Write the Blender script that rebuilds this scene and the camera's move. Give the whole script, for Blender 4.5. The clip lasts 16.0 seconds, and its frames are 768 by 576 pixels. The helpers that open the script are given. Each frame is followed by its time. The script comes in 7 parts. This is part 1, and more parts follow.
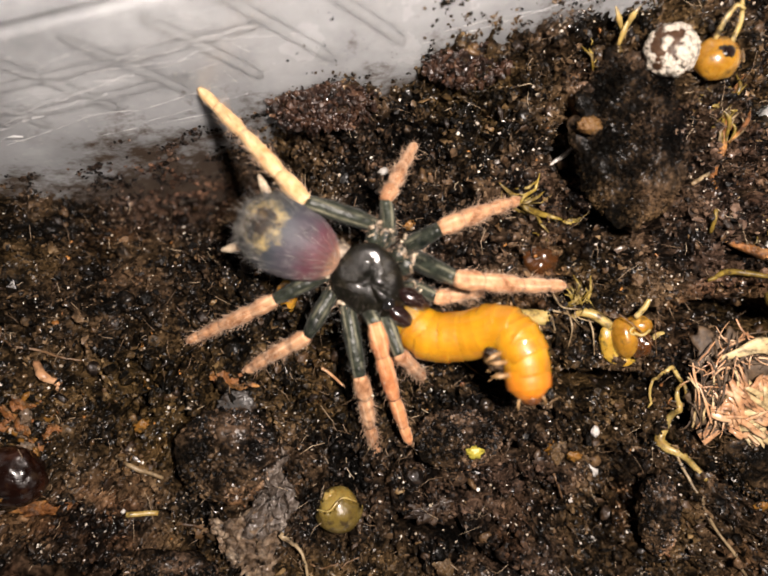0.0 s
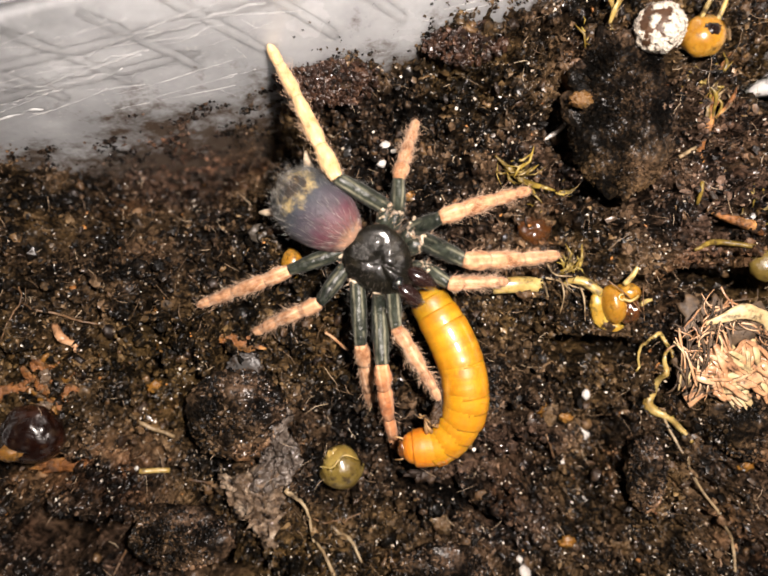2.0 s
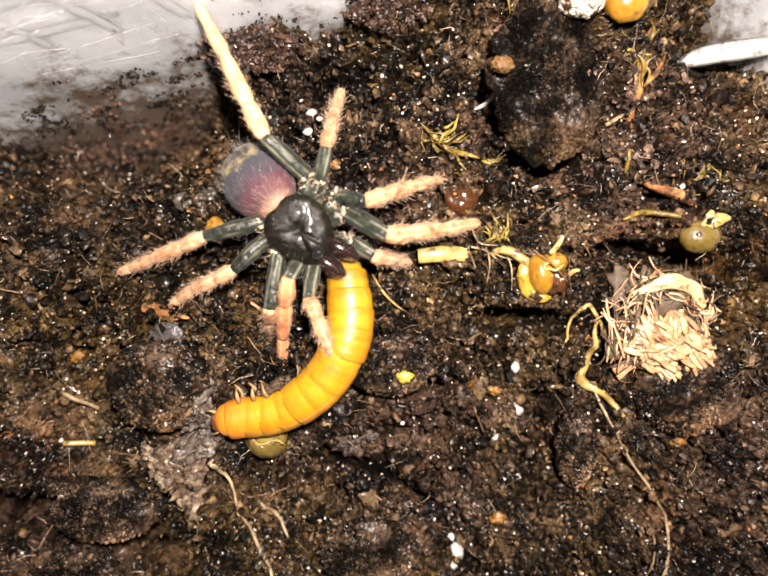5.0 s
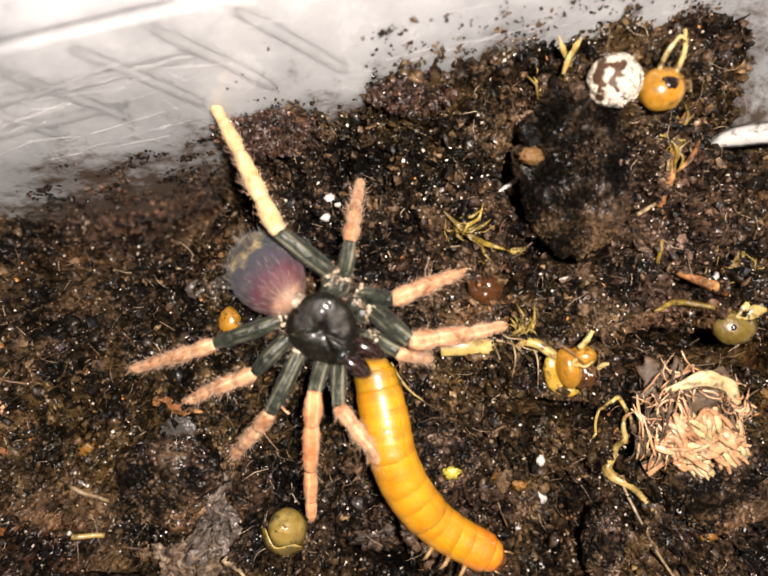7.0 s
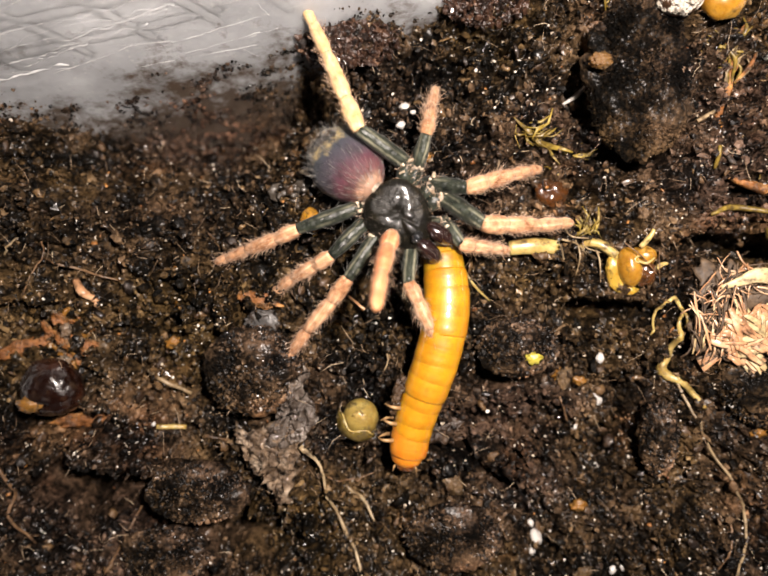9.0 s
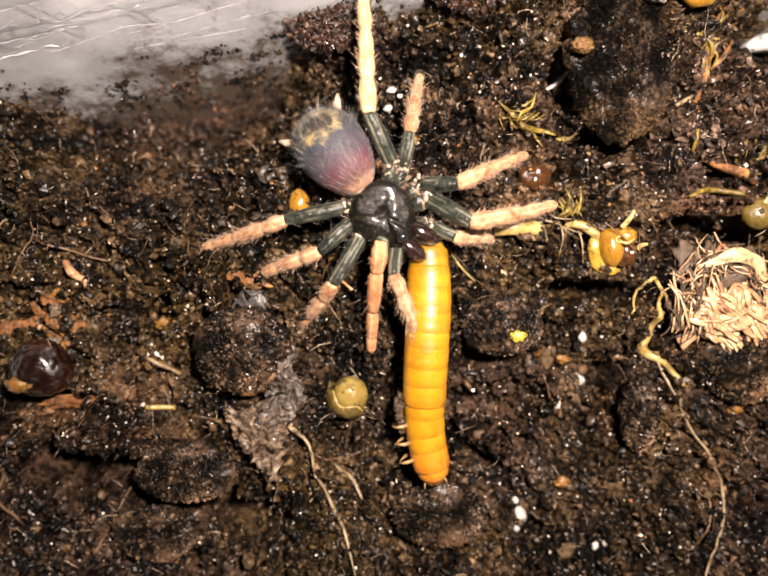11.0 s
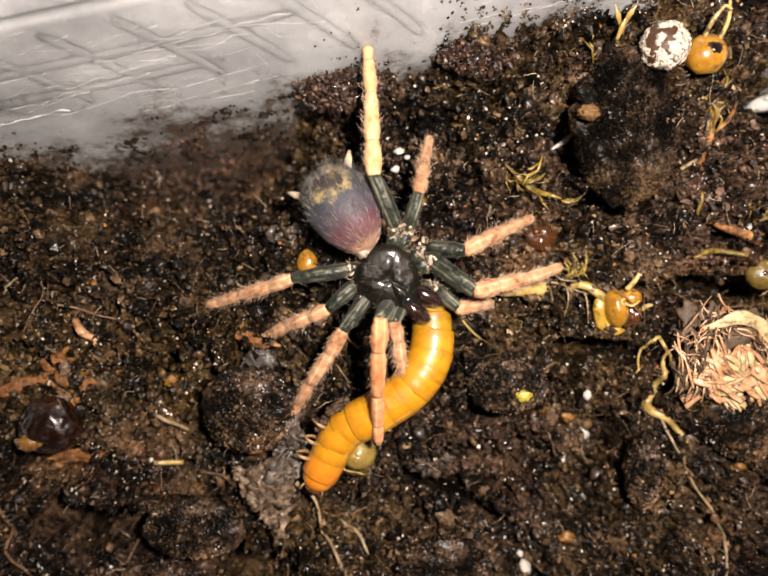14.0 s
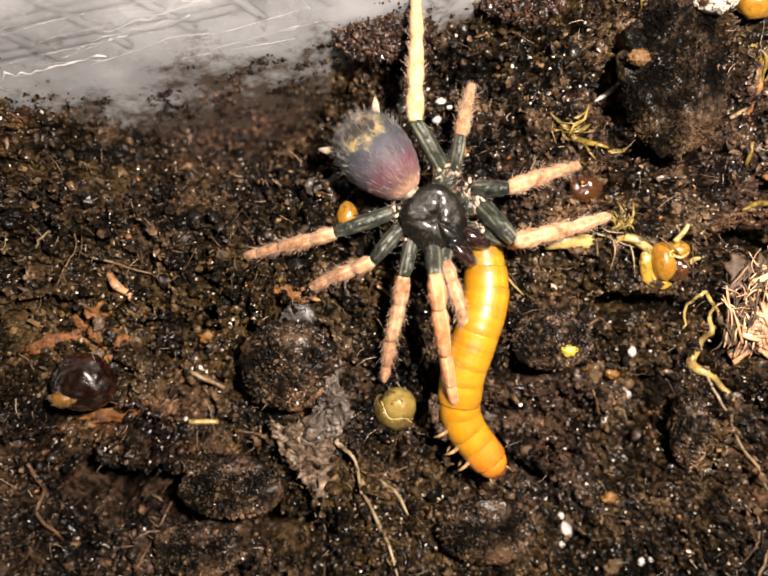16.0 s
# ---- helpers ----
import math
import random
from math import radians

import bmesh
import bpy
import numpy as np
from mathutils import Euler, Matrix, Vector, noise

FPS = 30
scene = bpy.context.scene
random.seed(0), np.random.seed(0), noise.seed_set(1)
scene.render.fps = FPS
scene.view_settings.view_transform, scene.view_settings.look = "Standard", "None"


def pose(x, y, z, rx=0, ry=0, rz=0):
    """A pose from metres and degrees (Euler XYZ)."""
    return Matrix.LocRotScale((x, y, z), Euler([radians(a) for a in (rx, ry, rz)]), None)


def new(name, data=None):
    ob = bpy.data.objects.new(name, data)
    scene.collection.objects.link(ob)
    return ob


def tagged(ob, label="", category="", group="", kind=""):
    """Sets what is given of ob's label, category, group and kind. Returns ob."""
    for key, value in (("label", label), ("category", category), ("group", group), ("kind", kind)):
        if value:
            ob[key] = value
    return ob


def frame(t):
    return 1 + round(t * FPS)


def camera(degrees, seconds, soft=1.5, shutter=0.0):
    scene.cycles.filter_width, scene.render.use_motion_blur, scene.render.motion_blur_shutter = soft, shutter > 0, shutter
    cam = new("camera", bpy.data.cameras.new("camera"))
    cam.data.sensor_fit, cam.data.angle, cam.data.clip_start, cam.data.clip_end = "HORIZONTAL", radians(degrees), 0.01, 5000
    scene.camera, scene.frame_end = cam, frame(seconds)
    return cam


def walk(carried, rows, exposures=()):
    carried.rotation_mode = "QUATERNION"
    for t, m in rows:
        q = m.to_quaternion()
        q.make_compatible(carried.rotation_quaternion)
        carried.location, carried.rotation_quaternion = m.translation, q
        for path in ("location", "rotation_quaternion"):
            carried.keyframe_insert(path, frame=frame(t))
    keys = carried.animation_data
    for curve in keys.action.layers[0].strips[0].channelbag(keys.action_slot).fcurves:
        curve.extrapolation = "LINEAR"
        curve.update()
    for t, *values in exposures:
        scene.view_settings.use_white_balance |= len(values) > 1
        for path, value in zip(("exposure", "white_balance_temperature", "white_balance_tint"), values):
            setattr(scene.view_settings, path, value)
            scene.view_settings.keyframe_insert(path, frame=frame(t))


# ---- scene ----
# ---------- camera and its path ----------
cam = camera(60.0, 16.0, soft=1.85)
walk(cam, [
    (0, pose(-0.00041, 0.00471, 0.06340, -6.50, -0.33, -1.39)),
    (0.5, pose(-0.00298, 0.00267, 0.06412, -6.60, -0.20, -1.43)),
    (1, pose(-0.00235, 0.00026, 0.06534, -6.68, -0.06, -1.39)),
    (1.5, pose(-0.00332, 0.00007, 0.06595, -6.79, 0.00, -1.26)),
    (2, pose(-0.00007, 0.00247, 0.06693, -7.05, 0.12, -1.18)),
    (2.5, pose(0.00255, 0.00018, 0.06830, -7.04, -0.00, -1.00)),
    (3, pose(0.00084, -0.00515, 0.06832, -6.92, -0.05, -0.84)),
    (3.5, pose(0.00001, -0.00189, 0.06740, -6.52, 0.12, -0.87)),
    (4, pose(0.00582, -0.00047, 0.06555, -6.39, 0.29, -0.84)),
    (4.5, pose(0.00587, -0.00139, 0.06585, -6.45, 0.39, -0.92)),
    (4.7, pose(0.00741, -0.00156, 0.06650, -6.44, 0.29, -0.91)),
    (6.8, pose(0.00793, 0.00234, 0.06451, -6.49, 0.50, -1.00)),
    (7, pose(0.00575, 0.00765, 0.06278, -6.91, 0.35, -0.89)),
    (7.5, pose(0.00425, 0.00799, 0.06382, -7.00, 0.85, -0.55)),
    (8, pose(-0.00146, 0.00632, 0.06579, -7.08, 0.99, -0.34)),
    (8.5, pose(-0.00258, 0.00033, 0.06768, -7.06, 1.04, -0.29)),
    (8.7, pose(-0.00110, -0.00063, 0.06789, -7.10, 1.01, -0.35)),
    (10.8, pose(-0.00107, -0.00357, 0.06932, -6.78, -0.54, -0.27)),
    (11, pose(-0.00145, -0.00369, 0.06958, -6.83, -0.50, -0.23)),
    (11.5, pose(-0.00093, -0.00544, 0.07116, -6.95, -0.62, -0.12)),
    (12, pose(-0.00057, -0.00550, 0.07067, -7.01, -0.64, -0.03)),
    (12.5, pose(0.00030, -0.00269, 0.07076, -6.98, -0.58, -0.02)),
    (13, pose(0.00155, -0.00094, 0.07036, -6.84, -0.55, -0.13)),
    (13.5, pose(0.00012, 0.00296, 0.06996, -6.85, -0.47, -0.13)),
    (14, pose(-0.00221, 0.00261, 0.06947, -6.81, -0.51, -0.07)),
    (14.5, pose(-0.00340, -0.00079, 0.06971, -7.08, -0.65, -0.04)),
    (15, pose(-0.00645, -0.00192, 0.06992, -7.05, -0.73, -0.07)),
    (15.5, pose(-0.00534, -0.00262, 0.06936, -6.97, -0.70, -0.05)),
    (16, pose(-0.00672, -0.00231, 0.06841, -6.88, -0.67, -0.08)),
], exposures=[
    (0.0, -0.7, 6250, 10), (1.0, -0.26, 6250, 10), (1.5, -0.36, 6250, 10), (2.0, -0.42, 6250, 10), (2.5, -0.44, 6250, 10), (3.0, 0.06, 6300, 10), (3.5, 0.2, 6300, 10), (4.7, 0.18, 6300, 10),
    (6.8, -0.33, 6300, 10), (7.0, -0.38, 6300, 10), (7.5, -0.98, 6350, 10), (8.0, -0.83, 6300, 10), (8.5, -0.33, 6250, 10), (8.7, -0.33, 6250, 10), (10.8, -0.1, 6600, 14),
    (12.0, 0.3, 6600, 14), (12.5, 0.25, 6600, 14), (13.0, 0.2, 6550, 14), (13.5, -0.55, 6500, 12), (14.5, -0.42, 6450, 10), (16.0, -0.16, 6450, 10)])

# close focus on the spider, with a phone lens's small opening
cam.data.dof.use_dof = True
cam.data.dof.focus_distance = 0.066
cam.data.dof.aperture_fstop = 18.0

# ---------- world and light ----------
world = bpy.data.worlds.new("dim_room")
scene.world = world
world.use_nodes = True
world.node_tree.nodes["Background"].inputs[0].default_value = (0.75, 0.82, 1.0, 1)
world.node_tree.nodes["Background"].inputs[1].default_value = 0.012

MM = 0.001
flash = new("flash_light", bpy.data.lights.new("flash_light", "POINT"))
flash.data.energy = 1.5
flash.data.color = (1.0, 0.85, 0.74)
flash.data.shadow_soft_size = 0.0035
flash.location = (0.017, 0.015, 0.086)


# ---------- materials ----------
def nodes_of(name):
    mat = bpy.data.materials.new(name)
    mat.use_nodes = True
    tree = mat.node_tree
    return mat, tree, tree.nodes["Principled BSDF"]


def ramp(tree, source, stops):
    node = tree.nodes.new("ShaderNodeValToRGB")
    el = node.color_ramp.elements
    while len(el) < len(stops):
        el.new(0.5)
    for e, (p, c) in zip(el, stops):
        e.position, e.color = p, (*c, 1)
    tree.links.new(source, node.inputs[0])
    return node.outputs[0]


def coords(tree, kind="Object"):
    return tree.nodes.new("ShaderNodeTexCoord").outputs[kind]


def grain(tree, vector, scale, detail=4.0, rough=0.6, distort=0.0):
    node = tree.nodes.new("ShaderNodeTexNoise")
    node.inputs["Scale"].default_value = scale
    node.inputs["Detail"].default_value = detail
    node.inputs["Roughness"].default_value = rough
    node.inputs["Distortion"].default_value = distort
    tree.links.new(vector, node.inputs["Vector"])
    return node.outputs[0]


def math_node(tree, op, a, b):
    node = tree.nodes.new("ShaderNodeMath")
    node.operation = op
    for i, v in enumerate((a, b)):
        if isinstance(v, (int, float)):
            node.inputs[i].default_value = v
        else:
            tree.links.new(v, node.inputs[i])
    return node.outputs[0]


def blend(tree, factor, a, b, mode="MIX"):
    node = tree.nodes.new("ShaderNodeMix")
    node.data_type, node.blend_type = "RGBA", mode
    for i, v in ((0, factor), (6, a), (7, b)):
        if isinstance(v, (int, float)):
            node.inputs[i].default_value = v
        elif isinstance(v, tuple):
            node.inputs[i].default_value = (*v, 1)
        else:
            tree.links.new(v, node.inputs[i])
    return node.outputs[2]


def bumpy(tree, bsdf, height, strength, distance):
    node = tree.nodes.new("ShaderNodeBump")
    node.inputs["Strength"].default_value = strength
    node.inputs["Distance"].default_value = distance
    tree.links.new(height, node.inputs["Height"])
    tree.links.new(node.outputs[0], bsdf.inputs["Normal"])


def earth(name, scale, island, rough, bump, deep, gloss=0.5, wetness=0.0, tone=0.0, rusty=0.26):
    """Damp soil: black to brown over two scales, with rusty patches and wet sparkle."""
    mat, tree, bsdf = nodes_of(name)
    at = coords(tree)
    big, small = grain(tree, at, 110, 5, 0.65), grain(tree, at, scale, 4, 0.6)
    value = math_node(tree, "ADD", math_node(tree, "MULTIPLY", big, 0.60), math_node(tree, "MULTIPLY", small, 0.42))
    value = math_node(tree, "ADD", value, math_node(tree, "MULTIPLY", math_node(tree, "SUBTRACT", grain(tree, at, 330, 3, 0.5), 0.47), 0.34))
    if island:
        geo = tree.nodes.new("ShaderNodeNewGeometry")
        value = math_node(tree, "ADD", value, math_node(tree, "MULTIPLY", math_node(tree, "SUBTRACT", geo.outputs["Random Per Island"], 0.5), island))
    value = math_node(tree, "ADD", value, tone)
    hue = ramp(tree, value, [(0.41, (0.0010, 0.0008, 0.0005)), (0.49, (0.0065, 0.0043, 0.0024)), (0.56, (0.037, 0.0235, 0.0125)), (0.65, (0.100, 0.063, 0.034)), (0.80, (0.26, 0.175, 0.098))])
    # rusty, olive and grey-violet areas of different decay
    rust = ramp(tree, grain(tree, at, 95, 3, 0.5), [(0.56, (0, 0, 0)), (0.70, (1, 1, 1))])
    shifted = tree.nodes.new("ShaderNodeMapping")
    shifted.inputs["Location"].default_value = (0.37, 0.11, 0.23)
    tree.links.new(at, shifted.inputs["Vector"])
    area = ramp(tree, grain(tree, shifted.outputs[0], 38, 3, 0.55), [(0.36, (0.92, 0.90, 1.14)), (0.50, (1.0, 1.0, 1.0)), (0.64, (1.04, 1.02, 0.70))])
    hue = blend(tree, 1.0, hue, area, "MULTIPLY")
    tree.links.new(blend(tree, math_node(tree, "MULTIPLY", rust, rusty), hue, blend(tree, 1.0, hue, (2.1, 1.25, 0.66), "MULTIPLY")), bsdf.inputs["Base Color"])
    wet = grain(tree, at, scale * 1.7, 4)
    a, b = rough
    tree.links.new(math_node(tree, "ADD", math_node(tree, "MULTIPLY", wet, (b - a) * 1.8), a - 0.4 * (b - a)), bsdf.inputs["Roughness"])
    bsdf.inputs["Specular IOR Level"].default_value = gloss
    bumpy(tree, bsdf, small, bump, deep)
    film = tree.nodes.new("ShaderNodeBump")
    film.inputs["Strength"].default_value = 0.7
    film.inputs["Distance"].default_value = 0.00022
    tree.links.new(grain(tree, at, 1700, 2, 0.5), film.inputs["Height"])
    tree.links.new(film.outputs[0], bsdf.inputs["Coat Normal"])
    patch = ramp(tree, grain(tree, at, 260, 3, 0.6), [(0.42, (0.05, 0.05, 0.05)), (0.66, (1, 1, 1))])
    tree.links.new(math_node(tree, "MULTIPLY", patch, wetness), bsdf.inputs["Coat Weight"])
    tree.links.new(math_node(tree, "ADD", math_node(tree, "MULTIPLY", grain(tree, at, 420, 3), 0.5), 0.02), bsdf.inputs["Coat Roughness"])
    return mat


def simple(name, stops, scale, rough=(0.4, 0.7), bump=0.4, deep=0.0002, island=0.0, sheen=0.0, coat=0.0, spec=0.5, sss=0.0, sss_colour=(1, 0.6, 0.2), dirt=0.0):
    """A noise-coloured material; stops of colour over the noise, roughness range, relief, and spread between loose pieces."""
    mat, tree, bsdf = nodes_of(name)
    at = coords(tree)
    n = grain(tree, at, scale)
    value = n
    if island:
        geo = tree.nodes.new("ShaderNodeNewGeometry")
        value = math_node(tree, "ADD", n, math_node(tree, "MULTIPLY", math_node(tree, "SUBTRACT", geo.outputs["Random Per Island"], 0.5), island))
    hue = ramp(tree, value, stops)
    if dirt:
        soiled = ramp(tree, grain(tree, at, 850, 5, 0.7), [(0.60 - 0.22 * dirt, (0, 0, 0)), (0.72 - 0.12 * dirt, (1, 1, 1))])
        hue = blend(tree, math_node(tree, "MULTIPLY", soiled, 0.9), hue, (0.022, 0.013, 0.007))
    tree.links.new(hue, bsdf.inputs["Base Color"])
    fine = grain(tree, at, scale * 3.1, 5)
    a, b = rough
    tree.links.new(math_node(tree, "ADD", math_node(tree, "MULTIPLY", fine, (b - a) * 1.6), a - 0.3 * (b - a)), bsdf.inputs["Roughness"])
    if bump:
        bumpy(tree, bsdf, fine, bump, deep)
    if coat:
        bsdf.inputs["Coat Weight"].default_value = coat
        bsdf.inputs["Coat Roughness"].default_value = 0.12
    bsdf.inputs["Specular IOR Level"].default_value = spec
    if sheen:
        bsdf.inputs["Sheen Weight"].default_value = sheen
    if sss:
        bsdf.inputs["Subsurface Weight"].default_value = sss
        bsdf.inputs["Subsurface Radius"].default_value = sss_colour
        bsdf.inputs["Subsurface Scale"].default_value = 0.0012
    return mat


SOIL = earth("damp_soil", 1300, 0.0, (0.5, 0.8), 1.0, 0.0009, 0.05, 0.6)
CRUMB = earth("soil_crumb", 1500, 0.26, (0.32, 0.62), 0.7, 0.0004, 0.16, 0.75)
GRIT = earth("black_soil_grit", 1800, 0.12, (0.45, 0.75), 0.9, 0.0004, 0.08, 0.8, -0.005)
CHIP = simple("wet_bark_chip", [(0.18, (0.005, 0.003, 0.002)), (0.42, (0.022, 0.012, 0.006)), (0.60, (0.055, 0.030, 0.013)), (0.76, (0.10, 0.056, 0.022)), (0.88, (0.17, 0.105, 0.042)), (0.98, (0.27, 0.20, 0.11))],
              700, (0.3, 0.65), 0.7, 0.0003, island=0.62, coat=0.2)
CLOD = earth("dark_clod", 2000, 0.0, (0.5, 0.75), 1.0, 0.0005, 0.05, 0.4, 0.01)
CLOD_BLACK = earth("black_clod", 2400, 0.10, (0.5, 0.75), 1.0, 0.0006, 0.05, 0.28, -0.018, 0.04)
PALE = simple("pale_glint_grain", [(0.3, (0.32, 0.27, 0.21)), (0.7, (0.75, 0.70, 0.62))], 900, (0.2, 0.5), 0.3, 0.0001, island=0.5)
GLINT = simple("wet_quartz_grain", [(0.3, (0.10, 0.08, 0.06)), (0.7, (0.40, 0.34, 0.26))], 900, (0.15, 0.35), 0.1, 0.0001, island=0.6, coat=0.15)
AMBER = simple("amber_grain", [(0.3, (0.09, 0.03, 0.008)), (0.7, (0.34, 0.15, 0.035))], 500, (0.3, 0.6), 0.4, 0.0002, island=0.4)


def plastic(name, colour, scratch):
    """Frosted translucent plastic with fine scratches and dusty patches."""
    mat, tree, bsdf = nodes_of(name)
    at = coords(tree)
    cloud = grain(tree, at, 70, 5, 0.6)
    stretch = tree.nodes.new("ShaderNodeMapping")
    stretch.inputs["Scale"].default_value = (0.03, 1, 1)
    stretch.inputs["Rotation"].default_value = (0, 0, radians(-14))
    tree.links.new(at, stretch.inputs["Vector"])
    lines = grain(tree, stretch.outputs[0], 1500, 3, 0.5, 0.3)
    line = ramp(tree, lines, [(0.64, (0, 0, 0)), (0.84, (1, 1, 1))])
    base = ramp(tree, cloud, [(0.3, tuple(0.42 * c for c in colour)), (0.7, colour)])
    dust = ramp(tree, grain(tree, at, 900, 6, 0.7), [(0.60, (0, 0, 0)), (0.75, (1, 1, 1))])
    tint = blend(tree, math_node(tree, "MULTIPLY", dust, 0.25), base, (0.8, 0.78, 0.74))
    sep = tree.nodes.new("ShaderNodeSeparateXYZ")
    tree.links.new(at, sep.inputs[0])
    smear = math_node(tree, "ADD", math_node(tree, "MULTIPLY", grain(tree, at, 150, 5, 0.7), 2.6), math_node(tree, "MULTIPLY", grain(tree, at, 700, 5, 0.7), 1.7))
    level = math_node(tree, "ADD", math_node(tree, "MULTIPLY", sep.outputs[2], 60.0), math_node(tree, "SUBTRACT", smear, 1.42))
    film = ramp(tree, level, [(0.02, (1, 1, 1)), (0.28, (0.55, 0.55, 0.55)), (0.62, (0, 0, 0))])
    tint = blend(tree, math_node(tree, "MULTIPLY", film, 0.88), tint, (0.06, 0.034, 0.014))
    tree.links.new(blend(tree, math_node(tree, "MULTIPLY", line, scratch), tint, (0.85, 0.85, 0.84)), bsdf.inputs["Base Color"])
    tree.links.new(math_node(tree, "ADD", math_node(tree, "MULTIPLY", cloud, 0.3), 0.10), bsdf.inputs["Roughness"])
    bsdf.inputs["Subsurface Weight"].default_value = 0.85
    bsdf.inputs["Subsurface Radius"].default_value = (1, 1, 1)
    bsdf.inputs["Subsurface Scale"].default_value = 0.005
    bumpy(tree, bsdf, math_node(tree, "ADD", cloud, math_node(tree, "MULTIPLY", lines, 0.12)), 0.35, 0.0006)
    return mat


PLASTIC = plastic("frosted_plastic", (0.52, 0.54, 0.56), 0.16)
SCRATCH = simple("scratched_plastic", [(0.3, (0.28, 0.29, 0.30)), (0.7, (0.56, 0.56, 0.56))], 900, (0.3, 0.5), 0.2)
# whitened so that its colour carries the flash's reflection in the corner
CORNER_GLARE = simple("corner_glare_plastic", [(0.3, (0.62, 0.62, 0.60)), (0.7, (0.80, 0.80, 0.78))], 300, (0.22, 0.4), 0.2, coat=0.5, dirt=0.4)
TABLE = simple("white_tabletop", [(0.3, (0.62, 0.60, 0.60)), (0.7, (0.74, 0.72, 0.72))], 60, (0.4, 0.6), 0.1)

JOINT = simple("pale_joint_skin", [(0.35, (0.05, 0.038, 0.028)), (0.55, (0.24, 0.19, 0.14)), (0.75, (0.60, 0.50, 0.38))], 1500, (0.35, 0.6), 0.5, 0.0002)
HAIR_PALE = simple("pale_hair", [(0.3, (0.30, 0.18, 0.11)), (0.7, (0.66, 0.48, 0.34))], 700, (0.35, 0.6), 0.0)
HAIR_SILVER = simple("silver_hair", [(0.3, (0.16, 0.15, 0.14)), (0.7, (0.46, 0.44, 0.40))], 700, (0.3, 0.5), 0.0)
HAIR_DARK = simple("grey_hair", [(0.3, (0.025, 0.024, 0.022)), (0.7, (0.17, 0.16, 0.14))], 700, (0.3, 0.5), 0.0)


def striped(name, base, fleck, pale, at_line, rough, strong):
    """Leg cuticle with two bare lengthwise stripes along the top."""
    mat, tree, bsdf = nodes_of(name)
    at = coords(tree)
    sep = tree.nodes.new("ShaderNodeSeparateXYZ")
    tree.links.new(at, sep.inputs[0])
    info = tree.nodes.new("ShaderNodeObjectInfo")
    slide = tree.nodes.new("ShaderNodeVectorMath")
    slide.operation = "ADD"
    tree.links.new(at, slide.inputs[0])
    tree.links.new(info.outputs["Random"], slide.inputs[1])
    n = math_node(tree, "ADD", math_node(tree, "MULTIPLY", grain(tree, slide.outputs[0], 1300, 4), 0.6), math_node(tree, "MULTIPLY", grain(tree, slide.outputs[0], 420, 3), 0.4))
    wob = math_node(tree, "MULTIPLY", math_node(tree, "SUBTRACT", grain(tree, at, 500), 0.5), 0.00035)
    off = math_node(tree, "ABSOLUTE", math_node(tree, "ADD", sep.outputs[1], wob), 0.0)
    line = math_node(tree, "ABSOLUTE", math_node(tree, "SUBTRACT", off, at_line), 0.0)
    mask = ramp(tree, math_node(tree, "MULTIPLY", line, 1000.0), [(0.03, (1, 1, 1)), (0.15, (0, 0, 0))])
    hue = ramp(tree, n, [(0.36, base), (0.62, fleck)])
    tree.links.new(blend(tree, math_node(tree, "MULTIPLY", mask, math_node(tree, "MULTIPLY", ramp(tree, grain(tree, slide.outputs[0], 420, 3), [(0.40, (0, 0, 0)), (0.66, (1, 1, 1))]), strong)), hue, pale), bsdf.inputs["Base Color"])
    tree.links.new(math_node(tree, "ADD", math_node(tree, "MULTIPLY", n, 0.3), rough), bsdf.inputs["Roughness"])
    bsdf.inputs["Specular IOR Level"].default_value = 0.28
    bsdf.inputs["Sheen Weight"].default_value = 0.05
    bumpy(tree, bsdf, grain(tree, at, 1500, 3), 0.7, 0.00022)
    return mat


LEG_CREAM = striped("cream_leg_cuticle", (0.46, 0.25, 0.10), (0.70, 0.50, 0.26), (0.80, 0.64, 0.42), 0.00030, 0.40, 0.5)
LEG_ORANGE = striped("orange_leg_cuticle", (0.36, 0.125, 0.045), (0.60, 0.28, 0.125), (0.76, 0.48, 0.28), 0.00036, 0.28, 0.8)
LEG_PINK = striped("pinkish_leg_cuticle", (0.20, 0.085, 0.036), (0.58, 0.33, 0.175), (0.74, 0.52, 0.34), 0.00030, 0.40, 0.7)
LEG_DARK = striped("dark_green_leg_cuticle", (0.003, 0.0048, 0.0036), (0.034, 0.040, 0.028), (0.36, 0.34, 0.24), 0.00038, 0.22, 0.5)
CARAPACE = simple("black_carapace", [(0.3, (0.0022, 0.0022, 0.0016)), (0.55, (0.005, 0.0045, 0.003)), (0.72, (0.014, 0.012, 0.007)), (0.9, (0.05, 0.04, 0.02))], 900, (0.22, 0.45), 0.55, 0.0002, coat=0.22, spec=0.2)
HAIR_GOLD = simple("golden_brown_hair", [(0.3, (0.010, 0.008, 0.004)), (0.7, (0.075, 0.055, 0.026))], 700, (0.35, 0.55), 0.0)
MEMBRANE = simple("glossy_pale_membrane", [(0.35, (0.20, 0.14, 0.09)), (0.6, (0.52, 0.43, 0.31)), (0.8, (0.74, 0.66, 0.52))], 1200, (0.2, 0.4), 0.3, 0.0001, coat=0.5)
EYE = simple("black_eye", [(0.3, (0.004, 0.004, 0.004)), (0.7, (0.012, 0.012, 0.012))], 700, (0.05, 0.15), 0.0, coat=1.0)
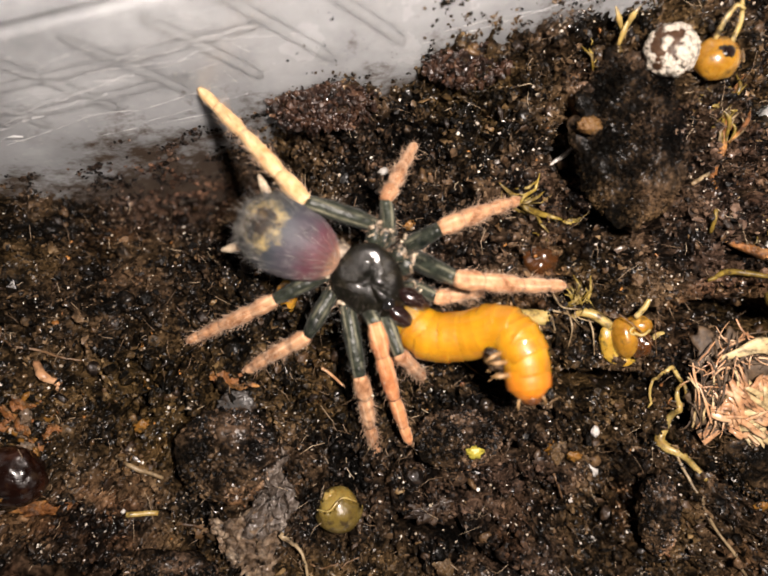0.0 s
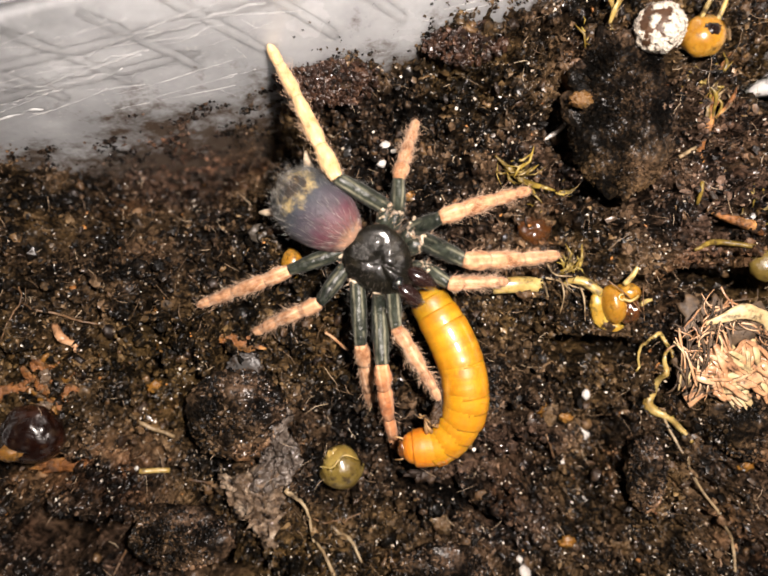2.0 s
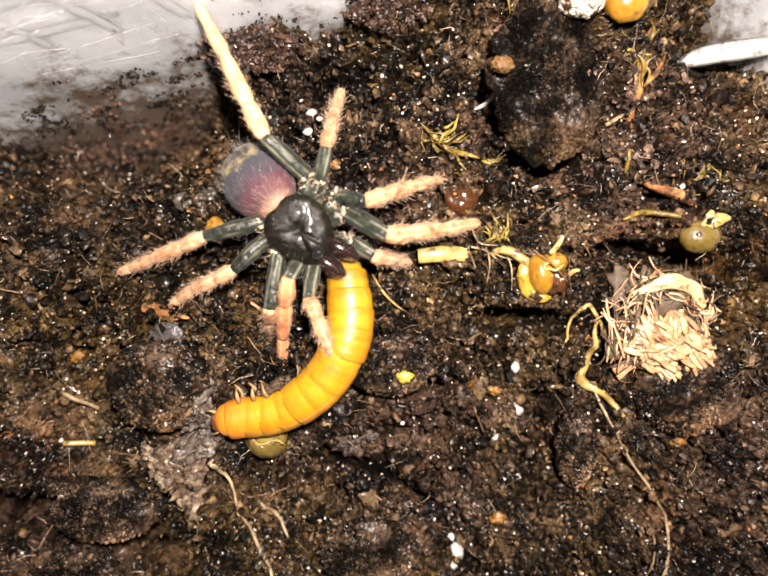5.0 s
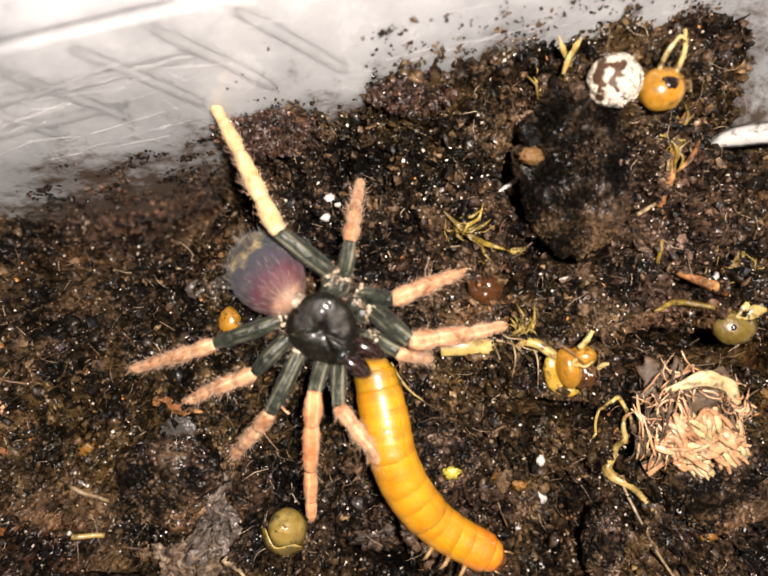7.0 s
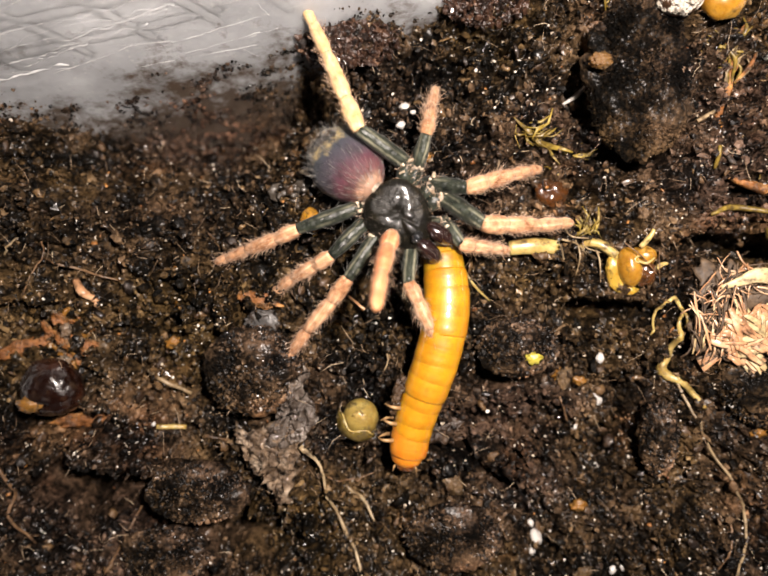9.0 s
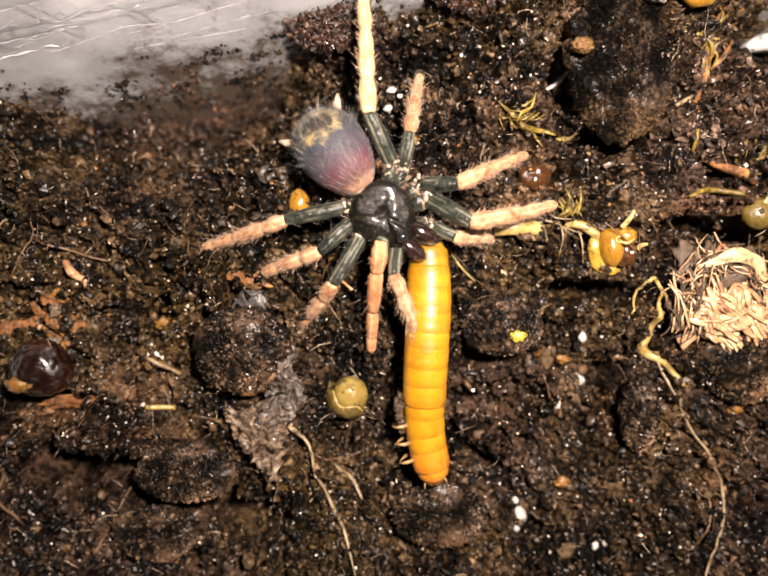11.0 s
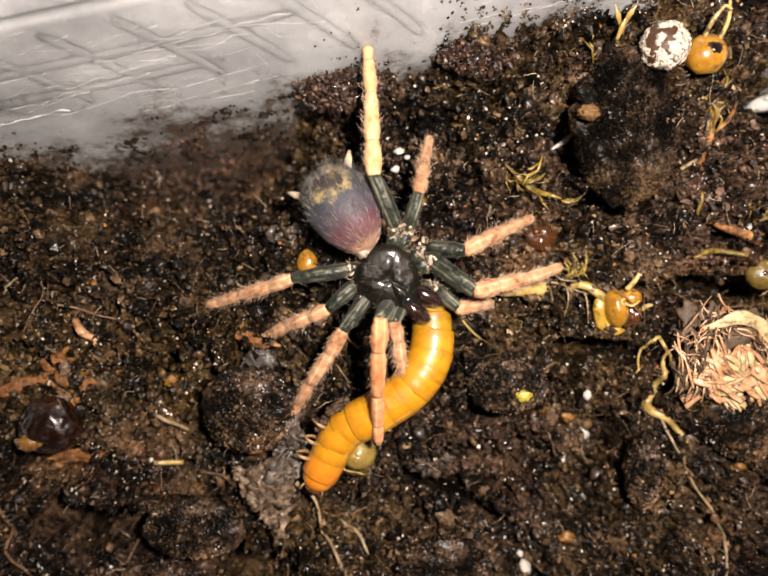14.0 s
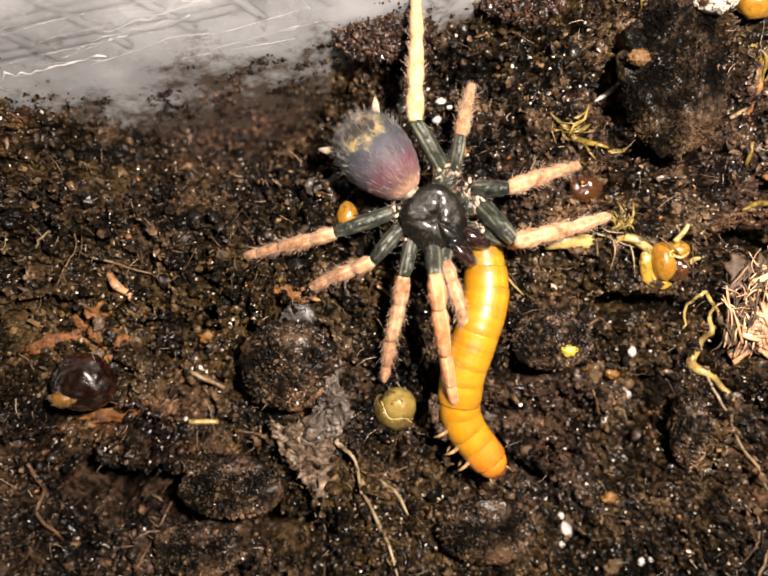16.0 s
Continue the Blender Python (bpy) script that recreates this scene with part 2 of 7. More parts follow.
JAW = simple("wet_dark_jaw", [(0.3, (0.006, 0.003, 0.003)), (0.6, (0.024, 0.011, 0.009)), (0.85, (0.08, 0.032, 0.022))], 350, (0.12, 0.3), 0.4, 0.0003, coat=0.8)


def worm_skin(name, dark, mid, light):
    """Waxy translucent larva cuticle: blotchy amber, darker hind bands and fine cross wrinkles along the piece's own x axis."""
    mat, tree, bsdf = nodes_of(name)
    at = coords(tree)
    info = tree.nodes.new("ShaderNodeObjectInfo")
    slide = tree.nodes.new("ShaderNodeVectorMath")
    slide.operation = "ADD"
    tree.links.new(at, slide.inputs[0])
    tree.links.new(info.outputs["Random"], slide.inputs[1])
    n = grain(tree, slide.outputs[0], 420, 4)
    across = tree.nodes.new("ShaderNodeMapping")
    across.inputs["Scale"].default_value = (1.0, 0.16, 0.16)
    tree.links.new(slide.outputs[0], across.inputs["Vector"])
    wrinkle = grain(tree, across.outputs[0], 1500, 3, 0.55, 0.4)
    sep = tree.nodes.new("ShaderNodeSeparateXYZ")
    tree.links.new(at, sep.inputs[0])
    along = math_node(tree, "ADD", math_node(tree, "MULTIPLY", sep.outputs[0], 520.0), 0.5)
    along = math_node(tree, "ADD", along, math_node(tree, "MULTIPLY", math_node(tree, "SUBTRACT", wrinkle, 0.5), 0.5))
    band = ramp(tree, along, [(0.0, mid), (0.30, light), (0.80, mid), (1.0, tuple(0.7 * m + 0.3 * d for m, d in zip(mid, dark)))])
    blotch = ramp(tree, n, [(0.30, dark), (0.46, mid), (0.68, light)])
    hue = blend(tree, 0.45, band, blotch)
    hue = blend(tree, math_node(tree, "MULTIPLY", ramp(tree, wrinkle, [(0.32, (1, 1, 1)), (0.44, (0, 0, 0))]), 0.25), hue, dark)
    tree.links.new(hue, bsdf.inputs["Base Color"])
    bsdf.inputs["Roughness"].default_value = 0.45
    bsdf.inputs["Coat Weight"].default_value = 1.0
    bsdf.inputs["Coat Roughness"].default_value = 0.11
    bsdf.inputs["Subsurface Weight"].default_value = 0.45
    bsdf.inputs["Subsurface Radius"].default_value = (1.0, 0.55, 0.08)
    bsdf.inputs["Subsurface Scale"].default_value = 0.0013
    bumpy(tree, bsdf, math_node(tree, "ADD", math_node(tree, "MULTIPLY", n, 0.8), math_node(tree, "MULTIPLY", wrinkle, 0.45)), 0.32, 0.00026)
    tree.links.new(bsdf.inputs["Normal"].links[0].from_socket, bsdf.inputs["Coat Normal"])
    return mat


WORM = worm_skin("larva_cuticle", (0.26, 0.092, 0.002), (0.42, 0.185, 0.003), (0.54, 0.265, 0.006))
WORM_HEAD = worm_skin("larva_head_cuticle", (0.26, 0.068, 0.003), (0.50, 0.165, 0.006), (0.60, 0.235, 0.012))
WORM_TAIL = worm_skin("larva_tail_cuticle", (0.13, 0.058, 0.002), (0.27, 0.138, 0.003), (0.42, 0.235, 0.006))
WORM_LEG = simple("larva_leg", [(0.3, (0.10, 0.05, 0.018)), (0.7, (0.40, 0.25, 0.11))], 900, (0.3, 0.5), 0.2)
WORM_MOUTH = simple("larva_mouth", [(0.3, (0.03, 0.010, 0.003)), (0.7, (0.16, 0.055, 0.012))], 1400, (0.2, 0.4), 0.3, coat=0.4)


# ---------- mesh helpers ----------
def part(name, bm, material, parent=None, label=""):
    """Links a bmesh as one mesh object under a thing or a part."""
    me = bpy.data.meshes.new(name)
    bm.to_mesh(me)
    bm.free()
    for p in me.polygons:
        p.use_smooth = True
    for m in (material if isinstance(material, (list, tuple)) else [material]):
        me.materials.append(m)
    ob = new(name, me)
    if parent:
        ob.parent = parent
    if label:
        ob["label"] = label
    return ob


def tube(bm, points, radii, seg=8, slot=0, flat=1.0):
    """A swept tube with closed ends; flat squeezes it along its own up direction."""
    rings = []
    up = Vector((0, 0, 1))
    pts = [Vector(p) for p in points]
    for i, p in enumerate(pts):
        d = (pts[min(i + 1, len(pts) - 1)] - pts[max(i - 1, 0)]).normalized()
        side = d.cross(up)
        if side.length < 0.05:
            side = d.cross(Vector((0, 1, 0)))
        side.normalize()
        top = side.cross(d)
        rings.append([bm.verts.new(p + radii[i] * (math.cos(a) * side + flat * math.sin(a) * top)) for a in (2 * math.pi * k / seg for k in range(seg))])
    faces = []
    for a, b in zip(rings, rings[1:]):
        for k in range(seg):
            faces.append(bm.faces.new((a[k], a[(k + 1) % seg], b[(k + 1) % seg], b[k])))
    faces.append(bm.faces.new(rings[0][::-1]))
    faces.append(bm.faces.new(rings[-1]))
    for f in faces:
        f.material_index = slot
    return rings


def hair(bm, root, way, length, radius, slot, bend=None):
    """One three-sided tapering bristle."""
    way = Vector(way).normalized()
    root = Vector(root)
    side = way.orthogonal().normalized()
    other = way.cross(side)
    tip = root + way * length + (bend or Vector()) * length
    mid = root + way * length * 0.55 + (bend or Vector()) * length * 0.2
    low = [bm.verts.new(root + radius * (math.cos(a) * side + math.sin(a) * other)) for a in (0, 2.1, 4.2)]
    half = [bm.verts.new(mid + 0.7 * radius * (math.cos(a) * side + math.sin(a) * other)) for a in (0, 2.1, 4.2)]
    end = bm.verts.new(tip)
    for k in range(3):
        j = (k + 1) % 3
        bm.faces.new((low[k], low[j], half[j], half[k])).material_index = slot
        bm.faces.new((half[k], half[j], end)).material_index = slot


def blob(bm, centre, size, rough=0.1, freq=2.0, level=3, slot=0, seed=0.0, turn=None):
    """A rounded lump with an uneven skin."""
    made = bmesh.ops.create_icosphere(bm, subdivisions=level, radius=1.0)
    m = turn or Matrix()
    for v in made["verts"]:
        k = 1 + rough * noise.fractal(v.co * freq + Vector((seed, seed * 1.7, -seed)), 1.0, 2.0, 4)
        v.co = Vector(centre) + m @ Vector((v.co.x * size[0] * k, v.co.y * size[1] * k, v.co.z * size[2] * k))
    for f in {f for v in made["verts"] for f in v.link_faces}:
        f.material_index = slot
    return made["verts"]


ICO = bmesh.new()
bmesh.ops.create_icosphere(ICO, subdivisions=1, radius=1.0)
ICO_V = np.array([v.co[:] for v in ICO.verts])
ICO_F = np.array([[v.index for v in f.verts] for f in ICO.faces])
ICO.free()
BALL = bmesh.new()
bmesh.ops.create_icosphere(BALL, subdivisions=2, radius=1.0)
BALL_V = np.array([v.co[:] for v in BALL.verts])
BALL_F = np.array([[v.index for v in f.verts] for f in BALL.faces])
BALL.free()


def scatter(name, places, sizes, material, rng, squash=0.35, jag=0.3, fine=False):
    """Many small lumps of uneven shape in one mesh."""
    base, tri = (BALL_V, BALL_F) if fine else (ICO_V, ICO_F)
    n, k = len(places), len(base)
    q = rng.normal(size=(n, 4))
    q /= np.linalg.norm(q, axis=1)[:, None]
    w, x, y, z = q.T
    rot = np.stack([1 - 2 * (y * y + z * z), 2 * (x * y - z * w), 2 * (x * z + y * w), 2 * (x * y + z * w), 1 - 2 * (x * x + z * z), 2 * (y * z - x * w),
                    2 * (x * z - y * w), 2 * (y * z + x * w), 1 - 2 * (x * x + y * y)], 1).reshape(n, 3, 3)
    shape = np.exp(squash * np.clip(rng.normal(size=(n, 1, 3)), -1.5, 0.9))
    pts = base[None] * (1 + jag * rng.uniform(-1, 1, size=(n, k, 1))) * shape * np.asarray(sizes)[:, None, None]
    pts = np.einsum("nij,nkj->nki", rot, pts) + np.asarray(places)[:, None]
    faces = (tri[None] + (np.arange(n) * k)[:, None, None]).reshape(-1, 3)
    me = bpy.data.meshes.new(name)
    me.from_pydata(pts.reshape(-1, 3).tolist(), [], faces.tolist())
    me.materials.append(material)
    me.polygons.foreach_set("use_smooth", [fine] * len(me.polygons))
    return new(name, me)


# ---------- tub, table and soil ----------
WALL_TURN = radians(11.45)
DRAFT = 0.559
LOW_DRAFT = 0.363


def mound(x, y, cx, cy, rx, ry, h):
    return h * math.exp(-((x - cx) / rx) ** 2 - ((y - cy) / ry) ** 2)


def slit(x, y, line, wide, deep):
    """A steep narrow crack along a line."""
    best = 9.0
    for (ax, ay), (bx, by) in zip(line, line[1:]):
        k = min(1.0, max(0.0, ((x - ax) * (bx - ax) + (y - ay) * (by - ay)) / ((bx - ax) ** 2 + (by - ay) ** 2)))
        best = min(best, math.hypot(x - ax - k * (bx - ax), y - ay - k * (by - ay)))
    if best > 2.4 * wide:
        return 0.0
    best += 0.9 * wide * noise.fractal(Vector((x * 0.5, y * 0.5, 4.4)), 0.8, 2.0, 3)
    return -deep * min(1.0, max(0.0, 1.3 - best / wide))


CRACKS = (
    ([(-38.6, -32.0), (-33.7, -33.2), (-29.2, -32.6)], 2.3, 13.0),
    ([(-26.3, -35.4), (-23.0, -36.2), (-20.0, -36.3)], 2.0, 12.0),
    ([(-2.3, -26.6), (2.0, -27.6), (6.0, -27.9), (8.2, -29.7), (12.0, -32.3)], 0.5, 6.0),
    ([(-42.0, -24.0), (-39.0, -24.6), (-35.6, -23.6)], 0.9, 6.0),
    ([(20.5, 4.2), (23.4, 2.9), (26.6, 3.6)], 0.8, 6.0),
    ([(29.5, -5.4), (33.0, -5.2), (37.5, -6.2), (42.0, -8.2)], 1.0, 7.0),
)


def height(x, y):
    """The soil's surface, in millimetres."""
    z = sum(slit(x, y, *c) for c in CRACKS)
    return z + terrain(x, y)


def terrain(x, y):
    z = mound(x, y, -24, 7.5, 9, 6.5, -15.0) + mound(x, y, -14, 10, 6.5, 6, -13.0) + mound(x, y, -34, 8, 10, 6, -8.5) + mound(x, y, 2, 11, 8, 6, -2.8) + mound(x, y, 2.0, 17.2, 4.5, 2.4, -3.2)
    z += mound(x, y, 18, 9, 4, 4, -2.2) + mound(x, y, 22, -24, 5, 5, -5.0) + mound(x, y, 19, -31, 5, 4, -1.5)
    z += mound(x, y, -14.5, -21.5, 5.5, 4, 2.6) + mound(x, y, -13, -30, 5, 5, 1.8) + mound(x, y, -17, -11.5, 5, 3.5, 1.4)
    z += mound(x, y, 15, -40, 6, 5, -1.8) + mound(x, y, -27, -34, 6, 1.6, -3.2) + mound(x, y, -17, -38, 7, 1.3, -3.0)
    z += mound(x, y, -9, -20.5, 2.5, 3, -1.5) + mound(x, y, 20.2, -12.8, 5, 1.0, -7.5) + mound(x, y, 38, -7.0, 6, 1.0, -6.0)
    z += mound(x, y, 10.3, -19.9, 4, 0.9, -6.5) + mound(x, y, -15, -23.6, 4.5, 0.9, -6.0) + mound(x, y, -33, -32.3, 4, 1.2, -8.0) + mound(x, y, -20, -37.3, 5, 1.0, -7.0)
    z += mound(x, y, 25, -21.3, 2.4, 1.8, -3.0) + mound(x, y, 4.5, -27.4, 4, 0.7, -2.4) + mound(x, y, 18.8, 7.8, 1.8, 1.5, -3.0) + mound(x, y, -37, -24.6, 4, 1.0, -3.0)
    z += mound(x, y, 23, 2.9, 4.5, 1.0, -3.2) + mound(x, y, 17.7, 10.2, 1.0, 1.6, -3.0) + mound(x, y, 25, 15.0, 3, 1.2, -2.0)
    z += mound(x, y, 43, 17, 6, 6, -11.0) + mound(x, y, 29, -27, 4, 6, 1.2) + mound(x, y, 28, 18, 9, 4, 1.0) + mound(x, y, 5, -31, 4, 2, 0.8)
    z += 1.1 * noise.fractal(Vector((x * 0.11, y * 0.11, 3.1)), 1.0, 2.0, 3)
    z += 1.25 * noise.fractal(Vector((x * 0.42, y * 0.42, 7.7)), 0.7, 2.1, 5)
    far, _ = noise.voronoi(Vector((x * 0.42 + 0.5 * noise.noise(Vector((x, y, 1))), y * 0.55 + 0.5 * noise.noise(Vector((x, y, 2))), 0.3)))
    z -= 2.4 * max(0.0, 0.22 - (far[1] - far[0])) / 0.22 * (0.55 + 0.9 * noise.noise(Vector((x * 0.13, y * 0.13, 6))))
    z += 0.5 * (0.5 - far[0])
    warp = Vector((x * 0.17 + 0.35 * noise.noise(Vector((x * 0.4, y * 0.4, 3))), y * 0.24 + 0.35 * noise.noise(Vector((x * 0.4, y * 0.4, 8))), 0.7))
    slab, cells = noise.voronoi(warp)
    rise = 1.7 * noise.noise(cells[0] * 9.7)
    seam = min(1.0, (slab[1] - slab[0]) / 0.05)
    z += rise * seam - 1.6 * (1 - seam)
    z += 1.15 * noise.turbulence(Vector((x * 0.8, y * 0.8, 1.7)), 4, False) + 0.5 * noise.turbulence(Vector((x * 2.1, y * 2.1, 8.7)), 2, True)
    z -= 2.6 * max(0.0, 0.13 - abs(noise.noise(Vector((x * 0.23, y * 0.31, 5.5))))) / 0.13 * (0.4 + noise.noise(Vector((x * 0.09, y * 0.09, 2.2))))
    return z - 0.85


def make_ground():
    step, x0, x1, y0, y1 = 0.2, -52.0, 51.0, -52.0, 32.0
    nx, ny = int((x1 - x0) / step), int((y1 - y0) / step)
    verts, faces = [], []
    for j in range(ny + 1):
        for i in range(nx + 1):
            x, y = x0 + i * step, y0 + j * step
            verts.append((x * MM, y * MM, height(x, y) * MM))
    for j in range(ny):
        for i in range(nx):
            a = j * (nx + 1) + i
            faces.append((a, a + 1, a + nx + 2, a + nx + 1))
    me = bpy.data.meshes.new("ground")
    me.from_pydata(verts, [], faces)
    me.materials.append(SOIL)
    me.polygons.foreach_set("use_smooth", [True] * len(faces))
    return tagged(new("ground", me), "damp dark brown crumbly potting soil in the tub", "soil", kind="structure")


make_ground()


def wall_y(x, z):
    """Where the tub's far wall stands."""
    return 18.56 + 0.2025 * x + (0.57 if z > 0 else 0.37) * z


def make_tub():
    """A rectangular tub with slanting frosted walls, rounded corners and an outward rim."""
    tub = tagged(new("plastic_tub"), "scratched frosted clear plastic tub half filled with soil", "tub")
    right, left, back, front, r = 50.0, -62.0, 18.2, -72.0, 11.0
    corners = [(right - r, back - r, 90), (left + r, back - r, 180), (left + r, front + r, 270), (right - r, front + r, 0)]

    def skin(name, profile, label):
        bm = bmesh.new()
        rings = []
        for grow, z in profile:
            ring = []
            for cx, cy, start in corners:
                for k in range(9):
                    a = radians(start - 90 + k * 11.25)
                    ring.append(((cx + (r + grow) * math.cos(a)), cy + (r + grow) * math.sin(a), z))
            rings.append([bm.verts.new(Matrix.Rotation(WALL_TURN, 3, "Z") @ (Vector(p) * MM)) for p in ring])
        n = len(rings[0])
        for a, b in zip(rings, rings[1:]):
            for k in range(n):
                bm.faces.new((a[k], a[(k + 1) % n], b[(k + 1) % n], b[k]))
        bmesh.ops.recalc_face_normals(bm, faces=bm.faces)
        return part(name, bm, PLASTIC, tub, label)

    inner = [(LOW_DRAFT * z, z) for z in (-24, -16, -9, -4)] + [(DRAFT * z, z) for z in (0, 4, 8, 10.2)]
    outer = [(DRAFT * z + 1.2, z) for z in (9.6, 4, 0)] + [(LOW_DRAFT * z + 1.2, z) for z in (-4, -12, -25)]
    skin("wall", inner + [(DRAFT * 10.2 + 0.3, 10.7)] + [(DRAFT * 10.2 + 1.2, 10.6)] + outer, "")
    lip = DRAFT * 10.6
    skin("rim", [(lip + 0.9, 10.75), (lip + 2.0, 11.2), (lip + 9.0, 11.4), (lip + 9.8, 10.8), (lip + 9.8, 8.5), (lip + 8.8, 8.5), (lip + 8.6, 10.2), (lip + 1.0, 10.0)], "white outward rim")
    bm = bmesh.new()
    tube(bm, [(0, 0, -0.0262), (0, 0, -0.0242)], [0.075, 0.075], 24)
    part("base", bm, PLASTIC, tub)
    # embossed diamond pattern on the upper wall
    lines = [[(x0 - 0.0, 9.7), (x0 + 3.5, 6.2), (x0 + 6.6, 3.0), (x0 + 8.6, 0.6)] for x0 in (-44.9 + 6.5 * k for k in range(7))]
    lines += [[(-50, 6.1), (-36, 6.2), (-22, 6.2), (-6, 6.6)], [(-50, 3.1), (-38, 3.1), (-26, 3.0), (-14, 3.2)]]
    for line in lines:
        bm = bmesh.new()
        pts = []
        for (xa, za), (xb, zb) in zip(line, line[1:]):
            for k in range(6):
                u, h = xa + (xb - xa) * k / 6, za + (zb - za) * k / 6
                pts.append(Vector((u, wall_y(u, h), h)) * MM)
        normal = Vector((0.2025, -1.0, 0.57)).normalized()
        rows = []
        for k, p in enumerate(pts):
            run = (pts[min(k + 1, len(pts) - 1)] - pts[max(k - 1, 0)]).normalized()
            side = run.cross(normal)
            fade = min(1.0, k / 4, (len(pts) - 1 - k) / 4)
            rows.append([bm.verts.new(p + side * (0.13 * j * MM) + normal * ((0.034 * fade * (0.5 + 0.5 * math.cos(math.pi * j / 5)) - 0.012) * MM)) for j in range(-5, 6)])
        for low, high in zip(rows, rows[1:]):
            for j in range(10):
                bm.faces.new((low[j], low[j + 1], high[j + 1], high[j]))
        part("embossed_rib", bm, PLASTIC, tub)
    # pale slab added where the far corner lacks soil, painting the flash's reflection
    bm = bmesh.new()
    grid = []
    for i in range(15):
        row = []
        for j in range(6):
            u, v = i / 14, j / 5
            x, y = 38.4 + 11.0 * u, 12.9 + 0.7 * u + (2.3 - 0.9 * abs(u - 0.35)) * v * min(1.0, 0.55 + 3 * u)
            row.append(bm.verts.new(Vector((x, y, -6.2 + 5.5 * u - 0.9 * (u - 0.4) ** 2 + 0.6 * math.sin(math.pi * v) + 0.06 * v + 0.12 * noise.noise(Vector((x, y, 0))))) * MM))
        grid.append(row)
    for a, b in zip(grid, grid[1:]):
        for k in range(5):
            bm.faces.new((a[k], b[k], b[k + 1], a[k + 1]))
    bmesh.ops.solidify(bm, geom=bm.faces[:], thickness=0.5 * MM)
    bmesh.ops.recalc_face_normals(bm, faces=bm.faces)
    part("ledge", bm, CORNER_GLARE, tub, "added pale slab for the flash's reflection in the tub's corner")
    rng = random.Random(8)
    for i in range(60):
        x, z = rng.uniform(-52, 20), rng.uniform(-2, 9.5)
        length, slope = rng.uniform(2, 13), rng.gauss(0.02, 0.12)
        if i == 0:
            x, z, length, slope = -44.0, 0.6, 11.0, 0.05
        if i in (1, 2):
            x, z, length, slope = -42.0 + 4 * i, 3.0 + i, 24.0, 0.03 + 0.03 * i
        if i % 5 == 4:
            length, slope = rng.uniform(1.5, 4), rng.choice((-1, 1)) * rng.uniform(0.8, 2.0)
        jolt = 0.22 if i < 4 else 0.03
        if i in (5, 6, 7, 8, 9):
            x, z, length, slope, jolt = -45.0 + 1.6 * i, -1.0 + 0.55 * i, rng.uniform(5, 12), rng.uniform(0.02, 0.14), 0.10
        r = 0.13 if i == 0 else rng.uniform(0.03, 0.055) if i < 10 else rng.uniform(0.012, 0.034)
        bm = bmesh.new()
        pts = []
        for k in range(17):
            u = x + length * k / 16 / math.hypot(1, slope)
            h = min(10.0, z + slope * (u - x) + 0.12 * length * 0.1 * math.sin(k * 0.25 + i) + rng.gauss(0, jolt))
            pts.append(Vector((u, wall_y(u, h) - 0.02, h)) * MM)
        tube(bm, pts, [r * MM * (0.1 + 1.3 * rng.random() ** 1.5) for _ in pts], 5)
        part("scratch", bm, SCRATCH, tub)
    return tub


make_tub()
bm = bmesh.new()
bmesh.ops.create_cube(bm, size=1.0, matrix=Matrix.LocRotScale((0, 0, -0.0366), None, (0.6, 0.6, 0.02)))
tagged(part("table_top", bm, TABLE), "pale table top under the tub", "table", kind="structure")

RNG = np.random.default_rng(5)


def soil_spots(n, x0=-52, x1=50, y0=-56, y1=30):
    spots = []
    while len(spots) < n:
        x, y = RNG.uniform(x0, x1), RNG.uniform(y0, y1)
        z = height(x, y)
        if y < wall_y(x, z) - 0.3:
            spots.append((x, y, z))
    return np.array(spots)


def crumbs(name, n, low, high, material, label, sink=0.2, **kw):
    p = soil_spots(n)
    s = np.exp(RNG.uniform(math.log(low), math.log(high), n))
    p[:, 2] += s * (0.5 - sink)
    return tagged(scatter(name, p * MM, s * MM, material, RNG, **kw), label, "soil", kind="stuff")


crumbs("soil_crumbs", 30000, 0.06, 0.25, CRUMB, "small dark brown soil crumbs lying on the soil", sink=0.1, squash=0.5, jag=0.5)
crumbs("soil_flakes", 14000, 0.10, 0.32, CRUMB, "thin dark flakes of rotted bark on the soil", sink=-0.1, squash=0.85, jag=0.4)
crumbs("soil_lumps", 1100, 0.25, 0.7, GRIT, "larger dark wet soil lumps lying on the soil", sink=0.5, squash=0.35, jag=0.34, fine=True)
crumbs("soil_grit", 16000, 0.05, 0.16, GRIT, "fine black wet grit on the soil", sink=-0.6, squash=0.45, jag=0.45)
crumbs("bark_chips", 2200, 0.10, 0.36, CHIP, "small wet bark chips from black to orange-brown on the soil", sink=0.0, squash=0.8, jag=0.4, fine=True)
crumbs("bark_lumps", 80, 0.35, 0.7, CHIP, "larger rough brown bark lumps sunk in the soil", sink=0.5, squash=0.5, jag=0.34, fine=True)
crumbs("quartz_grains", 4200, 0.05, 0.15, GLINT, "tiny wet glinting sand grains in the soil", sink=-0.5)
# white specks, many of them painting the glints of wet soil
crumbs("pale_grains", 1500, 0.05, 0.17, PALE, "tiny white grains on the soil, partly painted wet glints", sink=-0.3)
crumbs("amber_flecks", 170, 0.08, 0.24, AMBER, "small orange-brown bark flecks on the soil", sink=0.2, squash=0.5, fine=True)


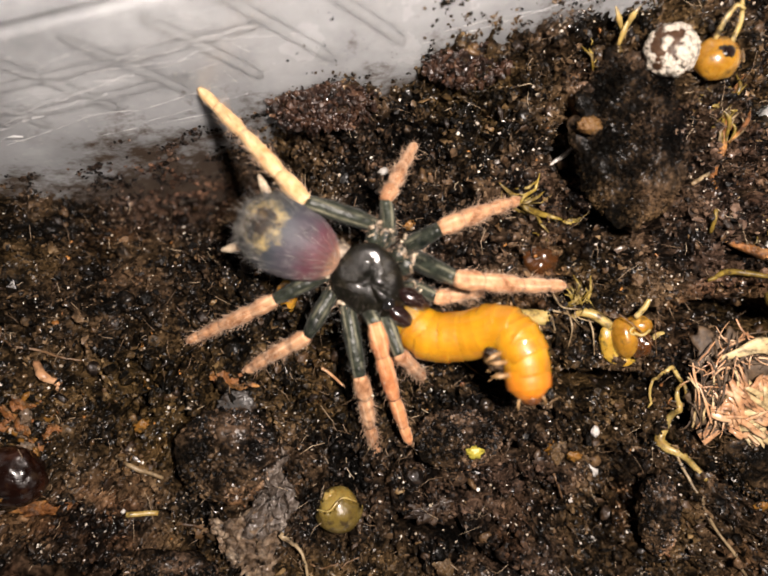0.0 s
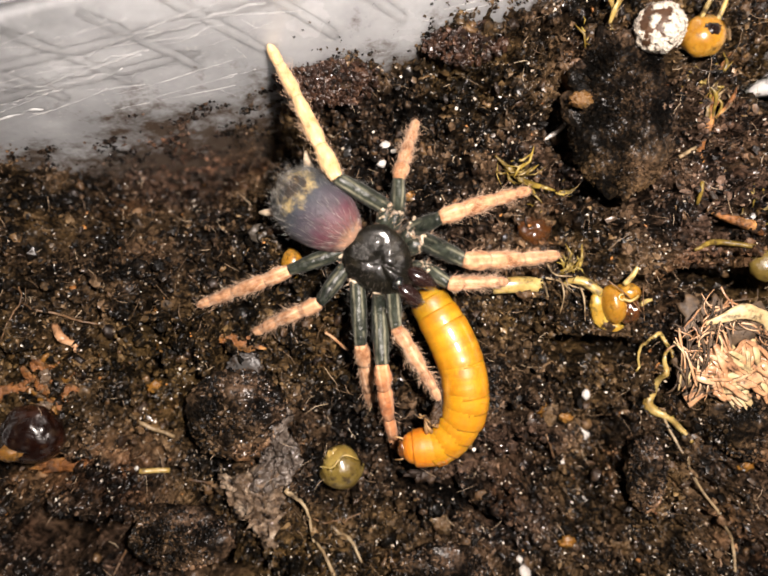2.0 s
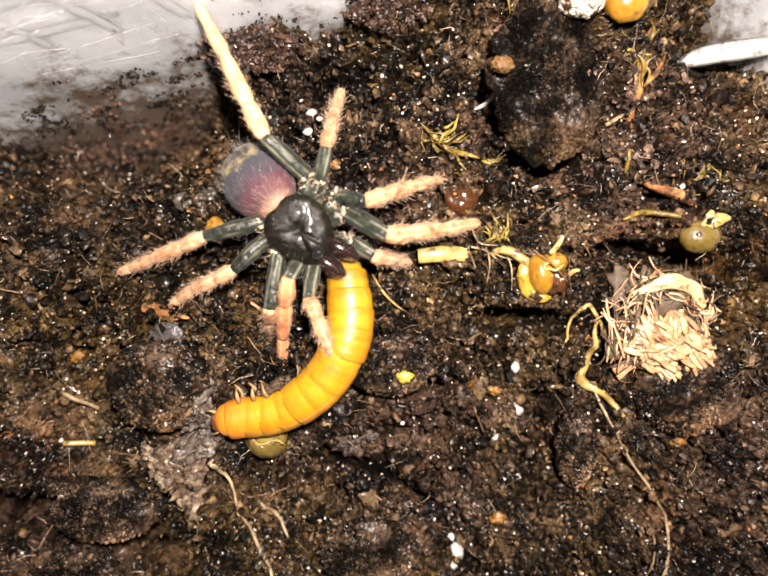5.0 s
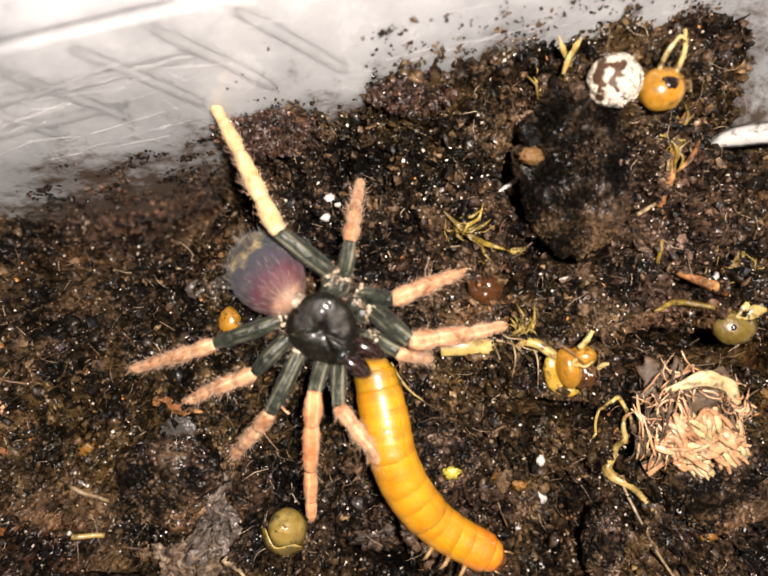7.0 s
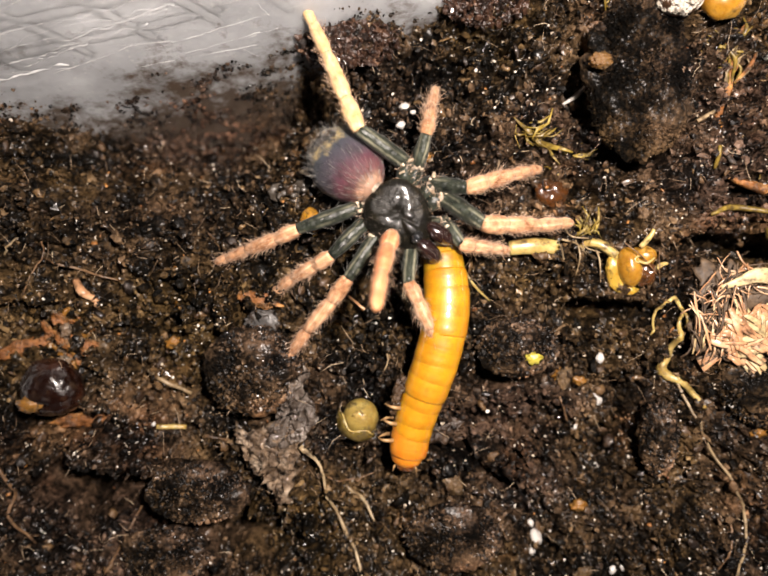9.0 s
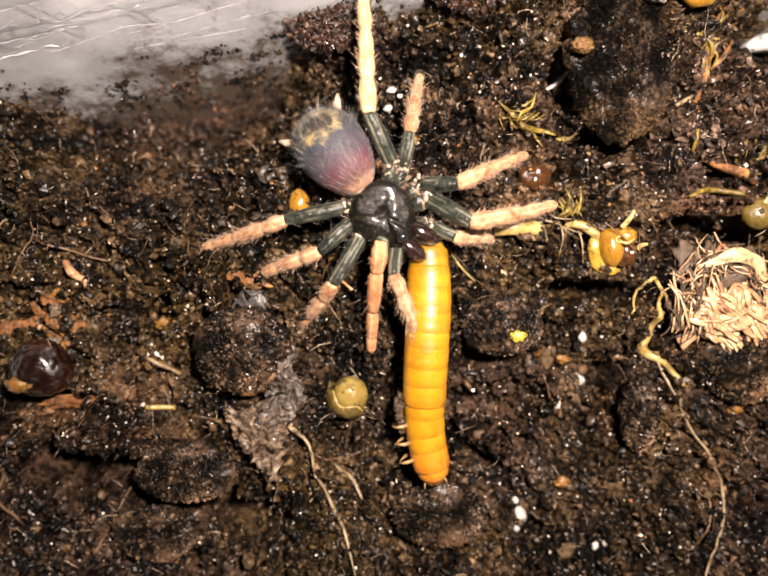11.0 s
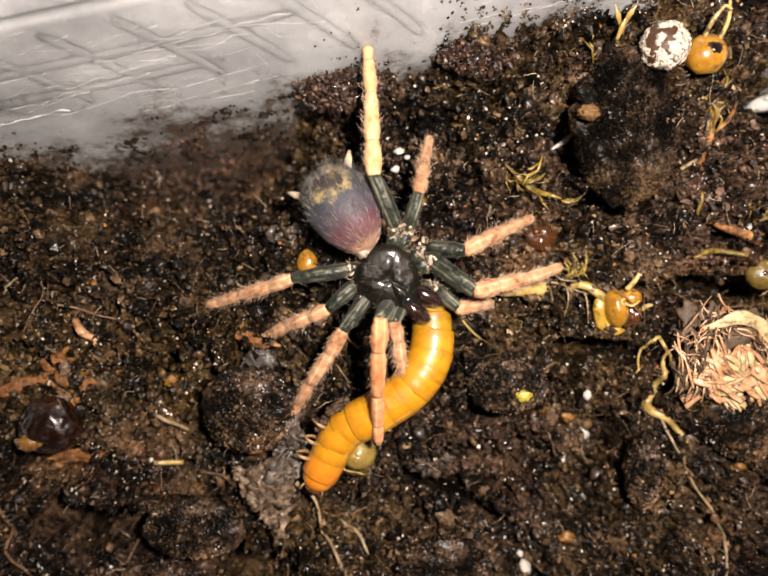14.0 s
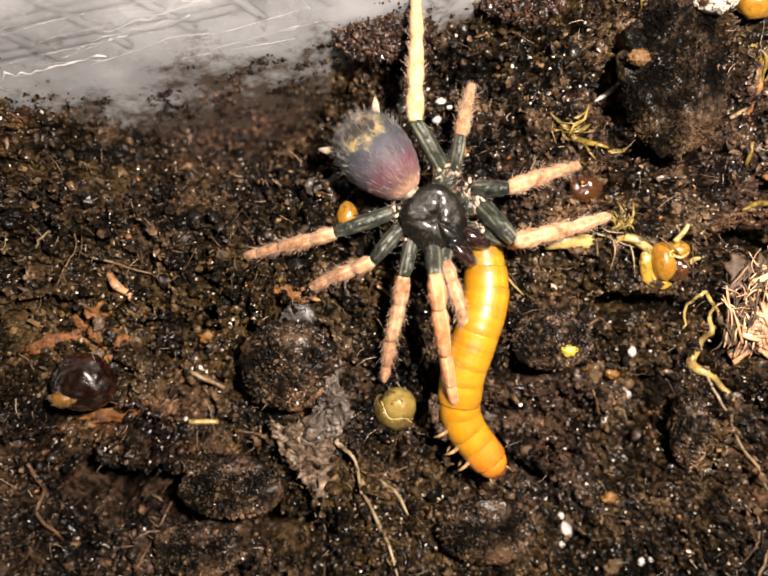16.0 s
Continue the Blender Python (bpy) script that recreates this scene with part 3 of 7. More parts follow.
# ---------- the tarantula ----------
def bristles(bm, length, radius_at, n, rng, slot, reach=(0.5, 1.2), thick=0.015, lean=0.9, x0=0.03, x1=0.97):
    for _ in range(n):
        u = rng.uniform(x0, x1)
        a = rng.uniform(0, 2 * math.pi)
        out = Vector((0, math.cos(a), math.sin(a)))
        p = Vector((u * length, 0, 0)) + out * radius_at(u) * 0.95
        way = out + Vector((lean * rng.uniform(0.4, 1.6), 0, 0))
        long = rng.random() < 0.16
        hair(bm, p * MM, way, rng.uniform(*reach) * (1.5 if long else 0.75) * MM, thick * (1.7 if long else 1.0) * MM, slot, Vector((0.25, 0, 0.05)))


def limb_piece(name, length, profile, materials, parent, rng, hairs=60, reach=(0.5, 1.3), label="", bow=0.0, thick=0.012, base=None):
    """A leg piece along +x with an uneven skin and bristles; base places it on its parent. Returns it and the pose at its far end."""
    us = [i / 16 for i in range(17)]
    seed = rng.uniform(0, 50)

    def radius_at(u):
        k = u * (len(profile) - 1)
        i = min(int(k), len(profile) - 2)
        return profile[i] + (profile[i + 1] - profile[i]) * (k - i)

    bm = bmesh.new()
    pts = [Vector((u * length, 0, bow * math.sin(math.pi * u))) * MM for u in us]
    tube(bm, pts, [radius_at(u) * MM for u in us], 14)
    for v in bm.verts:
        k = 1 + 0.10 * noise.fractal(Vector((v.co.x / MM * 1.3 + seed, v.co.y / MM * 1.6, v.co.z / MM * 1.6)), 1.0, 2.0, 3)
        v.co.y, v.co.z = v.co.y * k, v.co.z * k
    bristles(bm, length, radius_at, hairs, rng, 1, reach, thick)
    base = base or Matrix()
    bmesh.ops.transform(bm, matrix=base, verts=bm.verts)
    return part(name, bm, materials, parent, label), base @ pose(length * MM, 0, 0)


def make_tarantula():
    rng = random.Random(11)
    spider = tagged(new("tarantula"), "small hairy tarantula with black carapace, pinkish legs and purple-grey abdomen", "spider")
    # carapace: low dome with a central pit and radial grooves; x points to the head
    head = radians(-50)
    bm = bmesh.new()
    made = bmesh.ops.create_uvsphere(bm, u_segments=48, v_segments=24, radius=1.0)
    for v in made["verts"]:
        a, rr = math.atan2(v.co.y, v.co.x), math.hypot(v.co.x, v.co.y)
        wide = 3.05 * (1 - 0.15 * math.cos(a) + 0.04 * math.cos(2 * a) + 0.02 * math.sin(9 * a))
        z = math.copysign(abs(v.co.z) ** 0.72, v.co.z) * 1.25
        if v.co.z > 0:
            # raised head region between two slanting furrows, radial furrows behind it, a pit in the middle
            furrow = abs(v.co.y) - 0.42 * (v.co.x + 0.12)
            z -= 0.17 * math.exp(-(furrow / 0.07) ** 2) * (v.co.x > -0.1) * min(1.0, 2.2 * (1 - rr) + 0.2)
            z -= 0.11 * (0.5 - 0.5 * math.cos(7 * a)) ** 3 * math.exp(-((rr - 0.55) / 0.25) ** 2) * (v.co.x < 0.35)
            z += 0.34 * math.exp(-((v.co.x - 0.50) / 0.33) ** 2 - (v.co.y / 0.32) ** 2)
            z -= 0.45 * math.exp(-(v.co.x + 0.10) ** 2 / 0.010 - v.co.y ** 2 / 0.03)
            z += 0.13 * noise.fractal(v.co * 3.2, 1.0, 2.0, 3)
        v.co = Vector((rr * (3.45 + 0.3 * max(0.0, math.cos(a)) ** 2) * math.cos(a), rr * wide * math.sin(a), z)) * MM
    for _ in range(420):
        a, q = rng.uniform(0, 2 * math.pi), math.sqrt(rng.uniform(0.05, 1.0))
        edge = q > 0.9
        root = Vector((3.42 * q * math.cos(a), 3.02 * q * math.sin(a), 1.24 * max(0.0, 1 - q * q) ** 0.36)) * MM
        hair(bm, root, (math.cos(a) * 0.9 + rng.gauss(0, 0.2), math.sin(a) * 0.9 + rng.gauss(0, 0.2), 0.35 if edge else 0.12), rng.uniform(0.3, 0.75) * (1.3 if edge else 0.8) * MM, 0.013 * MM, 2 if rng.random() < 0.75 else 1)
    carapace = part("carapace", bm, [CARAPACE, HAIR_DARK, HAIR_GOLD], spider, "black grooved carapace with short golden-brown hairs")
    carapace.rotation_euler = (0, radians(6), head)
    bm = bmesh.new()
    blob(bm, (0, 0, 0), (0.5 * MM, 0.65 * MM, 0.36 * MM), 0.25, 3, 3)
    for sx, sy in ((0.3, 0.3), (0.3, -0.3), (0.0, 0.5), (0.0, -0.5)):
        blob(bm, (sx * MM, sy * MM, 0.3 * MM), (0.16 * MM,) * 3, 0, 1, 2)
    eyes = part("eye_mound", bm, EYE, spider, "cluster of tiny shiny black eyes")
    eyes.matrix_local = Matrix.Rotation(head, 4, "Z") @ pose(2.55 * MM, 0, 1.2 * MM)
    # jaws
    for side in (-1, 1):
        bm = bmesh.new()
        blob(bm, (0, 0, 0), (1.75 * MM, 0.85 * MM, 1.1 * MM), 0.08, 2, 3, seed=side)
        for _ in range(45):
            a = rng.uniform(0, math.pi)
            u = rng.uniform(-0.8, 1)
            root = Vector((1.7 * u, 0.8 * math.cos(a) * math.sqrt(max(0.05, 1 - u * u)), 1.05 * math.sin(a) * math.sqrt(max(0.05, 1 - u * u)))) * MM
            hair(bm, root, (0.9, 0.4 * math.cos(a), 0.5 * math.sin(a)), rng.uniform(0.3, 0.8) * MM, 0.014 * MM, 1)
        jaw = part("chelicera", bm, [JAW, HAIR_DARK], spider, "wet dark red-brown jaw")
        jaw.matrix_local = Matrix.Rotation(head + radians(13), 4, "Z") @ pose(4.1 * MM, side * 0.95 * MM, -0.2 * MM, 0, 16, side * 6)
    # abdomen: built along -x from its waist, bent at the waist by its keys
    bm = bmesh.new()
    made = bmesh.ops.create_uvsphere(bm, u_segments=48, v_segments=32, radius=1.0)
    for v in made["verts"]:
        u = v.co.x
        fat = 1.0 - 0.16 * u
        v.co = Vector((4.85 * u - 4.6, 3.4 * v.co.y * fat, 2.9 * v.co.z * fat)) * MM * (1 + 0.05 * noise.noise(v.co * 2.5))
    tips = []
    for _ in range(5200):
        u, a = rng.uniform(-0.98, 0.94), rng.uniform(-0.5, math.pi + 0.5)
        w = math.sqrt(1 - u * u) * (1 - 0.16 * u)
        root = Vector((4.85 * u - 4.6, 3.36 * w * math.cos(a), 2.87 * w * math.sin(a))) * MM
        slope = -u / max(0.25, math.sqrt(1 - u * u))
        way = Vector((-1.0, (slope * -0.6 + 0.16) * math.cos(a) + rng.gauss(0, 0.1), (slope * -0.6 + 0.16) * math.sin(a) + rng.gauss(0, 0.08)))
        long = rng.uniform(0.4, 0.85) + (0.35 * rng.random() if u < -0.4 else 0)
        silver = rng.random() < (0.22 if u < -0.55 else 0.06)
        hair(bm, root, way, long * (1.5 if silver else 1.0) * MM, 0.022 * MM, 2 if silver else 1)
    # long wispy hairs standing out round the rear
    for _ in range(170):
        u, a = rng.uniform(-0.97, -0.1), rng.uniform(-0.5, math.pi + 0.5)
        w = math.sqrt(1 - u * u) * (1 - 0.16 * u)
        out = Vector((u / 4.85, w * math.cos(a) / 3.4, w * math.sin(a) / 2.9)).normalized()
        root = Vector((4.85 * u - 4.6, 3.36 * w * math.cos(a), 2.87 * w * math.sin(a))) * MM
        hair(bm, root, out + Vector((-0.5, rng.gauss(0, 0.2), rng.gauss(0, 0.2))), rng.uniform(0.7, 1.5) * MM, 0.012 * MM, 2, Vector((-0.3, 0, -0.1)))
    abdomen = part("abdomen", bm, [ABDOMEN, ABDOMEN_HAIR, HAIR_SILVER], spider, "hairy purple-grey abdomen with a golden rear patch")
    for side in (-1, 1):
        bm = bmesh.new()
        tube(bm, [(0, 0, 0), (-0.9 * MM, side * 0.15 * MM, 0), (-1.7 * MM, side * 0.3 * MM, 0.1 * MM), (-2.5 * MM, side * 0.4 * MM, 0.2 * MM)],
             [0.5 * MM, 0.46 * MM, 0.38 * MM, 0.14 * MM], 10)
        spin = part("spinneret", bm, MEMBRANE, abdomen, "pale finger-like spinneret")
        spin.matrix_local = pose(-7.9 * MM, side * 2.1 * MM, -0.5 * MM, 0, 0, side * -32)
    bm = bmesh.new()
    tube(bm, [(-2.6 * MM, 0, 0), (-4.4 * MM, 0, 0)], [0.9 * MM, 0.9 * MM], 10)
    waist = part("waist", bm, JOINT, spider)
    waist.rotation_euler = (0, 0, radians(-48))
    # underside plate
    bm = bmesh.new()
    blob(bm, (0, 0, -1.1 * MM), (2.6 * MM, 2.2 * MM, 1.2 * MM), 0.06, 2, 3)
    part("breastplate", bm, [LEG_DARK], spider)
    limbs = {}
    for name, (bx, by, bz), low, up, fat in LEG_PLAN:
        way = Vector((bx, by, 0)).normalized()
        # hip
        bm = bmesh.new()
        a, b = Vector((bx, by, bz)) * 0.62, Vector((bx, by, bz)) + way * 0.5
        tube(bm, [a.lerp(b, k / 4) * MM for k in range(5)], [0.75 * fat * MM, 0.85 * fat * MM, 0.8 * fat * MM, 0.7 * fat * MM, 0.5 * fat * MM], 10, 0)
        for _ in range(70):
            q = a.lerp(b, rng.random())
            out = Vector((rng.gauss(0, 1), rng.gauss(0, 1), abs(rng.gauss(0, 1)))).normalized()
            hair(bm, (q + out * 0.7 * fat) * MM, out + way * 0.6, rng.uniform(0.4, 0.9) * MM, 0.018 * MM, 1)
        part("hip", bm, [LEG_DARK, HAIR_PALE], spider)
        bm = bmesh.new()
        blob(bm, tuple(c * MM for c in (Vector((bx, by, bz)) * 0.93)), (0.74 * fat * MM, 0.74 * fat * MM, 0.85 * fat * MM), 0.5, 2.5, 3, 0, bx)
        part("joint", bm, JOINT, spider, "pale wrinkled leg joint")
        # pale membrane rings across the hip
        for at_u, thick in ((0.45, 0.11), (0.72, 0.13), (0.95, 0.16)):
            bm = bmesh.new()
            slant = rng.uniform(-1, 1)
            c, side = a.lerp(b, at_u), Vector((-way.y, way.x, 0))
            first, count = rng.randint(0, 8), rng.randint(4, 7)
            arc = [c + 0.84 * fat * (math.cos(q) * side + math.sin(q) * Vector((0, 0, 1))) + way * (0.09 * (k - 3) * slant + rng.gauss(0, 0.04)) for k, q in enumerate(radians(10 + 11 * (first + j)) for j in range(count))]
            tube(bm, [q * MM for q in arc], [thick * MM * rng.uniform(0.3, 1.5) for _ in arc], 6)
            part("membrane", bm, MEMBRANE, spider, "glossy pale ring of joint membrane")
        femur, _ = limb_piece("femur", up + 0.5, [0.60 * fat, 0.76 * fat, 0.86 * fat, 0.80 * fat, 0.62 * fat], [LEG_DARK, HAIR_DARK], spider, rng, 80, (0.4, 1.1), "dark green-black upper leg", 0.15)
        skin = [{"A": LEG_CREAM, "G": LEG_ORANGE}.get(name, LEG_PINK), HAIR_PALE]
        more = 0.35 if name == "G" else 1.0
        hue = {"A": "hairy cream-yellow lower leg", "G": "bare orange lower leg"}.get(name, "hairy pinkish-orange lower leg")
        k, bend = low, [rng.uniform(-3.5, 3.5) for _ in range(3)]
        # kneecap, shin, metatarsus and tarsus follow one another with slight kinks that cancel out
        start = Matrix.Translation((-0.1 * MM, 0, 0)) @ Matrix.Rotation(radians(bend[0]), 4, "Z")
        knee_end = start @ pose(k * 0.235 * MM, 0, 0)
        shin, end = limb_piece("shin", k * 0.36, [0.62 * fat, 0.80 * fat, 0.77 * fat, 0.70 * fat, 0.58 * fat], skin, spider, rng, int(260 * more), (0.25, 1.0), hue, 0.08,
                               base=knee_end @ Matrix.Rotation(radians(bend[1] - bend[0]), 4, "Z"))
        limb_piece("kneecap", k * 0.24, [0.60 * fat, 0.82 * fat, 0.87 * fat, 0.68 * fat], skin, shin, rng, int(120 * more), (0.2, 0.8), "", 0.05, base=start)
        _, end = limb_piece("metatarsus", k * 0.25, [0.52 * fat, 0.67 * fat, 0.64 * fat, 0.50 * fat], skin, shin, rng, int(190 * more), (0.25, 1.0), "", 0.03, base=end @ Matrix.Rotation(radians(-bend[1] - 0.6 * bend[0]), 4, "Z"))
        limb_piece("tarsus", k * 0.17, [0.44 * fat, 0.57 * fat, 0.54 * fat, 0.46 * fat, 0.24 * fat], skin, shin, rng, int(70 * more), (0.15, 0.6), "", 0.0, base=end)
        limbs[name] = (femur, shin)
    return spider, abdomen, limbs


def abdomen_skin(name, hairy):
    """Golden and brown behind, blue-grey in the middle, wine red towards the waist."""
    mat, tree, bsdf = nodes_of(name)
    at = coords(tree)
    sep = tree.nodes.new("ShaderNodeSeparateXYZ")
    tree.links.new(at, sep.inputs[0])
    wav = grain(tree, at, 350, 4)
    along = math_node(tree, "ADD", math_node(tree, "MULTIPLY", sep.outputs[0], 100.0), math_node(tree, "MULTIPLY", math_node(tree, "SUBTRACT", wav, 0.5), 0.22))
    along = math_node(tree, "ADD", along, 1.02)
    hue = ramp(tree, along, [(0.05, (0.012, 0.012, 0.009)), (0.30, (0.018, 0.020, 0.020)), (0.52, (0.032, 0.037, 0.048)), (0.70, (0.050, 0.037, 0.050)),
                             (0.82, (0.078, 0.022, 0.034)), (0.93, (0.11, 0.042, 0.042)), (0.99, (0.24, 0.14, 0.09))])
    # a broken golden ring round a dark brown centre, on top of the rear
    away = tree.nodes.new("ShaderNodeVectorMath")
    away.operation = "DISTANCE"
    away.inputs[1].default_value = (-0.0070, 0.0003, 0.0024)
    tree.links.new(at, away.inputs[0])
    streak = grain(tree, at, 900, 4, 0.7)
    spot = math_node(tree, "ADD", math_node(tree, "MULTIPLY", away.outputs["Value"], 350.0), math_node(tree, "MULTIPLY", math_node(tree, "SUBTRACT", streak, 0.5), 1.7))
    gold = ramp(tree, spot, [(0.22, (0.020, 0.011, 0.005)), (0.42, (0.07, 0.040, 0.014)), (0.54, (0.34, 0.26, 0.11)), (0.66, (0.20, 0.16, 0.085)), (0.86, (0.09, 0.085, 0.065))])
    mask = ramp(tree, spot, [(0.70, (1, 1, 1)), (0.95, (0, 0, 0))])
    broken = math_node(tree, "MULTIPLY", mask, ramp(tree, grain(tree, at, 520, 4, 0.7), [(0.38, (0.1, 0.1, 0.1)), (0.56, (1, 1, 1))]))
    final = blend(tree, broken, hue, gold)
    if hairy:
        geo = tree.nodes.new("ShaderNodeNewGeometry")
        final = blend(tree, 1.0, final, ramp(tree, geo.outputs["Random Per Island"], [(0.0, (0.35, 0.33, 0.30)), (0.6, (1.0, 1.0, 1.0)), (1.0, (2.6, 2.5, 2.3))]), "MULTIPLY")
    tree.links.new(final, bsdf.inputs["Base Color"])
    bsdf.inputs["Roughness"].default_value = 0.55
    bsdf.inputs["Sheen Weight"].default_value = 0.08
    if not hairy:
        bumpy(tree, bsdf, grain(tree, at, 3000, 4), 0.5, 0.0002)
    return mat


ABDOMEN, ABDOMEN_HAIR = abdomen_skin("abdomen_skin", False), abdomen_skin("abdomen_hair", True)
# name, hip from the body's middle, lower length, upper length, thickness
LEG_PLAN = [
    ("A", (0.7, 4.9, -1.0), 14.5, 5.9, 1.0),
    ("B", (1.8, 4.7, -1.0), 9.2, 3.6, 0.85),
    ("C", (3.4, 2.9, -1.0), 10.6, 4.1, 1),
    ("D", (4.2, 1.7, -1.0), 11.6, 5.4, 1.1),
    ("E", (4.7, -1.1, -1.0), 6.4, 2.7, 0.85),
    ("F", (1.1, -2.8, -1.0), 8.9, 4.4, 0.85),
    ("G", (-0.2, -2.6, -1.0), 14.3, 6.1, 1.0),
    ("H", (-2.2, -1.8, -1.0), 12.3, 6.4, 0.95),
    ("I", (-3.1, -0.4, -1.0), 9.6, 4.8, 0.9),
    ("J", (-3.6, 0.9, -1.0), 11.6, 6.4, 0.9),
]
SPIDER, ABD, LEGS = make_tarantula()


# ---------- the larva ----------
WORM_PIECES = 14


def make_worm():
    worm = tagged(new("mealworm"), "glossy amber-yellow mealworm larva held in the spider's jaws", "larva")
    rng = random.Random(3)
    pieces = []
    for i in range(WORM_PIECES):
        last = i == WORM_PIECES - 1
        fat = 1.08 * (1.55, 1.9, 2.05, 2.1, 2.1, 2.1, 2.1, 2.08, 2.05, 2.0, 1.95, 1.9, 1.82, 1.55)[i]
        bm = bmesh.new()
        if last:
            prof = [(-0.9, 0.80), (-0.4, 0.97), (0.1, 1.0), (0.6, 0.92), (1.0, 0.72), (1.3, 0.40), (1.42, 0.1)]
        elif i == 0:
            prof = [(-1.5, 0.2), (-1.2, 0.6), (-0.7, 0.88), (0, 1.0), (0.6, 1.0), (1.05, 0.94), (1.2, 0.8)]
        else:
            k = rng.uniform(0.12, 0.34)
            swell, ripple = rng.uniform(0.975, 1.02), rng.uniform(0, 6)
            prof = [(x, swell * (1.0 - (0.022 + 0.08 * k) * abs(x / 1.45) ** 3 + 0.005 * math.sin(5.5 * x + ripple))) for x in (-1.7 + 0.2 * j for j in range(17))]
        tube(bm, [(x * MM, 0, 0) for x, _ in prof], [k * fat * MM for _, k in prof], 24, 0, 0.93)
        piece = part("head" if last else "segment", bm, WORM_HEAD if last or i in (WORM_PIECES - 2,) else WORM_TAIL if i < 2 else WORM, worm, "orange-brown head" if last else "")
        if last:
            for side in (-1, 1):
                b2 = bmesh.new()
                tube(b2, [(0.9 * MM, side * 0.9 * MM, 0.1 * MM), (1.5 * MM, side * 1.15 * MM, 0.15 * MM), (2.1 * MM, side * 1.2 * MM, 0.0)], [0.14 * MM, 0.11 * MM, 0.05 * MM], 6)
                part("antenna", b2, WORM_LEG, piece)
                b2 = bmesh.new()
                tube(b2, [(1.0 * MM, side * 0.5 * MM, -0.5 * MM), (1.5 * MM, side * 0.4 * MM, -0.6 * MM), (1.75 * MM, side * 0.1 * MM, -0.6 * MM)], [0.28 * MM, 0.22 * MM, 0.07 * MM], 6)
                part("mandible", b2, WORM_MOUTH, piece, "dark brown mandible")
            b2 = bmesh.new()
            blob(b2, (1.22 * MM, 0, 0.42 * MM), (0.46 * MM, 0.85 * MM, 0.5 * MM), 0.3, 2.5, 3)
            part("mouth_plate", b2, WORM_MOUTH, piece, "dark brown mouth plate")
        if i in (WORM_PIECES - 4, WORM_PIECES - 3, WORM_PIECES - 2):
            for row in (-1, 1):
                b2 = bmesh.new()
                y, z = -fat * 0.86, row * 0.75
                lean = rng.uniform(-0.5, 0.9)
                tube(b2, [(0, y * MM, z * MM), (0.2 * lean * MM, (y - 0.6) * MM, (z + 0.3 * row) * MM), (0.6 * lean * MM, (y - 1.1) * MM, (z + 0.3 * row) * MM), (lean * MM, (y - 1.55) * MM, (z + 0.1 * row) * MM)],
                     [0.26 * MM, 0.20 * MM, 0.14 * MM, 0.04 * MM], 7)
                part("leg", b2, WORM_LEG, piece, "short pale brown larval leg")
        if i in (WORM_PIECES - 5, WORM_PIECES - 4):
            for k in range(11):
                b2 = bmesh.new()
                blob(b2, (rng.uniform(-0.8, 0.9) * MM, (-fat * 0.92 - rng.uniform(0, 0.9)) * MM, rng.uniform(-0.6, 0.9) * MM), (rng.uniform(0.2, 0.6) * MM, rng.uniform(0.15, 0.5) * MM, rng.uniform(0.15, 0.4) * MM), 1.0, 2.5, 3, 0, k + i)
                part("dirt_crumb", b2, CHIP, piece, "brown dirt stuck between the legs")
        pieces.append(piece)
    return worm, pieces


WORM_THING, WORM_PARTS = make_worm()


# ---------- things lying on the soil ----------
def over(x, y, up=0.0):
    """A point on the soil, in metres, so many millimetres up."""
    return Vector((x, y, height(x, y) + up)) * MM


def strand(name, points, radii, material, parent=None, label="", seg=6, flat=1.0, drape=None):
    """A bent round strand through points in millimetres."""
    bm = bmesh.new()
    pts = [Vector(p) for p in points]
    n = 6 * (len(pts) - 1)
    fine = [curve_point(pts, k / n) for k in range(n + 1)]
    if drape is not None:
        tops = [max(height(p.x + dx, p.y + dy) for dx in (-0.2, 0.2) for dy in (-0.2, 0.2)) for p in fine]
        for k, p in enumerate(fine):
            p.z = max(sum(tops[max(0, k - 2):k + 3]) / len(tops[max(0, k - 2):k + 3]), tops[k] - 0.3) + drape
    fine = [p * MM for p in fine]
    ks = [k / n * (len(radii) - 1) for k in range(n + 1)]
    rad = [(radii[int(k)] + (radii[min(int(k) + 1, len(radii) - 1)] - radii[int(k)]) * (k - int(k))) * MM for k in ks]
    tube(bm, fine, rad, seg, 0, flat)
    return part(name, bm, material, parent, label)


def curve_point(points, u):
    k = u * (len(points) - 1)
    i = min(int(k), len(points) - 2)
    f = k - i
    p1, p2 = points[i], points[i + 1]
    p0 = points[i - 1] if i else p1 * 2 - p2
    p3 = points[i + 2] if i + 2 < len(points) else p2 * 2 - p1
    return 0.5 * (2 * p1 + (p2 - p0) * f + (2 * p0 - 5 * p1 + 4 * p2 - p3) * f * f + (3 * p1 - p0 - 3 * p2 + p3) * f ** 3)


def laid(flat_points, up=0.25):
    return [Vector((x, y, height(x, y) + up)) for x, y in flat_points]


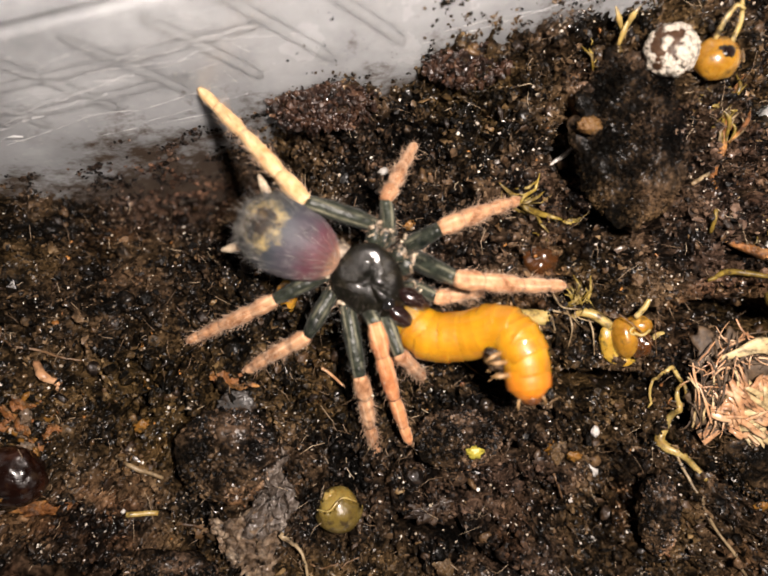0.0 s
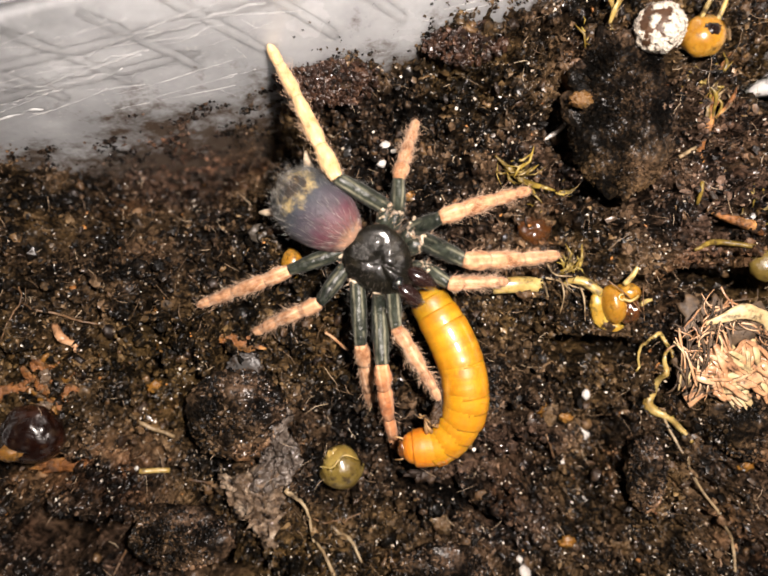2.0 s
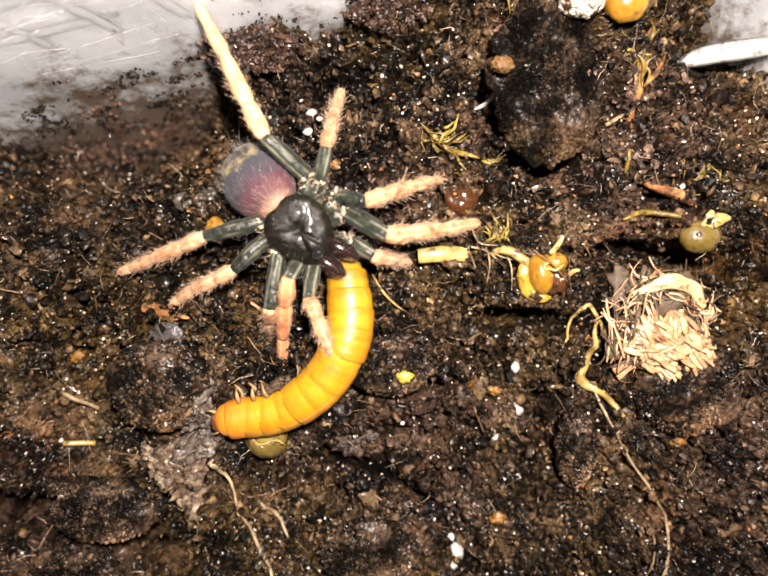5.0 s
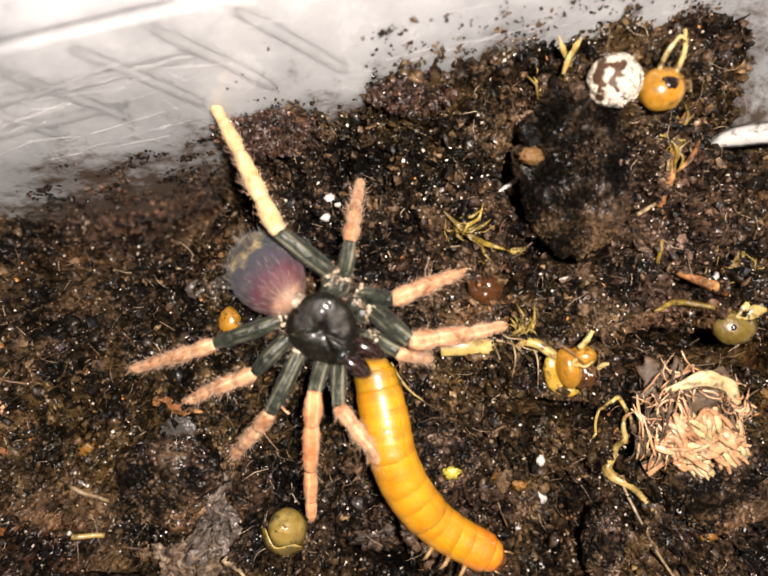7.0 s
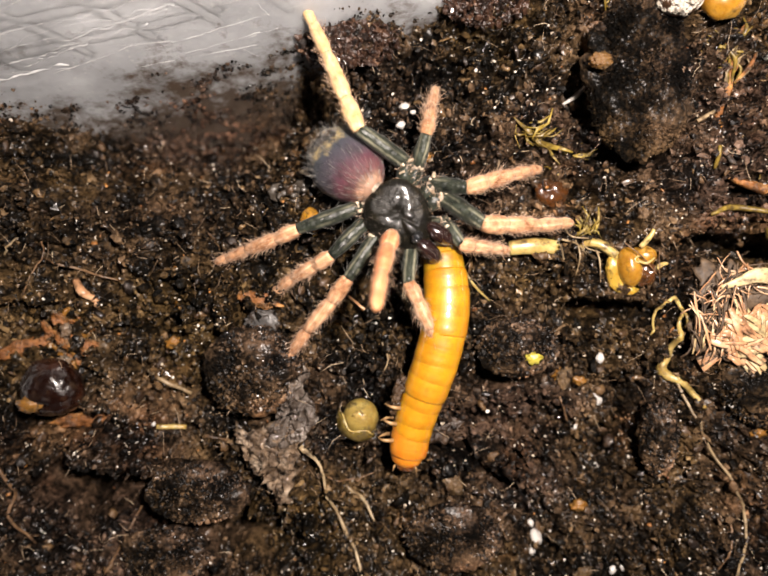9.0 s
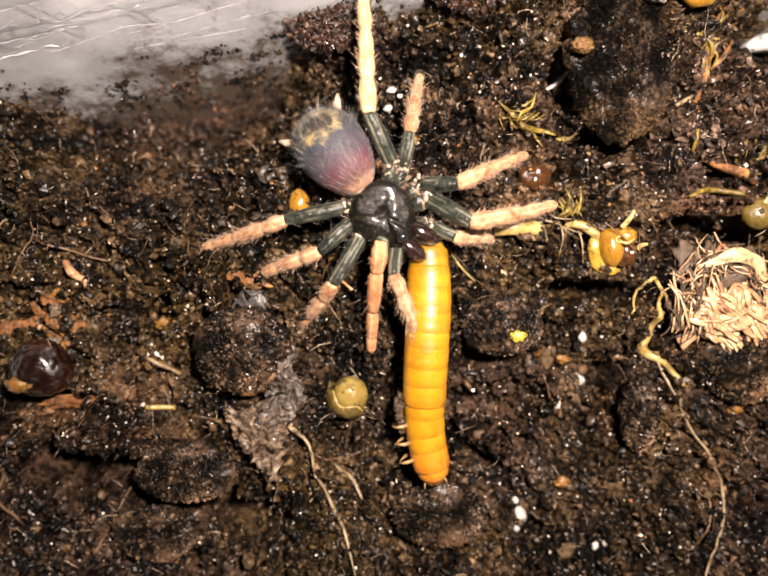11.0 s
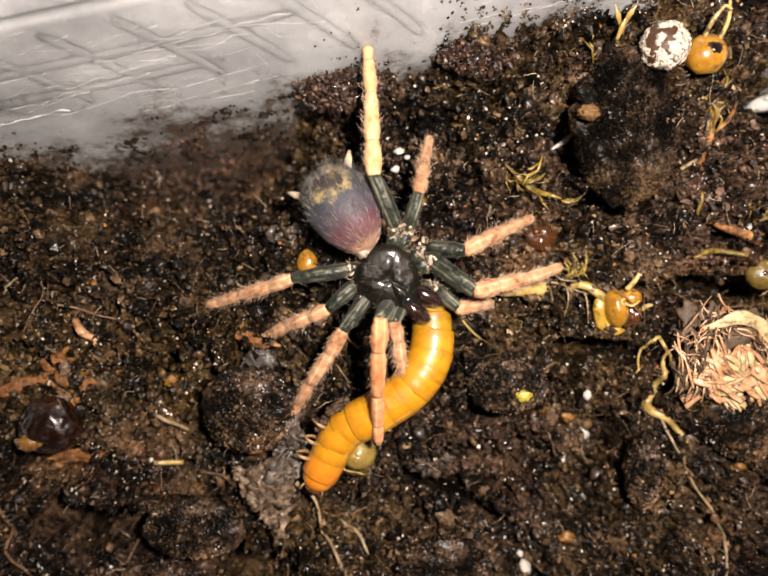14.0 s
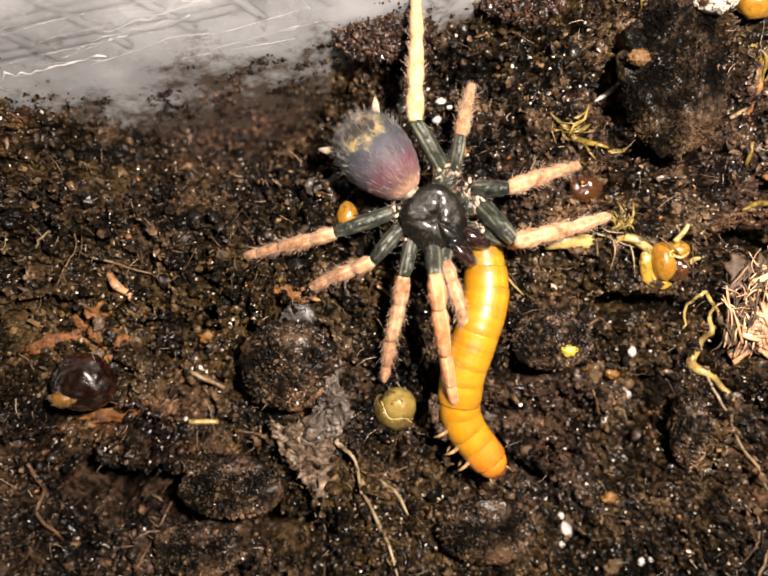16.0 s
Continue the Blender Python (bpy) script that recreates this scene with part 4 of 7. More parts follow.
SEED_AMBER = simple("amber_seed_coat", [(0.3, (0.17, 0.075, 0.006)), (0.55, (0.34, 0.17, 0.016)), (0.8, (0.46, 0.28, 0.05))], 350, (0.18, 0.4), 0.2, 0.0002, coat=0.5, sss=0.15, dirt=0.3)
CHIP_TAN = simple("tan_bark_flake", [(0.3, (0.045, 0.026, 0.012)), (0.5, (0.13, 0.078, 0.032)), (0.7, (0.29, 0.19, 0.085))], 700, (0.3, 0.6), 0.9, 0.0005, coat=0.2, dirt=0.8)
SEED_YELLOW = simple("yellow_seed_leaf", [(0.3, (0.26, 0.145, 0.014)), (0.55, (0.42, 0.27, 0.04)), (0.8, (0.58, 0.45, 0.15))], 450, (0.2, 0.4), 0.4, 0.0003, coat=0.4, sss=0.25, dirt=0.45)
SEED_HULL = simple("dark_olive_hull", [(0.3, (0.07, 0.045, 0.008)), (0.55, (0.14, 0.10, 0.022)), (0.8, (0.24, 0.19, 0.07))], 450, (0.2, 0.45), 0.4, 0.0003, coat=0.4, dirt=0.5)
SEED_OLIVE = simple("olive_seed_coat", [(0.3, (0.149, 0.093, 0.0186)), (0.55, (0.26, 0.192, 0.0496)), (0.8, (0.372, 0.31, 0.136))], 450, (0.2, 0.45), 0.25, 0.0002, coat=0.4, sss=0.1, dirt=0.4)
SEED_RED = simple("red_brown_seed_coat", [(0.3, (0.022, 0.008, 0.002)), (0.6, (0.095, 0.032, 0.007)), (0.85, (0.26, 0.12, 0.026))], 420, (0.12, 0.35), 0.4, 0.0003, coat=0.9, dirt=0.8)
SEED_DARK = simple("dark_red_seed_coat", [(0.3, (0.002, 0.0008, 0.0005)), (0.55, (0.008, 0.0024, 0.0013)), (0.72, (0.030, 0.009, 0.004)), (0.9, (0.10, 0.05, 0.025))], 420, (0.1, 0.5), 0.35, 0.0003, coat=0.55, dirt=0.35)
MOULD = simple("white_mould_crust", [(0.3, (0.42, 0.35, 0.26)), (0.6, (0.78, 0.73, 0.64))], 1100, (0.6, 0.9), 0.9, 0.0004, dirt=0.35)
BROWN_BALL = simple("brown_fruit_coat", [(0.3, (0.025, 0.011, 0.005)), (0.6, (0.075, 0.034, 0.013)), (0.85, (0.19, 0.10, 0.04))], 800, (0.35, 0.6), 0.5, 0.0003, dirt=0.6)
SPROUT = simple("pale_yellow_sprout", [(0.3, (0.24, 0.155, 0.035)), (0.6, (0.41, 0.31, 0.11)), (0.85, (0.60, 0.52, 0.30))], 500, (0.25, 0.5), 0.2, 0.0002, coat=0.2, sss=0.15, dirt=0.5)
BALL_COAT = simple("pitted_fruit_coat", [(0.3, (0.07, 0.03, 0.008)), (0.6, (0.19, 0.10, 0.026)), (0.85, (0.34, 0.22, 0.08))], 900, (0.3, 0.6), 0.8, 0.0003, dirt=0.6)
ROOT = simple("tan_root", [(0.3, (0.161, 0.105, 0.0496)), (0.6, (0.31, 0.236, 0.136)), (0.85, (0.446, 0.384, 0.279))], 600, (0.35, 0.6), 0.3, 0.0002, dirt=0.6)
ROOT_BROWN = simple("brown_root", [(0.3, (0.07, 0.035, 0.014)), (0.6, (0.168, 0.098, 0.049)), (0.85, (0.294, 0.203, 0.119))], 600, (0.35, 0.6), 0.3, 0.0002, dirt=0.6)
MOSS = simple("yellow_green_moss", [(0.3, (0.10, 0.065, 0.010)), (0.6, (0.27, 0.19, 0.03)), (0.85, (0.44, 0.36, 0.10))], 900, (0.3, 0.6), 0.3, 0.0002, island=0.4, dirt=0.6)
SHAVING = simple("pinkish_wood_fibre", [(0.25, (0.17, 0.072, 0.032)), (0.5, (0.44, 0.24, 0.12)), (0.75, (0.66, 0.47, 0.30))], 520, (0.25, 0.5), 0.4, 0.0002, coat=0.3, dirt=0.4)
SHAVING_PALE = simple("cream_wood_fibre", [(0.2, (0.26, 0.17, 0.07)), (0.5, (0.48, 0.37, 0.19)), (0.8, (0.68, 0.58, 0.38))], 600, (0.35, 0.6), 0.3, 0.0002, dirt=0.5)
WOOL = simple("grey_brown_fluff", [(0.3, (0.030, 0.018, 0.009)), (0.6, (0.12, 0.076, 0.040)), (0.85, (0.34, 0.25, 0.15))], 900, (0.5, 0.8), 0.3, 0.0002, island=0.4, dirt=0.35)
LEAF = simple("grey_brown_leaf", [(0.32, (0.05, 0.030, 0.016)), (0.44, (0.12, 0.078, 0.045)), (0.56, (0.22, 0.155, 0.098)), (0.70, (0.42, 0.34, 0.25))], 620, (0.25, 0.6), 1.0, 0.0005, coat=0.3, dirt=0.72)
LEAF_GREY = simple("grey_wet_leaf", [(0.34, (0.03, 0.023, 0.018)), (0.5, (0.09, 0.072, 0.058)), (0.68, (0.22, 0.185, 0.155))], 620, (0.2, 0.5), 0.8, 0.0004, coat=0.35, dirt=0.65)
RUST = simple("rusty_bark", [(0.3, (0.07, 0.024, 0.007)), (0.5, (0.24, 0.095, 0.024)), (0.7, (0.46, 0.23, 0.065))], 500, (0.35, 0.65), 0.9, 0.0005, dirt=0.65)
FLECK = simple("orange_fleck", [(0.3, (0.13, 0.050, 0.008)), (0.6, (0.28, 0.14, 0.022)), (0.85, (0.44, 0.29, 0.08))], 700, (0.25, 0.5), 0.4, 0.0003, coat=0.3, dirt=0.85)
YELLOW = simple("yellow_fleck", [(0.3, (0.27, 0.225, 0.0225)), (0.6, (0.45, 0.39, 0.06)), (0.85, (0.54, 0.495, 0.15))], 900, (0.3, 0.5), 0.3, 0.0002, dirt=0.4)
PEBBLE = simple("white_pebble", [(0.3, (0.375, 0.352, 0.323)), (0.7, (0.615, 0.6, 0.57))], 500, (0.25, 0.5), 0.3, 0.0002, sss=0.2, sss_colour=(1, 1, 1), dirt=0.4)
HUSK = simple("translucent_grey_husk", [(0.3, (0.02, 0.016, 0.012)), (0.6, (0.07, 0.06, 0.048)), (0.85, (0.26, 0.23, 0.19))], 900, (0.25, 0.5), 0.5, 0.0002, coat=0.15, dirt=0.6)
GREY_CHIP = simple("grey_slate_chip", [(0.3, (0.025, 0.024, 0.0225)), (0.7, (0.08, 0.0775, 0.075))], 600, (0.25, 0.5), 0.4, 0.0002, dirt=0.7)


def lump(name, at, size, material, label, category, rough=0.08, freq=2.0, level=3, seed=0.0, turn=None, group=""):
    """A single rounded thing, its origin at its middle; at and size in millimetres."""
    bm = bmesh.new()
    blob(bm, (0, 0, 0), tuple(s * MM for s in size), rough, freq, level, 0, seed, turn)
    ob = tagged(part(name, bm, material), label, category, group)
    ob.location = Vector(at) * MM
    return ob


RED_CHIP = simple("red_brown_bark_crumb", [(0.2, (0.006, 0.0035, 0.0025)), (0.5, (0.026, 0.0125, 0.0075)), (0.75, (0.062, 0.031, 0.018)), (0.95, (0.18, 0.105, 0.062))], 900, (0.25, 0.5), 0.5, 0.0003, island=0.5, coat=0.4)


def soil_clod(x, y, z, size, label, grit=900, seed=1.0):
    """A crumbly ball of soil: an uneven core with crumbs all over it."""
    rng = np.random.default_rng(int(seed * 10))
    black = "black" in label
    grit *= 5 if black else 2
    clod = tagged(new("soil_clod"), label, "soil clod")
    clod.location = Vector((x, y, z)) * MM
    bm = bmesh.new()
    blob(bm, (0, 0, 0), tuple((0.8 if "reddish" in label else 1.0) * s * MM for s in size), 0.42 if black else 0.6 if "reddish" in label else 0.24, 1.8, 5, 0, seed)
    if black:
        for v in bm.verts:
            v.co.z = math.copysign(abs(v.co.z / (size[2] * MM)) ** 0.55, v.co.z) * size[2] * MM
    part("core", bm, CLOD_BLACK if black else CLOD, clod)
    way = rng.normal(size=(grit, 3))
    way /= np.linalg.norm(way, axis=1)[:, None]
    way[:, 2] = np.abs(way[:, 2]) ** (0.55 if black else 1.0)
    red = "reddish" in label
    if red:
        way = way[:grit]
    ob = scatter("crumb_coat", way * np.array(size) * MM * rng.uniform(0.6 if "reddish" in label else 0.95, 1.25 if "reddish" in label else 1.06, size=(grit, 1)), np.exp(rng.uniform(math.log(0.10 if red else 0.06), math.log(0.24 if black else 0.32 if red else 0.24), grit)) * MM, CLOD_BLACK if black else RED_CHIP if red else CRUMB, rng, 0.6 if red else 0.45, 0.35)
    tagged(ob, kind="stuff").parent = clod
    return clod


soil_clod(23.4, 9.6, -0.5, (4.9, 6.3, 2.2), "large black crumbly soil clod with a shadowed edge", 1700, 1.0)
soil_clod(23.0, 14.6, -0.5, (3.9, 4.0, 2.3), "black crumbly soil clod beside a larger one", 700, 5.0)
soil_clod(-15.7, -18.3, 1.0, (4.8, 4.5, 2.5), "round dark soil clod with a deep shadow under it", 1100, 2.0)
CLOD_3 = soil_clod(11.5, -16.2, 0.0, (4.0, 3.0, 1.7), "flat dark soil clod beside the larva", 700, 3.0)
soil_clod(-22.0, -31.6, 0.8, (5.2, 3.2, 2.4), "brown soil clod over a dark crack", 800, 4.0)
soil_clod(26.6, -25.9, 0.2, (1.9, 4.0, 1.7), "brown soil clod beside a deep hole", 600, 6.0)
soil_clod(-5.8, 15.2, -2.5, (4.4, 2.2, 1.4), "reddish brown soil lump against the plastic wall", 700, 7.0)
soil_clod(8.0, 18.4, -1.6, (3.4, 1.8, 1.4), "reddish brown soil lump stuck to the plastic wall", 500, 8.0)
soil_clod(-26.0, -39.0, 0.0, (4.5, 3.0, 1.6), "low brown soil clod", 500, 9.0)
soil_clod(5.0, -37.0, 0.2, (5.0, 3.6, 1.4), "low crumbly soil clod", 600, 10.0)
soil_clod(38.0, -20.0, 0.0, (5.0, 4.6, 1.8), "dark soil clod beside the shavings", 700, 11.0)


def sprouted_seed():
    seed = tagged(new("sprouted_seed"), "split amber seed with pale seed leaves and rootlets", "seed")
    seed.location = over(23.3, -7.7, 2.5)
    bm = bmesh.new()
    blob(bm, (-0.55 * MM, -0.15 * MM, 0.1 * MM), (1.25 * MM, 2.05 * MM, 1.6 * MM), 0.05, 1.5, 4, 0, 1.0, Matrix.Rotation(0.2, 3, "Z"))
    part("kernel", bm, SEED_AMBER, seed, "glossy amber kernel")
    bm = bmesh.new()
    blob(bm, (0.75 * MM, 1.0 * MM, 0.15 * MM), (1.35 * MM, 1.05 * MM, 1.4 * MM), 0.06, 1.5, 4, 0, 2.0)
    part("kernel", bm, SEED_AMBER, seed, "glossy amber kernel")
    bm = bmesh.new()
    rings = []
    for i in range(9):
        a = radians(150 + i * 17)
        rings.append(Vector((2.1 * math.cos(a), 2.6 * math.sin(a), -0.3 + 0.25 * math.sin(i))) * MM)
    tube(bm, rings, [k * MM for k in (0.3, 0.7, 0.85, 0.8, 0.95, 0.8, 0.75, 0.45, 0.12)], 10, 0, 0.55)
    part("seed_leaf", bm, SEED_YELLOW, seed, "curved yellow seed leaf")
    bm = bmesh.new()
    blob(bm, (1.0 * MM, -0.8 * MM, 0.1 * MM), (1.15 * MM, 1.35 * MM, 1.25 * MM), 0.2, 2, 4)
    part("torn_coat", bm, SEED_RED, seed, "torn brown seed coat")
    bm = bmesh.new()
    tube(bm, [Vector((-0.15 + 0.42 * math.cos(q), 0.75 + 0.32 * math.sin(q), 1.62)) * MM for q in (k * 0.6 for k in range(10))], [0.11 * MM] * 10, 6)
    part("seed_scar", bm, SPROUT, seed, "pale ring-shaped seed scar")
    for pts, rad in (([(0.2, 1.9, 0.9), (0.9, 2.9, 1.3), (1.3, 3.7, 1.4)], [0.3, 0.28, 0.2]), ([(1.9, -0.4, 0.3), (2.7, 0.1, 0.2), (3.3, 0.2, 0.1)], [0.28, 0.25, 0.15]),
                     ([(-0.2, 0.6, 1.6), (0.5, 0.4, 1.9), (1.3, 0.9, 1.8)], [0.16, 0.16, 0.1]), ([(-1.9, 1.0, 0), (-3.2, 2.0, -0.2), (-4.6, 2.3, -0.6), (-5.4, 1.6, -1.0)], [0.5, 0.55, 0.45, 0.2]),
                     ([(-1.6, 2.4, 1.6), (0.2, 0.9, 1.9), (2.0, -1.0, 1.2)], [0.06, 0.06, 0.05]), ([(2.2, 1.8, 0.6), (1.9, 0.2, 1.5), (2.3, -1.8, 0.9)], [0.05, 0.05, 0.04])):
        strand("rootlet", pts, rad, SPROUT if rad[0] > 0.1 else ROOT_BROWN, seed)
    return seed


sprouted_seed()
stem = tagged(strand("cut_plant", [(10.6, -5.9, height(11, -6) + 1.6), (13.0, -5.7, height(13, -5.7) + 1.2), (15.6, -5.8, height(15.6, -5.8) + 0.8)], [0.75, 0.85, 0.8], SPROUT, None, "", 10, 0.6),
              "flat yellow cut plant stem lying by the spider's feeler", "stem")
for k, pts in enumerate(([(15.6, -5.5), (16.4, -7.2), (16.6, -8.3)], [(15.8, -5.0), (17.6, -5.6), (19.4, -7.6)], [(17.0, -4.0), (17.6, -6.4), (17.4, -8.8)], [(19.2, -5.4), (20.0, -7.2), (19.8, -9.4)],
                         [(16.0, -3.0), (16.6, -4.6), (18.4, -4.9)], [(18.8, -3.4), (18.2, -5.6), (20.6, -6.6)])):
    tagged(strand("root_hair", laid(pts, 0.8), [0.12, 0.1, 0.05], ROOT), "thin pale root hair on the soil", "root", "root hairs by the sprouted seed")


def green_seed():
    seed = tagged(new("split_seed"), "round olive-yellow seed with a cracked coat", "seed")
    bm = bmesh.new()
    blob(bm, (0, -0.25 * MM, 0), (1.95 * MM, 1.95 * MM, 1.95 * MM), 0.04, 1.5, 4)
    part("kernel", bm, SEED_OLIVE, seed)
    # cracked shell: a loose cap with a raised curled lip
    bm = bmesh.new()
    bmesh.ops.create_uvsphere(bm, u_segments=36, v_segments=24, radius=2.4 * MM)
    bmesh.ops.delete(bm, geom=[v for v in bm.verts if v.co.y < 0.1 * MM + 0.4 * MM * math.sin(2 * v.co.x / MM + 0.6)], context="VERTS")
    for v in bm.verts:
        v.co *= 1 + 0.05 * noise.noise(v.co * 900)
    bmesh.ops.solidify(bm, geom=bm.faces[:], thickness=0.14 * MM)
    part("coat", bm, SEED_HULL, seed, "cracked olive seed coat")
    bm = bmesh.new()
    lip = [Vector((x, 0.1 + 0.4 * math.sin(2 * x + 0.6), math.sqrt(max(0.0, 2.4 ** 2 - x * x)))) * MM for x in (-2.1 + 0.3 * k for k in range(15))]
    tube(bm, lip, [0.16 * MM * (0.6 + 0.5 * noise.noise(q * 2000)) for q in lip], 7)
    part("lip", bm, SPROUT, seed, "pale raised lip of the crack")
    bm = bmesh.new()
    blob(bm, (0.2 * MM, -1.0 * MM, 1.55 * MM), (0.75 * MM, 0.6 * MM, 0.3 * MM), 0.4, 2, 3)
    part("seed_scar", bm, SPROUT, seed, "pale ragged scar")
    return seed


GREEN = green_seed()

mould = tagged(new("mouldy_seed"), "round dark seed covered in white mould crust", "seed")
mould.location = over(25.9, 18.4, 2.0)
bm = bmesh.new()
blob(bm, (0, 0, 0), (2.3 * MM, 2.3 * MM, 2.2 * MM), 0.05, 1.5, 4)
part("kernel", bm, BROWN_BALL, mould, "dark brown rough seed coat")
mould_rng = random.Random(4)
made = 0
while made < 135:
    a, c = mould_rng.uniform(0, 2 * math.pi), mould_rng.uniform(-0.15, 0.99)
    w = math.sqrt(1 - c * c)
    nrm = Vector((w * math.cos(a), w * math.sin(a), c))
    if noise.noise(nrm * 4.3 + Vector((1, 5, 4))) < 0.06:
        continue
    size = mould_rng.uniform(0.12, 0.42)
    bm = bmesh.new()
    blob(bm, (0, 0, 0), (1.25 * size * MM, 1.25 * size * mould_rng.uniform(0.5, 1) * MM, mould_rng.uniform(0.07, 0.16) * MM), 0.9, 2.4, 3, 0, made)
    crust = part("crust", bm, MOULD, mould)
    crust.matrix_local = Matrix.Translation(nrm * 2.24 * MM) @ nrm.to_track_quat("Z", "Y").to_matrix().to_4x4() @ Matrix.Rotation(made, 4, "Z")
    made += 1

seed_d = tagged(new("amber_seedling"), "amber seed with a dark centre and a pale sprout", "seedling")
seed_d.location = over(30.2, 17.7, 1.9)
bm = bmesh.new()
blob(bm, (0, 0, 0), (2.1 * MM, 1.9 * MM, 1.7 * MM), 0.06, 1.6, 4)
part("kernel", bm, SEED_AMBER, seed_d)
bm = bmesh.new()
blob(bm, (0.1 * MM, 0.2 * MM, 1.2 * MM), (1.0 * MM, 0.75 * MM, 0.6 * MM), 0.25, 2, 3)
part("dark_centre", bm, SEED_DARK, seed_d)
for pts in ([(-0.6, 1.5, 0.8), (-0.2, 2.8, 1.6), (0.6, 4.0, 2.0), (1.2, 3.6, 2.3)], [(0.9, 1.2, 0.8), (1.3, 2.9, 1.5), (1.0, 4.6, 2.2)]):
    strand("sprout", pts, [0.24, 0.22, 0.14], SPROUT, seed_d)

top_seed = tagged(new("yellow_seedling"), "tiny yellow seedling with two leaf tips by the wall", "seedling")
top_seed.location = over(22.2, 20.6, 0.6)
for pts in ([(0, 0, 0), (-0.7, 0.8, 1.2), (-1.2, 1.8, 1.6)], [(0.2, 0, 0), (0.4, 1.0, 1.4), (0.9, 1.7, 1.9)], [(-0.4, -1.2, 0.2), (-0.2, -0.2, 0.9), (0.0, 0.6, 1.3)]):
    strand("leaf_tip", pts, [0.15, 0.3, 0.08], SPROUT, top_seed, "", 8, 0.6)

lump("brown_ball", (18.5, 12.0, 2.7), (1.05, 0.75, 0.7), BALL_COAT, "small pitted golden-brown fruit resting on the clod", "seed", 0.35, 3, 4)
lump("red_brown_seed", (15.1, -0.3, height(15.1, -0.3) + 1.2), (1.8, 1.4, 1.1), SEED_RED, "glossy red-brown seed half buried in soil", "seed", 0.22, 1.8, 4, 2.0)
lump("dark_seed", (-37.3, -20.4, height(-37.3, -20.4) + 1.5), (3.2, 3.1, 2.5), SEED_DARK, "large glossy dark red-brown seed on the soil", "seed", 0.11, 1.6, 5, 5.0)
lump("bark_fleck", (-38.7, -21.7, height(-37.3, -20.4) + 3.7), (1.3, 0.8, 0.45), FLECK, "orange bark fleck on a dark seed", "bark", 0.55, 2.4)
lump("bark_fleck", (-41.8, -21.6, height(-41.8, -21.6) + 0.8), (0.9, 0.7, 0.5), FLECK, "orange bark fleck beside a dark seed", "bark", 0.55, 2.4, 3, 2.0)
lump("amber_grain", (-9.7, -3.2, height(-9.7, -3.2) + 0.9), (1.1, 1.6, 1.0), SEED_AMBER, "small amber seed under the spider's abdomen", "seed", 0.08)
yellow_seed = tagged(new("yellow_seed"), "olive-yellow seed with two pale seed leaves", "seed")
yellow_seed.location = over(39.1, -4.4, 1.7)
bm = bmesh.new()
blob(bm, (0, 0, 0), (2.1 * MM, 1.7 * MM, 1.4 * MM), 0.06, 1.6, 4)
part("kernel", bm, SEED_HULL, yellow_seed)
# raised dark lump whose colour paints the shade of a small hole
bm = bmesh.new()
blob(bm, (-0.7 * MM, 0.2 * MM, 1.15 * MM), (0.3 * MM, 0.34 * MM, 0.25 * MM), 0.2, 2, 3)
part("pit", bm, SEED_DARK, yellow_seed, "dark lump for the shade in a small hole of the coat")
strand("seed_leaf", [(0.2, 0.9, 0.8), (1.4, 1.7, 0.9), (2.6, 1.8, 0.7)], [0.5, 0.7, 0.2], SPROUT, yellow_seed, "", 8, 0.5)
strand("seed_leaf", [(-0.2, 0.9, 0.8), (0.4, 2.0, 1.0), (0.6, 2.6, 0.9)], [0.4, 0.5, 0.2], SPROUT, yellow_seed, "", 8, 0.5)

for x, y, z, s in ((0.1, 8.5, -2.7, 0.62), (-0.4, 6.8, -2.4, 0.48), (0.9, 8.0, -2.8, 0.3)):
    lump("white_pebble", (x, y, max(z, height(x, y) + 0.25)), (s, s * 0.85, s * 0.7), PEBBLE, "tiny white pebble on dark soil behind the spider", "pebble", 0.35, 2.6, 3, x, None, "white pebbles")
for x, y, s in ((21.4, -23.2, 1.05), (19.2, -26.3, 0.5), (20.6, -17.6, 0.6), (14.6, -38.6, 0.95), (14.0, -36.9, 0.5), (14.3, -40.2, 0.6), (23.2, -42.2, 0.5), (21.6, -30.9, 0.4), (-40.1, -36.9, 0.5), (-37.0, -39.4, 0.45), (-14.9, -22.2, 0.3), (4.2, -13.0, 0.32), (-3.3, -13.9, 0.36), (1.0, -36.0, 0.25),
                (20.0, 12.9, 0.28), (26.7, 7.4, 0.35), (33.9, -22.4, 0.3), (-33.5, -31.0, 0.4), (-38.0, -28.5, 0.45), (24.5, -42.0, 0.45), (-27.4, -25.0, 0.3)):
    lump("white_pebble", (x, y, height(x, y) + 0.25 * s), (s, s * 0.72, s * 0.6), PEBBLE, "small white pebble in the soil", "pebble", 0.30, 2.4, 3, x, Matrix.Rotation(x, 3, "Z"), "white pebbles")
